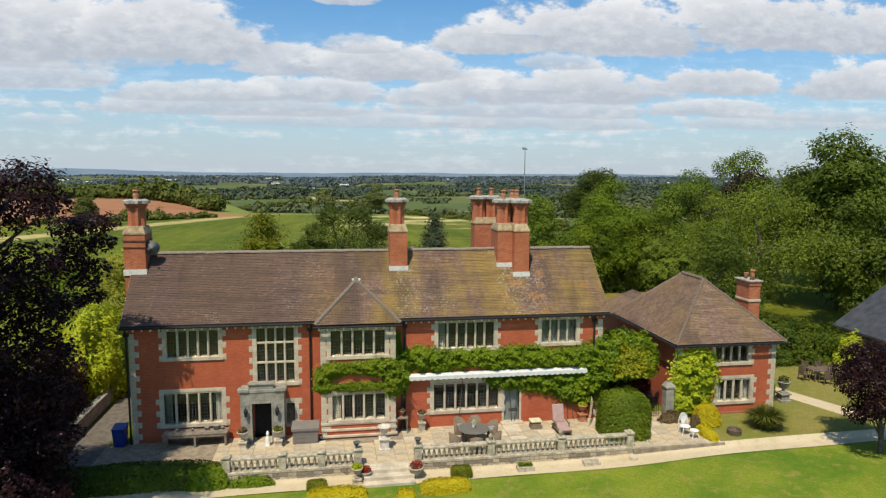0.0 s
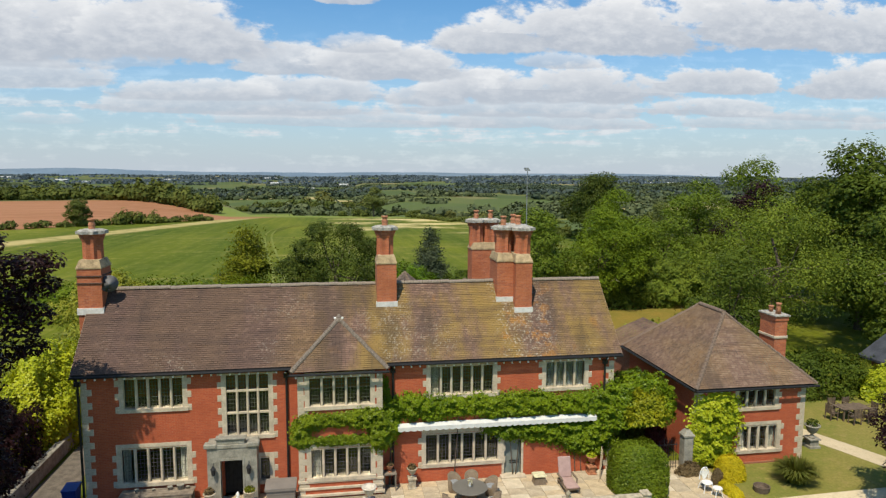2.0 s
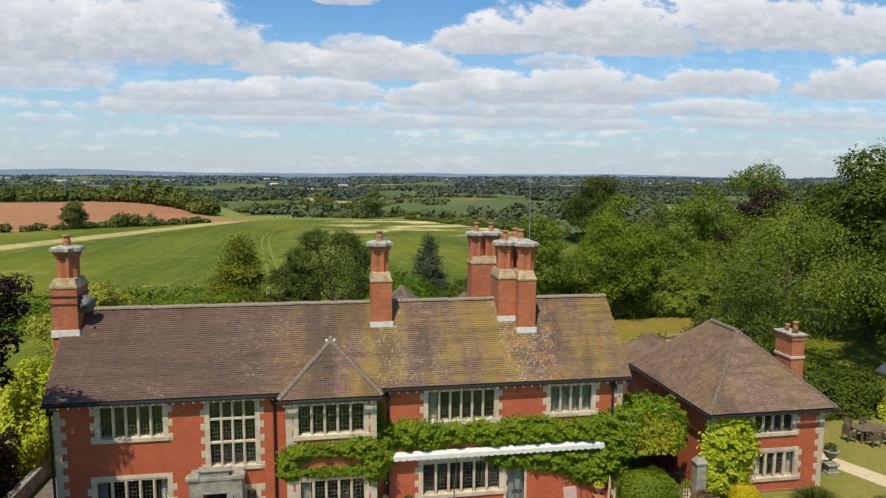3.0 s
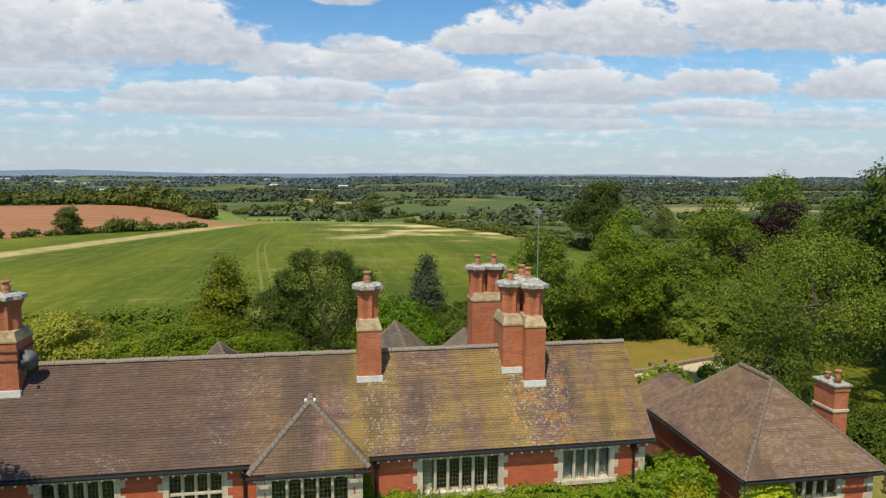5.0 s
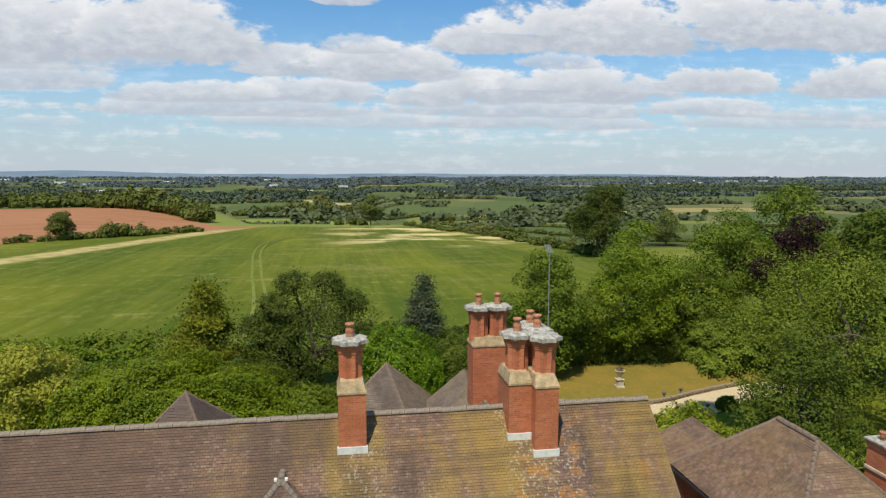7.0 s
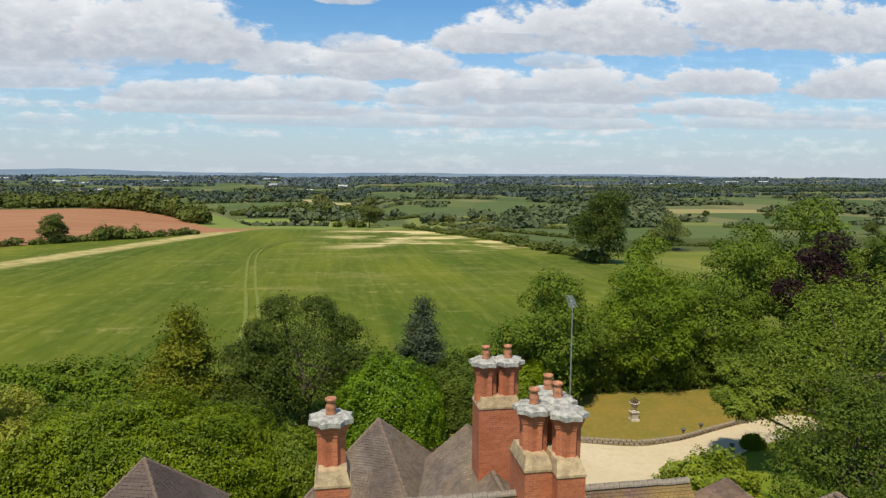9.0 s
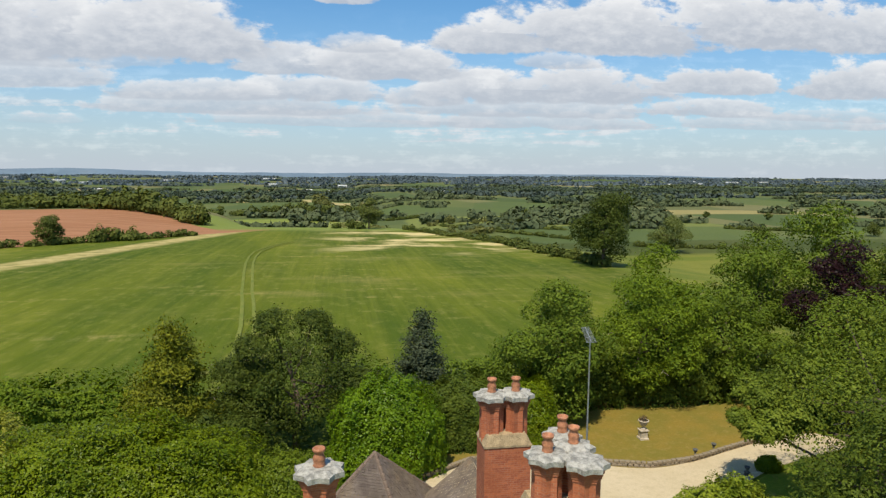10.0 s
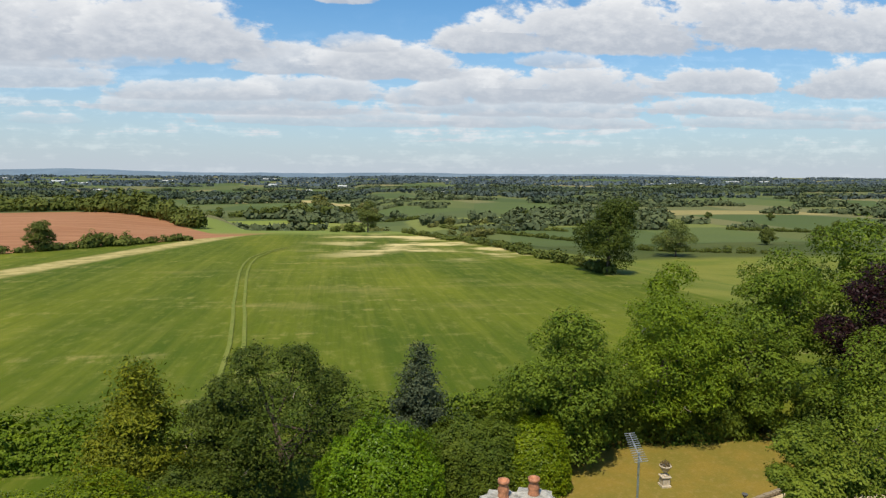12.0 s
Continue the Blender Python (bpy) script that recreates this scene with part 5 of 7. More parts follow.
# gutters, brackets and pipes
for owner, (gx0, gx1, gy, gz) in ((house, (X0, 8.98, -0.33, 5.93)), (house, (13.25, X1, -0.33, 5.93)), (house, (8.92, 13.3, -1.2, 5.9)), (pav, (PX0 - 0.4, PX1 + 0.4, PY0 - 0.44, PE - 0.09))):
    bm = bmesh.new()
    rod(bm, (gx0, gy, gz), (gx1, gy, gz), 0.062, 0.062, 8)
    part("gutter", bm, GUTTER, owner)
bm = bmesh.new()
rod(bm, (PX0 - 0.42, PY0 - 0.4, PE - 0.09), (PX0 - 0.42, PY1 + 0.4, PE - 0.09), 0.062, 0.062, 8)
part("gutter", bm, GUTTER, pav)
eave_br = part("rafter_end", boxes(((-0.035, -0.05, -0.04), (0.035, 0.06, 0.04)), bev=0.01), WHITE, house)
eave_br.location = (0.3, -0.25, 5.80)
for gx0, gx1, gy, gz, owner in ((0.7, 8.9, -0.25, 5.80, house), (13.6, 24.6, -0.25, 5.80, house), (9.2, 13.2, -1.08, 5.76, house), (29.0, 34.8, -0.8, 4.03, pav)):
    for x in np.arange(gx0, gx1, 0.4):
        again(eave_br, (x, gy, gz), owner)
for y in np.arange(-0.3, 7.0, 0.4):
    again(eave_br, (PX0 - 0.3, y, 4.03), pav, 90)
for px, py, ztop in ((-0.08, -0.07, 5.85), (8.72, -0.08, 5.85), (13.55, -0.08, 5.85), (23.95, -0.08, 5.85)):
    bm = bmesh.new()
    rod(bm, (px, py, 0.0), (px, py, ztop - 0.3), 0.055, 0.055, 8)
    rod(bm, (px, py, ztop - 0.3), (px, py - 0.2, ztop), 0.055, 0.055, 8)
    box(bm, (px - 0.12, py - 0.08, ztop - 0.36), (px + 0.12, py + 0.06, ztop - 0.16))
    part("drainpipe", bm, GUTTER, house)

# ridge and hip tiles


def ridge_run(parent, a, b, mat, length=0.45, r=0.13, lift=0.03):
    a, b = Vector(a), Vector(b)
    n = max(1, int((b - a).length / length))
    d = (b - a) / n
    side = Vector((0, 0, 1)).cross(d).normalized()
    up = d.cross(side).normalized()
    bm = bmesh.new()
    ring = [(math.cos(t) * r, math.sin(t) * r) for t in (math.pi * i / 6 for i in range(7))]
    vs = [[bm.verts.new(side * u + up * (v - 0.05) + d.normalized() * s) for u, v in ring] for s in (0.004, d.length - 0.012)]
    for i in range(6):
        bm.faces.new((vs[0][i], vs[0][i + 1], vs[1][i + 1], vs[1][i]))
    bm.faces.new(vs[0][::-1]), bm.faces.new(vs[1])
    first = part("ridge_tile", bm, mat, parent)
    rng = random.Random(5)
    for i in range(n):
        at = a + d * i + up * (lift + rng.uniform(-0.012, 0.012))
        if i:
            again(first, at, parent)
        else:
            first.location = at


ridge_run(roof, (0.42, RIDGE_Y, RIDGE_Z), (12.95, RIDGE_Y, RIDGE_Z), RIDGE)
ridge_run(roof, (13.95, RIDGE_Y, RIDGE_Z), (19.0, RIDGE_Y, RIDGE_Z), RIDGE)
ridge_run(roof, (20.9, RIDGE_Y, RIDGE_Z), (X1, RIDGE_Y, RIDGE_Z), RIDGE)
ridge_run(roof, BE0, BA, RIDGE, 0.2, 0.11, 0.05)
ridge_run(roof, BE1, BA, RIDGE, 0.2, 0.11, 0.05)
ridge_run(roof, BA, (11.1, 1.75, 7.86), RIDGE, 0.35, 0.12)
for sx in (10.93, 11.27):
    part("ridge_end", boxes(((sx - 0.05, 0.95, 7.86), (sx + 0.05, 1.06, 7.97)), bev=0.015), WHITE, roof, "white mortar end of the hip tiles")
for e0, r0 in ((a, (31.72, 2.35, 7.3)), (b, (31.72, 2.35, 7.3)), (c, (31.72, 4.75, 7.3)), (d, (31.72, 4.75, 7.3))):
    ridge_run(proof, e0, r0, TILE_HIP, 0.26, 0.10, 0.03)
ridge_run(proof, (31.72, 2.35, 7.3), (31.72, 4.75, 7.3), TILE_HIP, 0.4, 0.13)
for cc in cor:
    ridge_run(roof, cc, AP, TILE_HIP, 0.3, 0.09, 0.02)
for cc in cor2:
    ridge_run(roof, cc, AP2, TILE_HIP, 0.3, 0.08, 0.02)
ridge_run(roof, (19.3, 3.6, 7.9), (19.3, 7.2, 7.9), TILE_HIP, 0.4, 0.1)
# verge of pale mortar at both gable ends
for gx in (X0, X1 - 0.03):
    bm = bmesh.new()
    vv = [(-0.25, EAVE_Z + 0.0), (RIDGE_Y, RIDGE_Z + 0.0), (RIDGE_Y, RIDGE_Z - 0.16), (-0.25, EAVE_Z - 0.16)]
    lo, hi = [bm.verts.new((gx - 0.01, y, z)) for y, z in vv], [bm.verts.new((gx + 0.04, y, z)) for y, z in vv]
    bm.faces.new(lo), bm.faces.new(hi[::-1])
    for i in range(4):
        bm.faces.new((lo[i], hi[i], hi[(i + 1) % 4], lo[(i + 1) % 4]))
    part("verge", bm, STONE, roof)

# satellite dish by the gable chimney, aerial mast on the cluster
dish = thing("satellite_dish", "grey satellite dish on the gable chimney", "satellite dish", at=(0.66, 2.3, 9.55))
bm = bmesh.new()
rings = [(0.02, 0.0), (0.15, 0.015), (0.29, 0.05), (0.40, 0.10)]
lathe(bm, rings, (0, 0, 0), 20)
q = part("reflector", bm, plain("grey dish", (0.14, 0.14, 0.14), 0.5), dish, "", True)
q.rotation_euler = (radians(68), 0, radians(15))
bm = bmesh.new()
rod(bm, (0, 0, 0), (-0.2, 0.3, -0.1), 0.02)
rod(bm, (0, -0.02, -0.3), (0.12, -0.42, -0.22), 0.012)
box(bm, (0.08, -0.48, -0.26), (0.16, -0.38, -0.18))
part("arm", bm, IRON, dish)
aer = thing("aerial_mast", "tall thin television aerial mast on the chimney", "aerial", at=(21.0, 3.9, 10.6))
bm = bmesh.new()
rod(bm, (0, 0, 0), (0, 0, 4.35), 0.028, 0.022, 6)
part("mast", bm, plain("galvanised mast", (0.30, 0.31, 0.31), 0.45, 0.6), aer)
bm = bmesh.new()
rod(bm, (-0.04, -0.2, 4.25), (0.18, 0.85, 4.42), 0.014, 0.012, 5)
for i in range(14):
    f = i / 13
    c_, hw = Vector((-0.04 + 0.22 * f, -0.2 + 1.05 * f, 4.25 + 0.17 * f)), 0.16 - 0.03 * f
    rod(bm, c_ - Vector((hw, 0.1 * hw, 0)), c_ + Vector((hw, 0.1 * hw, 0)), 0.009, 0.009, 4)
part("aerial", bm, plain("dull aluminium", (0.34, 0.35, 0.35), 0.5, 0.5), aer)
for zz in (0.3, 0.9):
    part("bracket", boxes(((-0.25, -0.03, zz), (0.03, 0.03, zz + 0.04))), IRON, aer)

# pavilion chimney
pch = part("chimney", boxes(((33.85, 1.0, 4.0), (34.55, 2.25, 7.2))), CHIM_BRICK, pav, "plain square brick chimney with a stone band")
part("stone_band", boxes(((33.8, 0.95, 6.1), (34.6, 2.3, 6.24)), bev=0.02), STONE, pch)
part("corbel", boxes(((33.81, 0.96, 7.05), (34.59, 2.29, 7.27))), CHIM_BRICK, pch)
part("cap", boxes(((33.75, 0.9, 7.27), (34.65, 2.35, 7.37)), bev=0.02), CAPSTONE, pch)
for yy, hh in ((1.3, 1.25), (1.9, 0.7)):
    bm = bmesh.new()
    lathe(bm, [(0.15 * min(1, hh), 0), (0.12, 0.3 * hh), (0.11, 0.38 * hh), (0.145, 0.4 * hh), (0.14, 0.47 * hh), (0.11, 0.47 * hh)], (34.2, yy, 7.37), 12)
    part("chimney_pot", bm, POT, pch, "", True)
# low rear wing of the pavilion
for e0, e1, r1, r0 in (((28.4, 10.6, 4.1), (28.4, 7.2, 4.1), (31.2, 7.2, 5.2), (31.2, 10.6, 5.2)),):
    slope = tiled("tile_slope", proof, e0, e1, r1, r0, TILE_B, 0.11, 0.18)
    slope["kind"] = "stuff"
part("wall", boxes(((28.8, 7.3, -0.4), (34.0, 10.4, 4.0))), OLD_BRICK, pav)

# awning above the terrace
CANVAS = plain("white awning canvas", (0.60, 0.60, 0.57), 0.7, 0, 0.08, 3.0)
awn = thing("awning", "long white rolled awning with scalloped edge above the terrace", "awning", at=(13.75, -0.02, 2.82))
bm = bmesh.new()
sec = [(-0.02, 0.0), (-0.02, 0.18), (-0.08, 0.20), (-0.34, 0.10), (-0.34, 0.02)]
lo, hi = [bm.verts.new((0, y, z)) for y, z in sec], [bm.verts.new((9.75, y, z)) for y, z in sec]
bm.faces.new(lo[::-1]), bm.faces.new(hi)
for i in range(5):
    bm.faces.new((lo[i], lo[(i + 1) % 5], hi[(i + 1) % 5], hi[i]))
part("cassette", bm, CANVAS, awn)
bm = bmesh.new()
k = 160
top = [bm.verts.new((9.75 * i / k, -0.355, 0.09)) for i in range(k + 1)]
bot = [bm.verts.new((9.75 * i / k, -0.362, -0.06 - 0.05 * abs(math.sin(i * math.pi / 5)))) for i in range(k + 1)]
for i in range(k):
    bm.faces.new((top[i], top[i + 1], bot[i + 1], bot[i]))
val = part("valance", bm, CANVAS, awn)
val.modifiers.new("thickness", "SOLIDIFY").thickness = 0.008

# creeper over the front


def creeper(name, label, patches, count, size, mat, seed, y_face=-0.02, bulge=0.35):
    """Leaves massed over rounded patches on a wall: x, z, half width, half height, thickness."""
    rng = np.random.default_rng(seed)
    ob = thing(name, label, "climbing plant")
    A = np.array([p[2] * p[3] for p in patches])
    pick = rng.choice(len(patches), count, p=A / A.sum())
    q = np.array(patches)[pick]
    ang, rad = rng.uniform(0, 2 * math.pi, count), np.sqrt(rng.uniform(0, 1, count)) * (1 + rng.normal(0, 0.22, count))
    x, z = q[:, 0] + np.cos(ang) * rad * q[:, 2], q[:, 1] + np.sin(ang) * rad * q[:, 3]
    lump = np.array([noise.noise(Vector((u * 2.6, seed, v * 2.6))) + 0.6 * noise.noise(Vector((u * 6.5, seed, v * 6.5))) for u, v in zip(x, z)])
    th = q[:, 4] * np.sqrt(np.clip(1.1 - rad ** 2, 0.08, 1)) * (0.65 + 0.8 * lump)
    y = q[:, 5] - th * (1 - np.abs(rng.normal(0, 0.22, count)))
    P = np.stack([x, np.minimum(y, q[:, 5] - 0.02), z], 1)
    n = np.stack([np.cos(ang) * rad * 0.5, -np.ones(count), 0.55 + np.sin(ang) * rad * 0.5], 1)
    tri_mesh("foliage", *leaves(P, n, size, rng, 0.6, 0.62), mat, ob)
    for p in patches[::3] if y_face > -1 else ():
        bm = bmesh.new()
        rod(bm, (p[0], p[5] - 0.04, 0), (p[0] + rng.uniform(-0.3, 0.3), p[5] - 0.06, p[1]), 0.03, 0.012, 5)
        part("stem", bm, BARK, ob)
    return ob


BYF = BAY_Y - 0.02
creeper("creeper", "leafy green creeper across the bay window", [(9.35, 3.3, .42, .5, .28, BYF), (9.9, 3.62, .7, .36, .3, BYF), (11.0, 3.7, .9, .3, .3, BYF), (12.2, 3.7, .85, .45, .4, BYF), (12.9, 3.0, .5, .8, .4, BYF), (11.2, 2.72, 1.6, .22, .2, BYF), (9.4, 2.75, .45, .3, .25, BYF)], 13000, 0.058, L_CREEP2, 51, -2)
up = [(13.4 + i * 1.02, 3.78 + 0.08 * math.sin(i * 2.1) - 0.02 * i, 0.85, 0.56 + 0.07 * math.sin(i * 1.3), 0.42, -0.02) for i in range(11)]
up += [(18.6, 2.5, .7, .3, .3, -.02), (19.4, 2.3, .9, .42, .38, -.02), (20.6, 2.25, 1.0, .5, .4, -.02), (21.8, 2.1, 1.0, .6, .42, -.02), (22.9, 1.85, 1.0, .85, .5, -.02), (23.7, 2.2, .9, 1.3, .6, -.02), (24.3, 3.3, .7, 1.2, .5, -.02), (13.35, 3.0, .5, .9, .5, -.02), (13.2, 4.5, .18, .8, .12, -.02)]
creeper("creeper", "dense green creeper above and below the awning", up, 44000, 0.058, L_IVY, 52)
creeper("creeper", "bright yellow-green creeper on the pavilion wall", [(29.55, 1.0, 1.05, 1.05, .55, PY0), (29.75, 2.3, 1.2, 1.2, .6, PY0), (29.8, 3.05, 1.1, .75, .5, PY0)], 10000, 0.085, L_LIGHT, 53)

# ---- terrace, paths and lawns ----


def patch(name, outline, z, mat, label, category, thick=0.06):
    """A flat sheet of ground cover over an outline."""
    bm = bmesh.new()
    prism(bm, outline, z - thick, z)
    return tagged(part(name, bm, mat, None, label), "", category, "", "structure")


def smooth_line(pts, k=6):
    """A rounded closed outline through points."""
    n, out = len(pts), []
    for i in range(n):
        p0, p1, p2, p3 = (pts[(i + j - 1) % n] for j in range(4))
        for s in range(k):
            t = s / k
            out.append(tuple(0.5 * ((2 * p1[m]) + (p2[m] - p0[m]) * t + (2 * p0[m] - 5 * p1[m] + 4 * p2[m] - p3[m]) * t * t + (3 * p1[m] - p0[m] - 3 * p2[m] + p3[m]) * t ** 3) for m in (0, 1)))
    return out


def strip(name, xs, y0, y1, height, mat, label, category):
    """A path: a ribbon between two edges that follows the ground."""
    vs, fs = [], []
    for x in xs:
        for f in CUTS:
            y = y0(x) + (y1(x) - y0(x)) * f
            vs.append((x, y, height(x, y)))
    for i in range(len(xs) - 1):
        for j in range(len(CUTS) - 1):
            q = i * len(CUTS) + j
            fs.append((q, q + len(CUTS), q + len(CUTS) + 1, q + 1))
    return tagged(mesh_part(name, vs, fs, mat, None, label, True), "", category, "", "structure")


CUTS = (0.0, 0.02, 0.04, 0.08, 0.14, 0.25, 0.4, 0.55, 0.7, 0.85, 0.95, 1.0)
xs = list(np.arange(-12, 60, 0.5))
strip("lawn", list(np.arange(-30, 75, 0.75)), lambda x: -85.0, lambda x: -5.2 + 0.012 * max(0, x - 24) * 2, lambda x, y: land(x, y) + 0.06, LAWN, "mown green front lawn with dry patches", "lawn")
strip("path", xs, lambda x: -5.25 - 0.06 * math.sin(x * 0.6) + 0.024 * max(0, x - 24), lambda x: -4.22 + 0.0 * math.sin(x * 0.9) + 0.02 * max(0, x - 24), lambda x, y: land(x, y) + 0.09, GRAVEL, "pale gravel path below the balustrade", "path")
strip("lawn", list(np.arange(29.3, 62, 0.75)), lambda x: -4.45 + 0.02 * (x - 24), lambda x: 9.0, lambda x, y: land(x, y) + 0.02, GRASS, "dry grass beside the pavilion", "lawn")
bm = bmesh.new()
pl = [((36.0, 4.6), (37.3, 4.6)), ((36.6, 2.4), (37.9, 2.7)), ((37.6, 0.0), (38.9, 0.3)), ((38.5, -2.4), (39.9, -2.2)), ((38.9, -4.1), (40.6, -4.1))]
pv = [[bm.verts.new((*p, 0.03 if p[1] > -4 else -0.12)) for p in pq] for pq in pl]
for u, v in zip(pv, pv[1:]):
    bm.faces.new((u[0], u[1], v[1], v[0]))
tagged(part("path", bm, GRAVEL, None, "narrow pale path round the pavilion"), "", "path", "", "structure")
GAPT = plain("terrace bedding", (0.26, 0.21, 0.145), 0.95, 0, 0.3, 3.0)
base_slab = patch("terrace", [(-1.2, -4.05), (24.45, -4.05), (24.45, -4.3), (29.4, -4.25), (29.4, 0.4), (24.6, 0.4), (24.6, -0.0), (-1.2, -0.0)], 0.014, GAPT, "sandstone paved terrace along the house front", "terrace", 0.5)
# the beech's shade is put into this path's darker colour
patch("side_path", [(-3.1, -4.0), (-1.2, -4.0), (-1.2, 14.0), (-2.6, 14.0)], 0.01, plain("worn dark path", (0.13, 0.112, 0.09), 0.95, 0, 0.3, 3.0), "shaded paved path beside the house end", "path")
# flagstones, each its own stone
flag_mats = [plain("flagstone buff", (0.48, 0.385, 0.25), 0.9, 0, 0.2, 2.0), plain("flagstone grey", (0.42, 0.35, 0.245), 0.9, 0, 0.22, 2.0), plain("flagstone pale", (0.54, 0.465, 0.34), 0.9, 0, 0.15, 2.0)]
rng = random.Random(3)
flags = {}
x = 4.2
while x < 29.2:
    wdt = rng.choice((0.6, 0.75, 0.9))
    y = -4.0 if x < 24.2 else -4.15
    while y < -0.05:
        dep = rng.choice((0.45, 0.6, 0.75))
        dep = min(dep, -0.02 - y)
        inside_bay = BAY_X0 - 0.9 < x < BAY_X1 and y + dep > BAY_Y - 0.1
        if dep > 0.2 and not inside_bay:
            kx = (round(wdt, 2), round(dep, 2), rng.choices((0, 1, 2), (6, 3, 2))[0])
            if kx not in flags:
                flags[kx] = part("flagstone", boxes(((0.008, 0.008, -0.03), (wdt - 0.008, dep - 0.008, 0.012)), bev=0.006), flag_mats[kx[2]], base_slab)
                flags[kx].location = (x, y, 0.024 + rng.uniform(-0.004, 0.004))
            else:
                again(flags[kx], (x, y, 0.024 + rng.uniform(-0.004, 0.004)), base_slab)
        y += dep
    x += wdt

sw = thing("side_wall", "low dark stone wall along the side path", "wall", kind="structure")
part("wall_body", boxes(((-3.35, -3.0, -0.3), (-3.05, 12.0, 0.72))), GREY_STONE, sw)
part("coping", boxes(((-3.4, -3.0, 0.72), (-3.0, 12.0, 0.82)), bev=0.03), GREY_STONE, sw)
# balustrade
BAL_Y = -4.08


def balustrade(x0, x1, posts, label):
    ob = thing("balustrade", label, "balustrade", "balustrades of the terrace", "", (0, 0, 0))
    part("rubble_base", boxes(((x0, BAL_Y - 0.16, -0.75), (x1, BAL_Y + 0.16, -0.02))), RUBBLE, ob, "rough rubble stone retaining wall")
    part("plinth", boxes(((x0 - 0.03, BAL_Y - 0.2, -0.02), (x1 + 0.03, BAL_Y + 0.2, 0.13)), bev=0.025), BAL_STONE, ob)
    part("coping", boxes(((x0 - 0.03, BAL_Y - 0.17, 0.63), (x1 + 0.03, BAL_Y + 0.17, 0.76)), bev=0.03), BAL_STONE, ob)
    first = None
    for px in posts:
        part("pier", boxes(((px - 0.17, BAL_Y - 0.19, 0.13), (px + 0.17, BAL_Y + 0.19, 0.70)), bev=0.012), BAL_STONE, ob)
        part("pier_cap", boxes(((px - 0.21, BAL_Y - 0.23, 0.765), (px + 0.21, BAL_Y + 0.23, 0.87)), bev=0.03), BAL_STONE, ob)
    for p, q in zip(posts, posts[1:]):
        n = int((q - p - 0.4) / 0.235)
        for i in range(n):
            bx = p + 0.17 + (q - p - 0.34) * (i + 0.5) / n
            if first is None:
                bm = bmesh.new()
                lathe(bm, [(0.075, 0.0), (0.075, 0.05), (0.045, 0.07), (0.062, 0.12), (0.088, 0.2), (0.075, 0.29), (0.045, 0.37), (0.04, 0.41), (0.07, 0.45), (0.07, 0.5)], (0, 0, 0), 10)
                first = part("baluster", bm, BAL_STONE, ob, "", True)
                first.location = (bx, BAL_Y, 0.13)
            else:
                again(first, (bx, BAL_Y, 0.13), ob)
    return ob


RUBBLE = ground_mat("rubble stone", (0.27, 0.22, 0.15), (0.36, 0.29, 0.2), (0.2, 0.165, 0.12), 1.6, 7.0, 0.9)
balustrade(4.9, 11.15, [5.1, 7.55, 9.3, 10.95], "weathered stone balustrade beside the steps")
balustrade(13.55, 24.5, [13.75, 17.25, 20.75, 24.3], "long weathered stone balustrade of the terrace")
steps = thing("garden_steps", "three worn stone steps from the terrace to the path", "steps", kind="structure")
for i in range(3):
    part("step", boxes(((11.2, -4.25 - 0.36 * (i + 1), -0.75), (13.5, -4.25 - 0.36 * i + 0.03, -0.02 - 0.17 * (i + 0.0))), bev=0.02), STONE, steps)
part("step", boxes(((11.2, -4.25, -0.6), (13.5, -3.9, 0.02)), bev=0.02), STONE, steps)

# ---- garden things ----


def urn(name, label, at, s=1.0, plant=None, mat=None, pedestal=0.0, seed=1):
    ob = thing(name, label, "garden urn", "", "", at)
    mt = mat or BAL_STONE
    if pedestal:
        part("pedestal", boxes(((-0.22 * s, -0.22 * s, 0), (0.22 * s, 0.22 * s, 0.1 * s)), ((-0.17 * s, -0.17 * s, 0.1 * s), (0.17 * s, 0.17 * s, pedestal - 0.08)), ((-0.22 * s, -0.22 * s, pedestal - 0.08), (0.22 * s, 0.22 * s, pedestal)), bev=0.012), mt, ob)
    bm = bmesh.new()
    lathe(bm, [(0.13 * s, 0), (0.13 * s, 0.04 * s), (0.05 * s, 0.09 * s), (0.05 * s, 0.14 * s), (0.14 * s, 0.2 * s), (0.21 * s, 0.34 * s), (0.22 * s, 0.4 * s), (0.27 * s, 0.43 * s), (0.27 * s, 0.47 * s), (0.19 * s, 0.46 * s), (0.15 * s, 0.36 * s)], (0, 0, pedestal), 14)
    part("bowl", bm, mt, ob, "", True)
    if plant:
        rng_ = np.random.default_rng(seed)
        d_ = rng_.normal(0, 1, (260, 3))
        d_ /= np.linalg.norm(d_, axis=1)[:, None]
        d_[:, 2] = np.abs(d_[:, 2])
        P_ = d_ * rng_.uniform(0.6, 1.0, (260, 1)) * np.array([0.26, 0.26, 0.3]) * s + np.array([0, 0, pedestal + 0.42 * s])
        tri_mesh("plant", *leaves(P_, d_, 0.05, rng_), plant, ob)
    return ob


RED_FLOWER = leaf_mat("red geranium flowers", (0.05, 0.06, 0.015), (0.50, 0.04, 0.05), 0.6, 0.2, 6)
GREY_LEAF = leaf_mat("dry brown foliage", (0.10, 0.07, 0.045), (0.24, 0.19, 0.12), 0.7, 0.2)
LEAD_URN = plain("dark lead urn", (0.10, 0.10, 0.095), 0.7, 0, 0.3)
urn("stone_urn", "pale stone urn on a square pedestal on the terrace", (12.3, -2.45, 0), 1.25, None, plain("pale cast stone", (0.55, 0.5, 0.42), 0.9), 0.62)
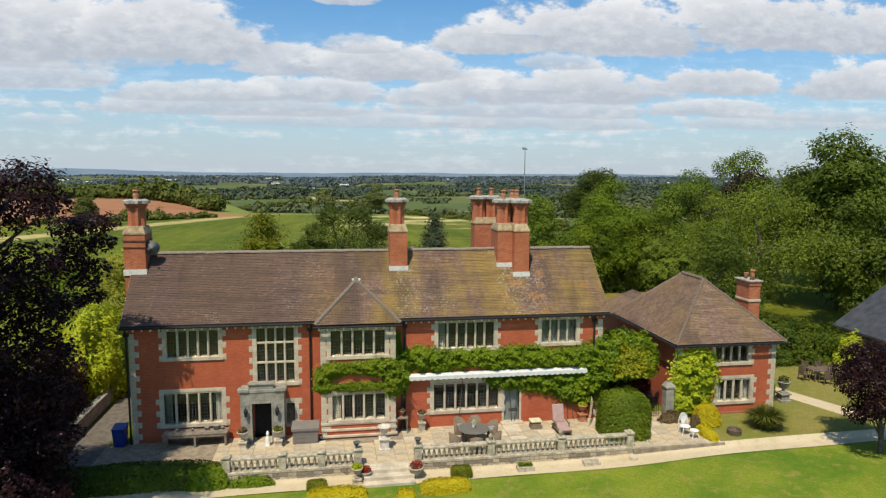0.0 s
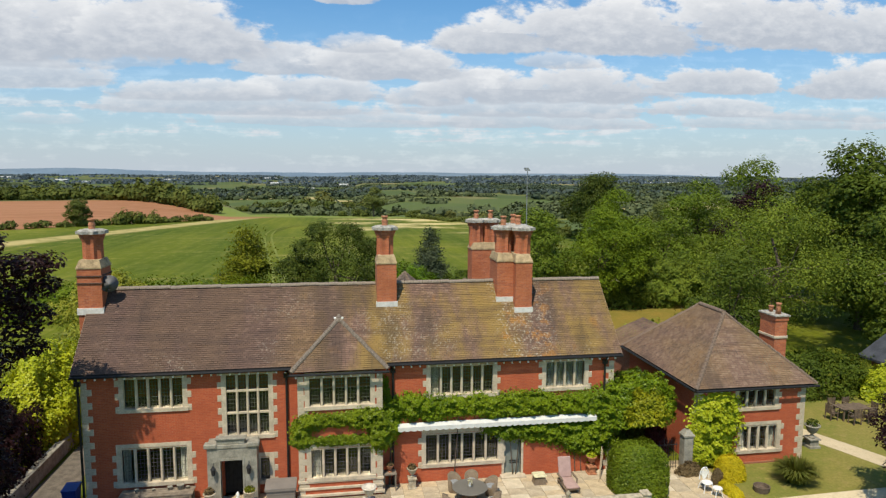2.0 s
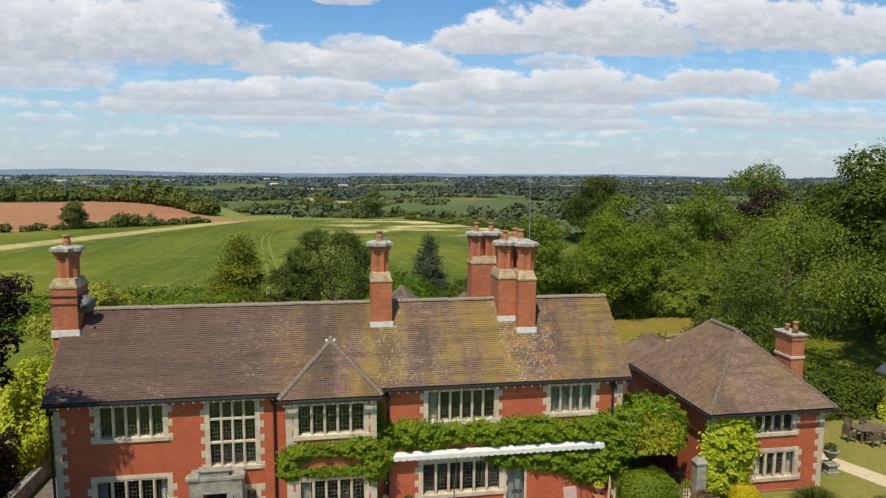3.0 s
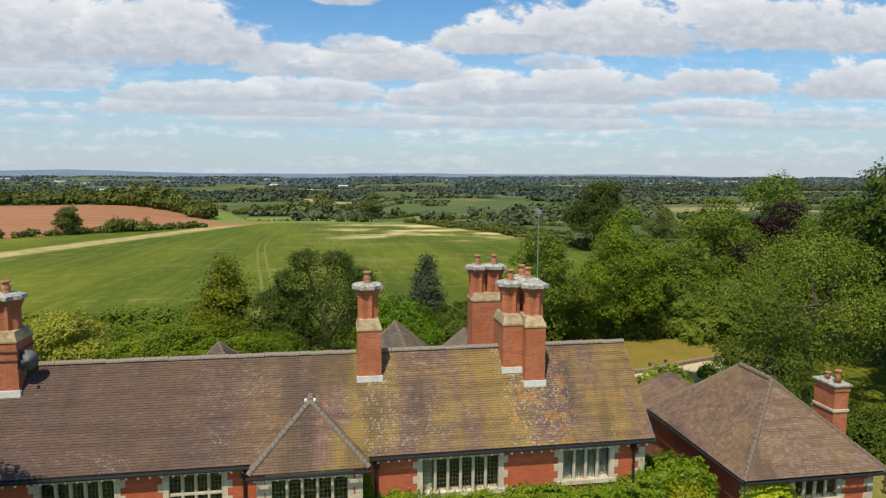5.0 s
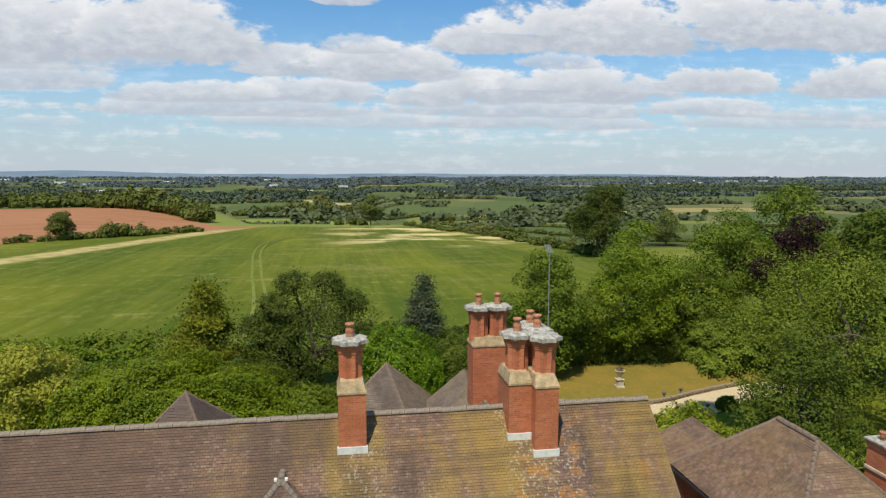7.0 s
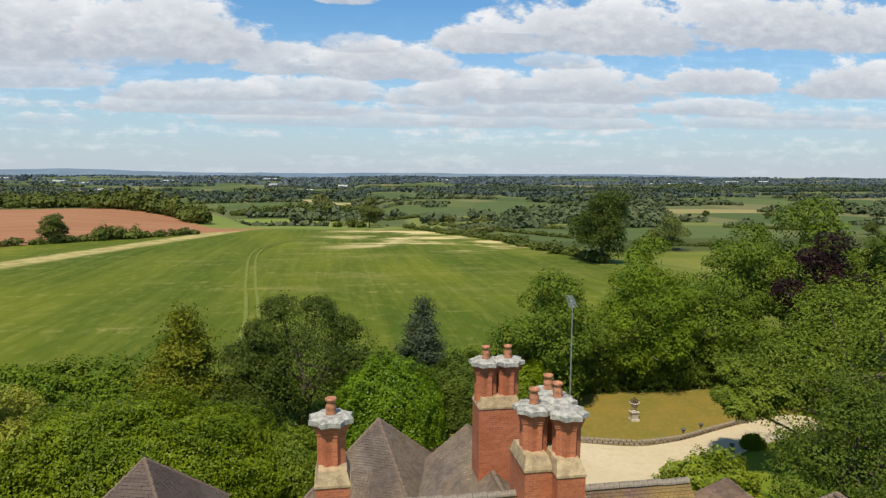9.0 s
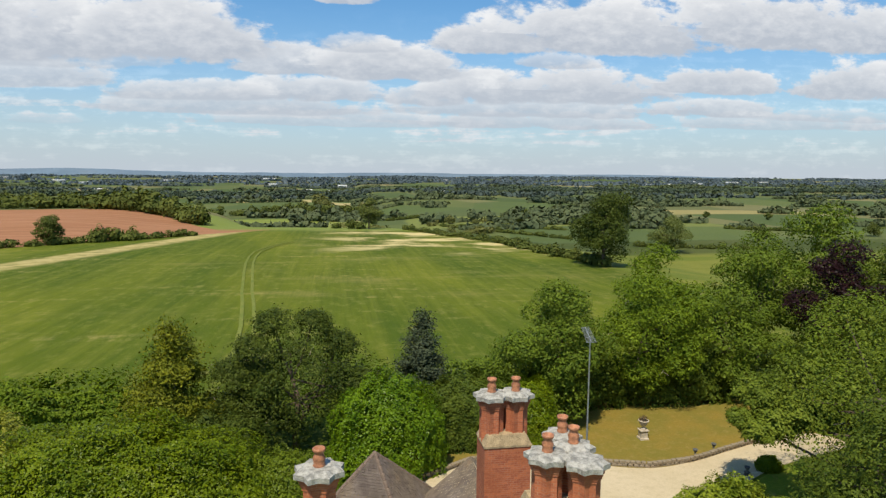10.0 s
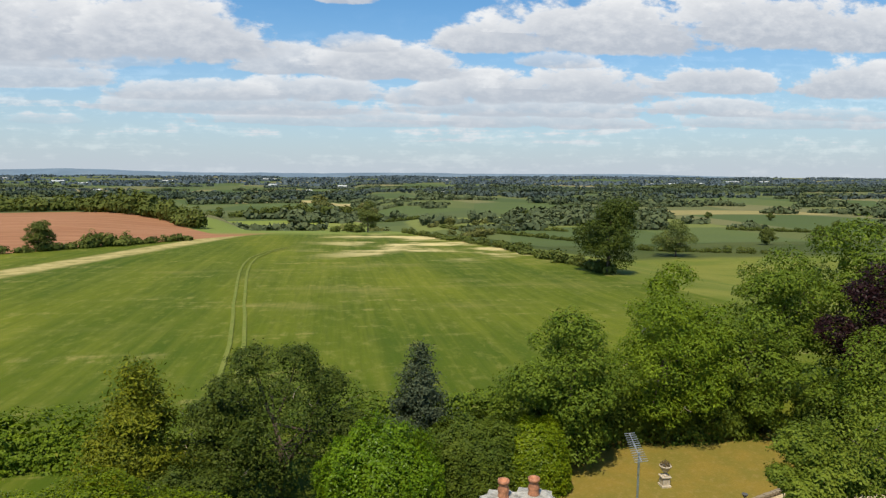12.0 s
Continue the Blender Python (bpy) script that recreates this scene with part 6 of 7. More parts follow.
urn("stone_urn", "stone urn of red geraniums at the steps", (11.3, -4.6, -0.55), 1.1, RED_FLOWER, None, 0.0, 2)
urn("stone_urn", "wide stone bowl of red flowers at the steps", (13.6, -4.75, -0.55), 1.35, RED_FLOWER, None, 0.0, 3)
for ux in (10.9, 13.75):
    urn("finial_urn", "small dark urn on the balustrade pier", (ux, BAL_Y, 0.87), 0.62, None, LEAD_URN)
for ux in (17.25, 20.75):
    ob = thing("ball_finial", "small stone ball finial on the balustrade", "finial", "ball finials", "", (ux, BAL_Y, 0.87))
    bm = bmesh.new()
    lathe(bm, [(0.07, 0), (0.05, 0.05), (0.09, 0.11), (0.105, 0.18), (0.09, 0.25), (0.04, 0.29), (0.01, 0.33)], (0, 0, 0), 12)
    part("ball", bm, BAL_STONE, ob, "", True)
urn("potted_shrub", "clipped round shrub in a stone pot by the steps", (10.9, -4.75, -0.5), 1.0, L_LIGHT, None, 0.25, 5)
for i, ux in enumerate((5.45, 7.15)):
    urn("porch_urn", "mossy stone urn with grasses beside the porch", (ux, -1.4, 0), 1.0, GREY_LEAF if i == 0 else L_GOLD, STONE, 0.42, 6 + i)
urn("stone_urn", "stone urn on a pedestal against the wall", (14.4, -0.5, 0), 0.95, GREY_LEAF, BAL_STONE, 0.55, 8)
urn("stone_urn", "tall stone urn with a green plant beside the path", (36.4, 0.9, 0), 1.5, L_DARK, GREY_STONE, 0.55, 9)
urn("stone_urn", "weathered stone urn on a plinth in the rear lawn", (36.2, 30.3, 0), 1.5, GREY_LEAF, STONE, 0.75, 10)
ob = thing("stone_ornament", "small white stone ornament by the porch", "ornament", "", "", (6.62, -1.25, 0))
bm = bmesh.new()
lathe(bm, [(0.13, 0), (0.13, 0.08), (0.10, 0.1), (0.13, 0.35), (0.09, 0.5), (0.06, 0.58), (0.085, 0.66), (0.05, 0.76), (0.01, 0.8)], (0, 0, 0), 10)
part("body", bm, WHITE, ob, "", True)

# storage box, bench, bin
GREYPLASTIC = plain("grey-brown resin", (0.185, 0.165, 0.145), 0.6, 0, 0.1, 3.0)
sb = thing("storage_box", "large grey-brown garden storage box with sloped lid", "storage box", "", "", (8.45, -0.95, 0))
part("body", boxes(((-0.62, -0.35, 0.02), (0.62, 0.35, 0.72)), bev=0.02), GREYPLASTIC, sb)
bm = bmesh.new()
v = box(bm, (-0.68, -0.41, 0.72), (0.68, 0.38, 0.84))
v[6].co.z += 0.14
v[7].co.z += 0.14
part("lid", bm, GREYPLASTIC, sb)
for i in range(3):
    part("rib", boxes(((-0.60, -0.362, 0.14 + 0.2 * i), (0.60, -0.352, 0.16 + 0.2 * i))), GREYPLASTIC, sb)
bench = thing("garden_bench", "long weathered wooden bench below the window", "bench", "", "", (3.1, -0.55, 0))
GREYWOOD = plain("silvered wood", (0.20, 0.165, 0.125), 0.9, 0, 0.35, 4.0)
for i in range(4):
    part("seat_plank", boxes(((-1.55, -0.36 + 0.19 * i, 0.64), (1.55, -0.18 + 0.19 * i, 0.69)), bev=0.01), GREYWOOD, bench)
for lx in (-1.45, 0.0, 1.45):
    for ly in (-0.3, 0.3):
        part("leg", boxes(((lx - 0.05, ly - 0.05, 0), (lx + 0.05, ly + 0.05, 0.64)), bev=0.008), GREYWOOD, bench)
part("rail", boxes(((-1.5, -0.34, 0.52), (1.5, -0.29, 0.63))), GREYWOOD, bench)
part("rail", boxes(((-1.5, 0.28, 0.1), (1.5, 0.33, 0.6))), OAK, bench)
for i, (bx, hh) in enumerate(((-0.9, 0.13), (-0.2, 0.1), (0.5, 0.16), (0.95, 0.24), (1.25, 0.12))):
    ob = thing("garden_pot", "small weathered pot standing on the bench", "pot", "pots on the bench", "", (3.1 + bx, -0.4, 0.69))
    bm = bmesh.new()
    lathe(bm, [(hh * 0.5, 0), (hh * 0.7, hh * 0.9), (hh * 0.75, hh), (hh * 0.5, hh * 0.9)], (0, 0, 0), 10)
    part("bowl", bm, GREY_STONE, ob, "", True)
BLUE = plain("blue plastic", (0.012, 0.035, 0.20), 0.4, 0, 0.15, 3.0, 0.5)
wb = thing("wheelie_bin", "blue wheeled rubbish bin at the house corner", "bin", "", "", (-0.55, -0.15, 0.01))
bm = bmesh.new()
prism(bm, [(-0.24, -0.28), (0.24, -0.28), (0.24, 0.28), (-0.24, 0.28)], 0.06, 0.95, 1.2)
part("body", bm, BLUE, wb)
bm = bmesh.new()
v = box(bm, (-0.31, -0.38, 0.95), (0.31, 0.36, 1.01))
v[4].co.z -= 0.03
v[5].co.z -= 0.03
v[6].co.z += 0.05
v[7].co.z += 0.05
part("lid", bm, BLUE, wb)
for s in (-1, 1):
    bm = bmesh.new()
    rod(bm, (0.2 * s, 0.26, 0.1), (0.26 * s, 0.26, 0.1), 0.1, 0.1, 12)
    part("wheel", bm, IRON, wb)

# dining set
WICKER = plain("grey-brown wicker", (0.185, 0.14, 0.095), 0.85, 0, 0.35, 25.0)
tb = thing("dining_table", "round wicker garden table with glass top", "table", "", "", (16.8, -2.25, 0.01))
bm = bmesh.new()
lathe(bm, [(0.78, 0.70), (0.80, 0.715), (0.80, 0.735), (0.76, 0.745)], (0, 0, 0), 32)
part("tabletop", bm, plain("frosted glass top", (0.15, 0.14, 0.12), 0.5, 0, 0.1, 2.0, 0.3), tb)
bm = bmesh.new()
lathe(bm, [(0.42, 0), (0.36, 0.1), (0.3, 0.4), (0.42, 0.68), (0.5, 0.70)], (0, 0, 0), 16)
part("base", bm, WICKER, tb, "", True)
fl = thing("flower_vase", "small white flowers in a vase on the table", "vase", "", "", (16.8, -2.25, 0.756))
bm = bmesh.new()
lathe(bm, [(0.05, 0), (0.07, 0.08), (0.04, 0.16), (0.05, 0.18)], (0, 0, 0), 10)
part("vase", bm, WHITE, fl, "", True)
rg = np.random.default_rng(4)
P_ = rg.normal(0, 0.07, (90, 3)) + np.array([0, 0, 0.26])
tri_mesh("flowers", *leaves(P_, rg.normal(0, 1, (90, 3)), 0.03, rg), leaf_mat("white flowers", (0.5, 0.5, 0.4), (0.8, 0.8, 0.75), 0.6, 0.2, 9), fl)


def tub_chair():
    ob = thing("wicker_chair", "grey-brown wicker tub chair at the round table", "chair", "chairs round the garden table")
    bm = bmesh.new()
    ring = []
    for i in range(15):
        t_ = radians(-30 + 240 * i / 14)
        hgt = 0.60 + 0.26 * math.sin(radians(180 * i / 14)) ** 1.2
        ring.append((math.cos(t_) * 0.33, math.sin(t_) * 0.33, hgt))
    for r0, r1, z0 in ((0.9, 1.0, 0.04),):
        lo = [bm.verts.new((x * 0.82, y * 0.82, 0.04)) for x, y, _ in ring]
        hi = [bm.verts.new((x, y, z)) for x, y, z in ring]
        hi2 = [bm.verts.new((x * 0.84, y * 0.84, z)) for x, y, z in ring]
        lo2 = [bm.verts.new((x * 0.66, y * 0.66, 0.04)) for x, y, _ in ring]
        for i in range(14):
            for p, q in ((lo, hi), (hi, hi2), (hi2, lo2)):
                bm.faces.new((p[i], p[i + 1], q[i + 1], q[i]))
    part("shell", bm, WICKER, ob, "", True)
    bm = bmesh.new()
    lathe(bm, [(0.24, 0.02), (0.28, 0.36), (0.28, 0.42), (0.24, 0.45)], (0, 0, 0), 14)
    part("seat", bm, WICKER, ob)
    bm = bmesh.new()
    lathe(bm, [(0.24, 0.452), (0.25, 0.47), (0.2, 0.51)], (0, 0, 0), 14)
    part("cushion", bm, plain("grey cushion", (0.24, 0.25, 0.26), 0.9), ob, "grey seat cushion")
    return ob


first_chair = tub_chair()
for i, ang in enumerate((-150, -95, -38, 25, 75, 115)):
    m_ = pose(16.8 + 1.2 * math.cos(radians(ang)), -2.25 + 1.2 * math.sin(radians(ang)), 0.012, 0, 0, ang - 90)
    if i:
        copy_thing(first_chair, m_)
    else:
        first_chair.matrix_basis = m_

PINK = plain("faded pink cushion", (0.40, 0.27, 0.24), 0.9, 0, 0.12, 4.0)
lo_ = thing("sun_lounger", "wicker lounger with a faded pink cushion", "lounger", "", "", (21.65, -1.55, 0.01))
part("frame", boxes(((-0.36, -0.75, 0.22), (0.36, 0.45, 0.30)), bev=0.01), WICKER, lo_)
for lx in (-0.32, 0.32):
    for ly in (-0.7, 0.4):
        part("leg", boxes(((lx - 0.03, ly - 0.03, 0), (lx + 0.03, ly + 0.03, 0.22))), WICKER, lo_)
part("seat_cushion", boxes(((-0.31, -0.78, 0.30), (0.31, 0.28, 0.40)), bev=0.03), PINK, lo_)
q = part("backrest", boxes(((-0.31, -0.05, 0), (0.31, 0.06, 0.95)), bev=0.03), PINK, lo_)
q.location, q.rotation_euler = (0, 0.33, 0.36), (radians(-16), 0, 0)
for s in (-1, 1):
    part("armrest", boxes(((0.36 * s - 0.04, -0.3, 0.5), (0.36 * s + 0.04, 0.42, 0.55)), ((0.36 * s - 0.025, -0.28, 0.3), (0.36 * s + 0.025, -0.23, 0.5))), WICKER, lo_)
st = thing("footstool", "low wicker stool with a cream cushion", "stool", "", "", (20.45, -0.95, 0.01))
bm = bmesh.new()
prism(bm, [(-0.3, -0.25), (0.3, -0.25), (0.3, 0.25), (-0.3, 0.25)], 0.0, 0.38, 0.8)
part("base", bm, WICKER, st)
part("cushion", boxes(((-0.31, -0.27, 0.39), (0.31, 0.27, 0.48)), bev=0.03), plain("cream cushion", (0.60, 0.56, 0.36), 0.9), st)
for i in range(3):
    br = thing("garden_pole", "wooden pole leaning by the hedge", "pole", "leaning poles")
    bm = bmesh.new()
    rod(bm, (23.3 + 0.07 * i, -1.3 + 0.1 * i, 0), (23.75 + 0.04 * i, -0.5, 1.45 - 0.12 * i), 0.02, 0.015, 6)
    part("shaft", bm, plain("pale pole", (0.45, 0.36, 0.24), 0.8), br)
urn("potted_plant", "potted variegated plant against the wall", (23.3, -0.35, 0), 1.0, L_LIGHT, POT, 0.45, 12)

# hedges, bushes and beds at the front
mound("clipped_bush", "large dark green clipped bush at the terrace end", "bush", (24.75, -2.35, 0), (2.5, 2.4, 2.35), L_BOX, 14000, 0.06, 61, 4.2, 0.05)
mound("low_hedge", "dark ivy-covered hedge along the terrace edge", "hedge", (0.6, -3.75, -0.6), (9.4, 1.5, 1.15), L_OAK, 12000, 0.07, 62, 4.0, 0.08)
mound("ivy_clump", "bright green ivy tumbling over the balustrade", "climbing plant", (4.3, -4.3, -0.6), (1.8, 0.8, 1.1), L_IVY, 2600, 0.065, 63, 3.0, 0.15)
mound("ivy_clump", "green ivy at the foot of the balustrade", "climbing plant", (6.2, -4.4, -0.6), (2.0, 0.5, 0.55), L_IVY, 1600, 0.06, 64, 3.0, 0.2)
mound("box_hedge", "clipped bright yellow low hedge", "hedge", (10.0, -6.15, -0.6), (2.6, 1.2, 0.55), L_YELLOW, 5200, 0.05, 65, 5.0, 0.04, "yellow hedges")
mound("box_hedge", "clipped bright yellow low hedge", "hedge", (14.75, -6.05, -0.6), (2.2, 0.9, 0.6), L_YELLOW, 4800, 0.05, 66, 5.0, 0.04, "yellow hedges")
mound("box_hedge", "clipped bright yellow low hedge", "hedge", (12.95, -6.7, -0.6), (0.8, 1.2, 0.5), L_YELLOW, 2000, 0.05, 67, 5.0, 0.04, "yellow hedges")
mound("box_cube", "small clipped yellow-green box cube", "hedge", (9.1, -5.0, -0.6), (0.9, 0.7, 0.45), L_GOLD, 1800, 0.045, 68, 6.0, 0.04, "box cubes")
mound("box_cube", "small clipped yellow-green box cube", "hedge", (15.7, -4.85, -0.6), (1.0, 0.7, 0.6), L_GOLD, 2000, 0.045, 69, 6.0, 0.04, "box cubes")
mound("gold_shrub", "round bright yellow shrub by the pavilion", "shrub", (29.85, -1.75, 0.0), (1.5, 1.4, 1.15), L_YELLOW, 4600, 0.05, 70, 2.3, 0.07)
mound("gold_shrub", "low spreading yellow shrub", "shrub", (28.95, -3.2, -0.1), (0.7, 1.9, 0.55), L_YELLOW, 4200, 0.05, 71, 3.0, 0.08)
mound("copper_shrub", "small coppery shrub among yellow ones", "shrub", (28.8, -2.4, -0.05), (0.6, 0.6, 0.9), GREY_LEAF, 900, 0.05, 72, 2.2, 0.1)
mound("dry_plants", "bed of dry flower stems by the gatepost", "flower bed", (28.1, -1.1, 0), (1.4, 0.9, 0.55), GREY_LEAF, 1400, 0.06, 73, 2.0, 0.3)
rg = np.random.default_rng(9)
gr = thing("fountain_grass", "rounded clump of arching green grass on the lawn", "ornamental grass", "", "", (32.7, -2.75, -0.1))
bm = bmesh.new()
for i in range(1700):
    a_, l_ = rg.uniform(0, 6.283), rg.uniform(0.8, 1.6)
    o = Vector((math.cos(a_), math.sin(a_), 0))
    s_ = Vector((-o.y, o.x, 0)) * 0.03
    b0 = o * rg.uniform(0, 0.35)
    lean = rg.uniform(0.05, 0.85)
    pts = [b0, b0 + o * l_ * lean * 0.45 + Vector((0, 0, l_ * 0.62)), b0 + o * l_ * lean * 0.9 + Vector((0, 0, l_ * (0.95 - 0.5 * lean)))]
    vs = [[bm.verts.new(p - s_ * k_), bm.verts.new(p + s_ * k_)] for p, k_ in zip(pts, (1.2, 1, 0.2))]
    for u, v in zip(vs, vs[1:]):
        bm.faces.new((u[0], u[1], v[1], v[0]))
tagged(part("blades", bm, leaf_mat("grass blades", (0.075, 0.105, 0.02), (0.20, 0.22, 0.06), 0.5, 0.3), gr), "", "", "", "stuff")
mound("arch_shrub", "green and golden climber arching between the buildings", "shrub", (25.9, 0.5, 2.5), (4.2, 2.2, 2.3), L_IVY, 9000, 0.085, 74, 2.2, 0.2)
mound("arch_shrub", "golden-leaved climber over the garden gate", "shrub", (25.95, -0.7, 2.75), (1.8, 1.2, 1.3), leaf_mat("amber climber leaves", (0.16, 0.21, 0.012), (0.42, 0.44, 0.03), 0.4), 2200, 0.085, 75, 2.0, 0.6)
mound("red_shrub", "small dark red acer behind the gate", "shrub", (27.4, 1.1, 0), (1.4, 1.2, 2.1), leaf_mat("red acer leaves", (0.05, 0.008, 0.012), (0.16, 0.03, 0.04)), 2600, 0.06, 76, 2.0, 0.2)
mound("viburnum", "layered light green shrub with cream flower heads", "shrub", (34.8, 17.4, 0), (6.4, 4.6, 2.9), L_LIGHT2, 9000, 0.12, 77, 2.0, 0.42)
mound("border_shrub", "yellow-green shrub at the lawn edge", "shrub", (47.2, 7.2, 0), (4.4, 2.2, 2.3), L_LIGHT, 5000, 0.10, 78, 2.2, 0.25)
mound("border_shrub", "dark evergreen shrub beside the pavilion", "shrub", (36.2, 2.6, 0), (1.4, 1.6, 1.5), L_LAUREL, 2600, 0.07, 79, 2.2, 0.2)

# gate and gatepost
gp = thing("gatepost", "square stone gatepost with a faceted cap", "gatepost", "", "", (28.2, -0.55, 0))
part("shaft", boxes(((-0.24, -0.24, -0.1), (0.24, 0.24, 1.75)), bev=0.015), GREY_STONE, gp)
part("cap", boxes(((-0.29, -0.29, 1.75), (0.29, 0.29, 1.86)), bev=0.02), GREY_STONE, gp)
bm = bmesh.new()
prism(bm, [(-0.25, -0.25), (0.25, -0.25), (0.25, 0.25), (-0.25, 0.25)], 1.86, 2.08, 0.45)
part("cap_top", bm, GREY_STONE, gp)
gt = thing("garden_gate", "black wrought iron garden gate", "gate", "", "", (27.15, -0.5, 0))
bar0 = None
for i in range(9):
    bm = bmesh.new()
    rod(bm, (0, 0, 0), (0, 0, 1.35 + 0.25 * math.sin(math.pi * i / 8)), 0.014, 0.012, 5)
    q = part("bar", bm, IRON, gt)
    q.location = (-0.5 + 0.13 * i, 0, 0.06)
for zz in (0.16, 0.75, 1.3):
    bm = bmesh.new()
    rod(bm, (-0.55, 0, zz), (0.6, 0, zz), 0.016, 0.016, 5)
    part("rail", bm, IRON, gt)

# white cast chair and stool
wc = thing("white_garden_chair", "ornate white cast-iron garden chair on the paving", "chair", "", "", (27.95, -2.9, 0.01))
bm = bmesh.new()
lathe(bm, [(0.24, 0.42), (0.26, 0.44), (0.24, 0.47)], (0, 0, 0), 16)
part("seat", bm, WHITE, wc)
bm = bmesh.new()
arc = [(0.24 * math.cos(t_), 0.24, 0.47 + 0.6 * math.sin(t_) ** 0.7) for t_ in np.linspace(0.02, math.pi - 0.02, 12)]
for p, q in zip(arc, arc[1:]):
    rod(bm, p, q, 0.025, 0.025, 6)
for i in range(1, 10):
    t_ = 0.3 + 2.5 * i / 10
    rod(bm, (0.05 * math.cos(t_), 0.24, 0.5), (0.23 * math.cos(t_), 0.24, 0.47 + 0.58 * math.sin(t_) ** 0.7), 0.022, 0.018, 5)
part("backrest", bm, WHITE, wc)
for lx, ly in ((-0.18, -0.16), (0.18, -0.16), (-0.18, 0.2), (0.18, 0.2)):
    bm = bmesh.new()
    rod(bm, (lx, ly, 0.43), (lx * 1.25, ly * 1.25, 0.2), 0.022, 0.02, 6)
    rod(bm, (lx * 1.25, ly * 1.25, 0.2), (lx * 1.5, ly * 1.5, 0.0), 0.02, 0.02, 6)
    part("leg", bm, WHITE, wc)
ws = thing("white_stool", "small white cast-iron stool", "stool", "", "", (28.15, -3.45, 0.01))
bm = bmesh.new()
lathe(bm, [(0.2, 0.40), (0.23, 0.42), (0.21, 0.45)], (0, 0, 0), 16)
part("seat", bm, WHITE, ws)
for i in range(4):
    a_ = math.pi / 4 + i * math.pi / 2
    bm = bmesh.new()
    rod(bm, (0.15 * math.cos(a_), 0.15 * math.sin(a_), 0.41), (0.27 * math.cos(a_), 0.27 * math.sin(a_), 0), 0.02, 0.02, 6)
    part("leg", bm, WHITE, ws)
tubp = thing("wooden_tub", "round wooden half-barrel planter", "planter", "", "", (30.5, -3.3, -0.15))
bm = bmesh.new()
lathe(bm, [(0.3, 0), (0.38, 0.45), (0.33, 0.45), (0.3, 0.3)], (0, 0, 0), 16)
part("tub", bm, OAK, tubp)
for i, tx in enumerate((18.8, 22.1)):
    tr_ = thing("stone_trough", "shallow stone trough planter below the balustrade", "planter", "stone troughs", "", (tx, -4.7, -0.53))
    part("trough", boxes(((-0.4, -0.22, 0), (0.4, 0.22, 0.3)), bev=0.02), BAL_STONE, tr_)
    if i == 0:
        rg = np.random.default_rng(14)
        P_ = rg.uniform(-1, 1, (350, 3)) * np.array([0.34, 0.17, 0.05]) + np.array([0, 0, 0.36])
        tri_mesh("plant", *leaves(P_, np.tile([0, 0, 1.0], (350, 1)), 0.04, rg), L_LAUREL, tr_)
pb = thing("stone_planter", "round pale stone planter on the gravel", "planter", "", "", (24.3, -4.6, -0.45))
bm = bmesh.new()
lathe(bm, [(0.12, 0), (0.2, 0.1), (0.21, 0.25), (0.17, 0.27), (0.15, 0.23)], (0, 0, 0), 16)
part("bowl", bm, STONE, pb, "", True)
ct = thing("console_table", "dark potting table beside the bay", "table", "", "", (13.35, -0.5, 0))
part("tabletop", boxes(((-0.3, -0.25, 0.82), (0.3, 0.25, 0.88))), GREYWOOD, ct)
for lx in (-0.26, 0.26):
    for ly in (-0.2, 0.2):
        part("leg", boxes(((lx - 0.03, ly - 0.03, 0), (lx + 0.03, ly + 0.03, 0.82))), GREYWOOD, ct)
urn("potted_plant", "potted grey plant on the potting table", (13.35, -0.5, 0.88), 0.7, GREY_LEAF, POT, 0, 15)
dr = thing("drain_cover", "round iron drain cover in the paving", "drain cover", "", "", (25.8, -3.7, 0.016))
bm = bmesh.new()
lathe(bm, [(0.3, 0), (0.3, 0.012), (0.26, 0.016)], (0, 0, 0), 20)
part("cover", bm, IRON, dr)

# furniture on the far grass and the slate-roofed barn
gs = thing("garden_table", "dark wooden garden table on dry grass", "table", "", "", (41.8, 4.3, 0.02))
part("tabletop", boxes(((-0.95, -0.5, 0.70), (0.95, 0.5, 0.75)), bev=0.01), OAK, gs)
for lx in (-0.85, 0.85):
    for ly in (-0.4, 0.4):
        part("leg", boxes(((lx - 0.04, ly - 0.04, 0), (lx + 0.04, ly + 0.04, 0.7))), OAK, gs)


def slat_chair():
    ob = thing("garden_chair", "dark slatted wooden garden chair", "chair", "chairs at the garden table")
    part("seat", boxes(((-0.25, -0.25, 0.42), (0.25, 0.25, 0.46))), OAK, ob)
    for lx in (-0.23, 0.23):
        part("leg", boxes(((lx - 0.025, -0.25, 0), (lx + 0.025, -0.2, 0.65))), OAK, ob)
        part("leg", boxes(((lx - 0.025, 0.2, 0), (lx + 0.025, 0.25, 0.95))), OAK, ob)
        part("armrest", boxes(((lx - 0.035, -0.27, 0.65), (lx + 0.035, 0.22, 0.68))), OAK, ob)
    for i in range(5):
        part("slat", boxes(((-0.2 + 0.085 * i, 0.215, 0.46), (-0.14 + 0.085 * i, 0.235, 0.93))), OAK, ob)
    return ob


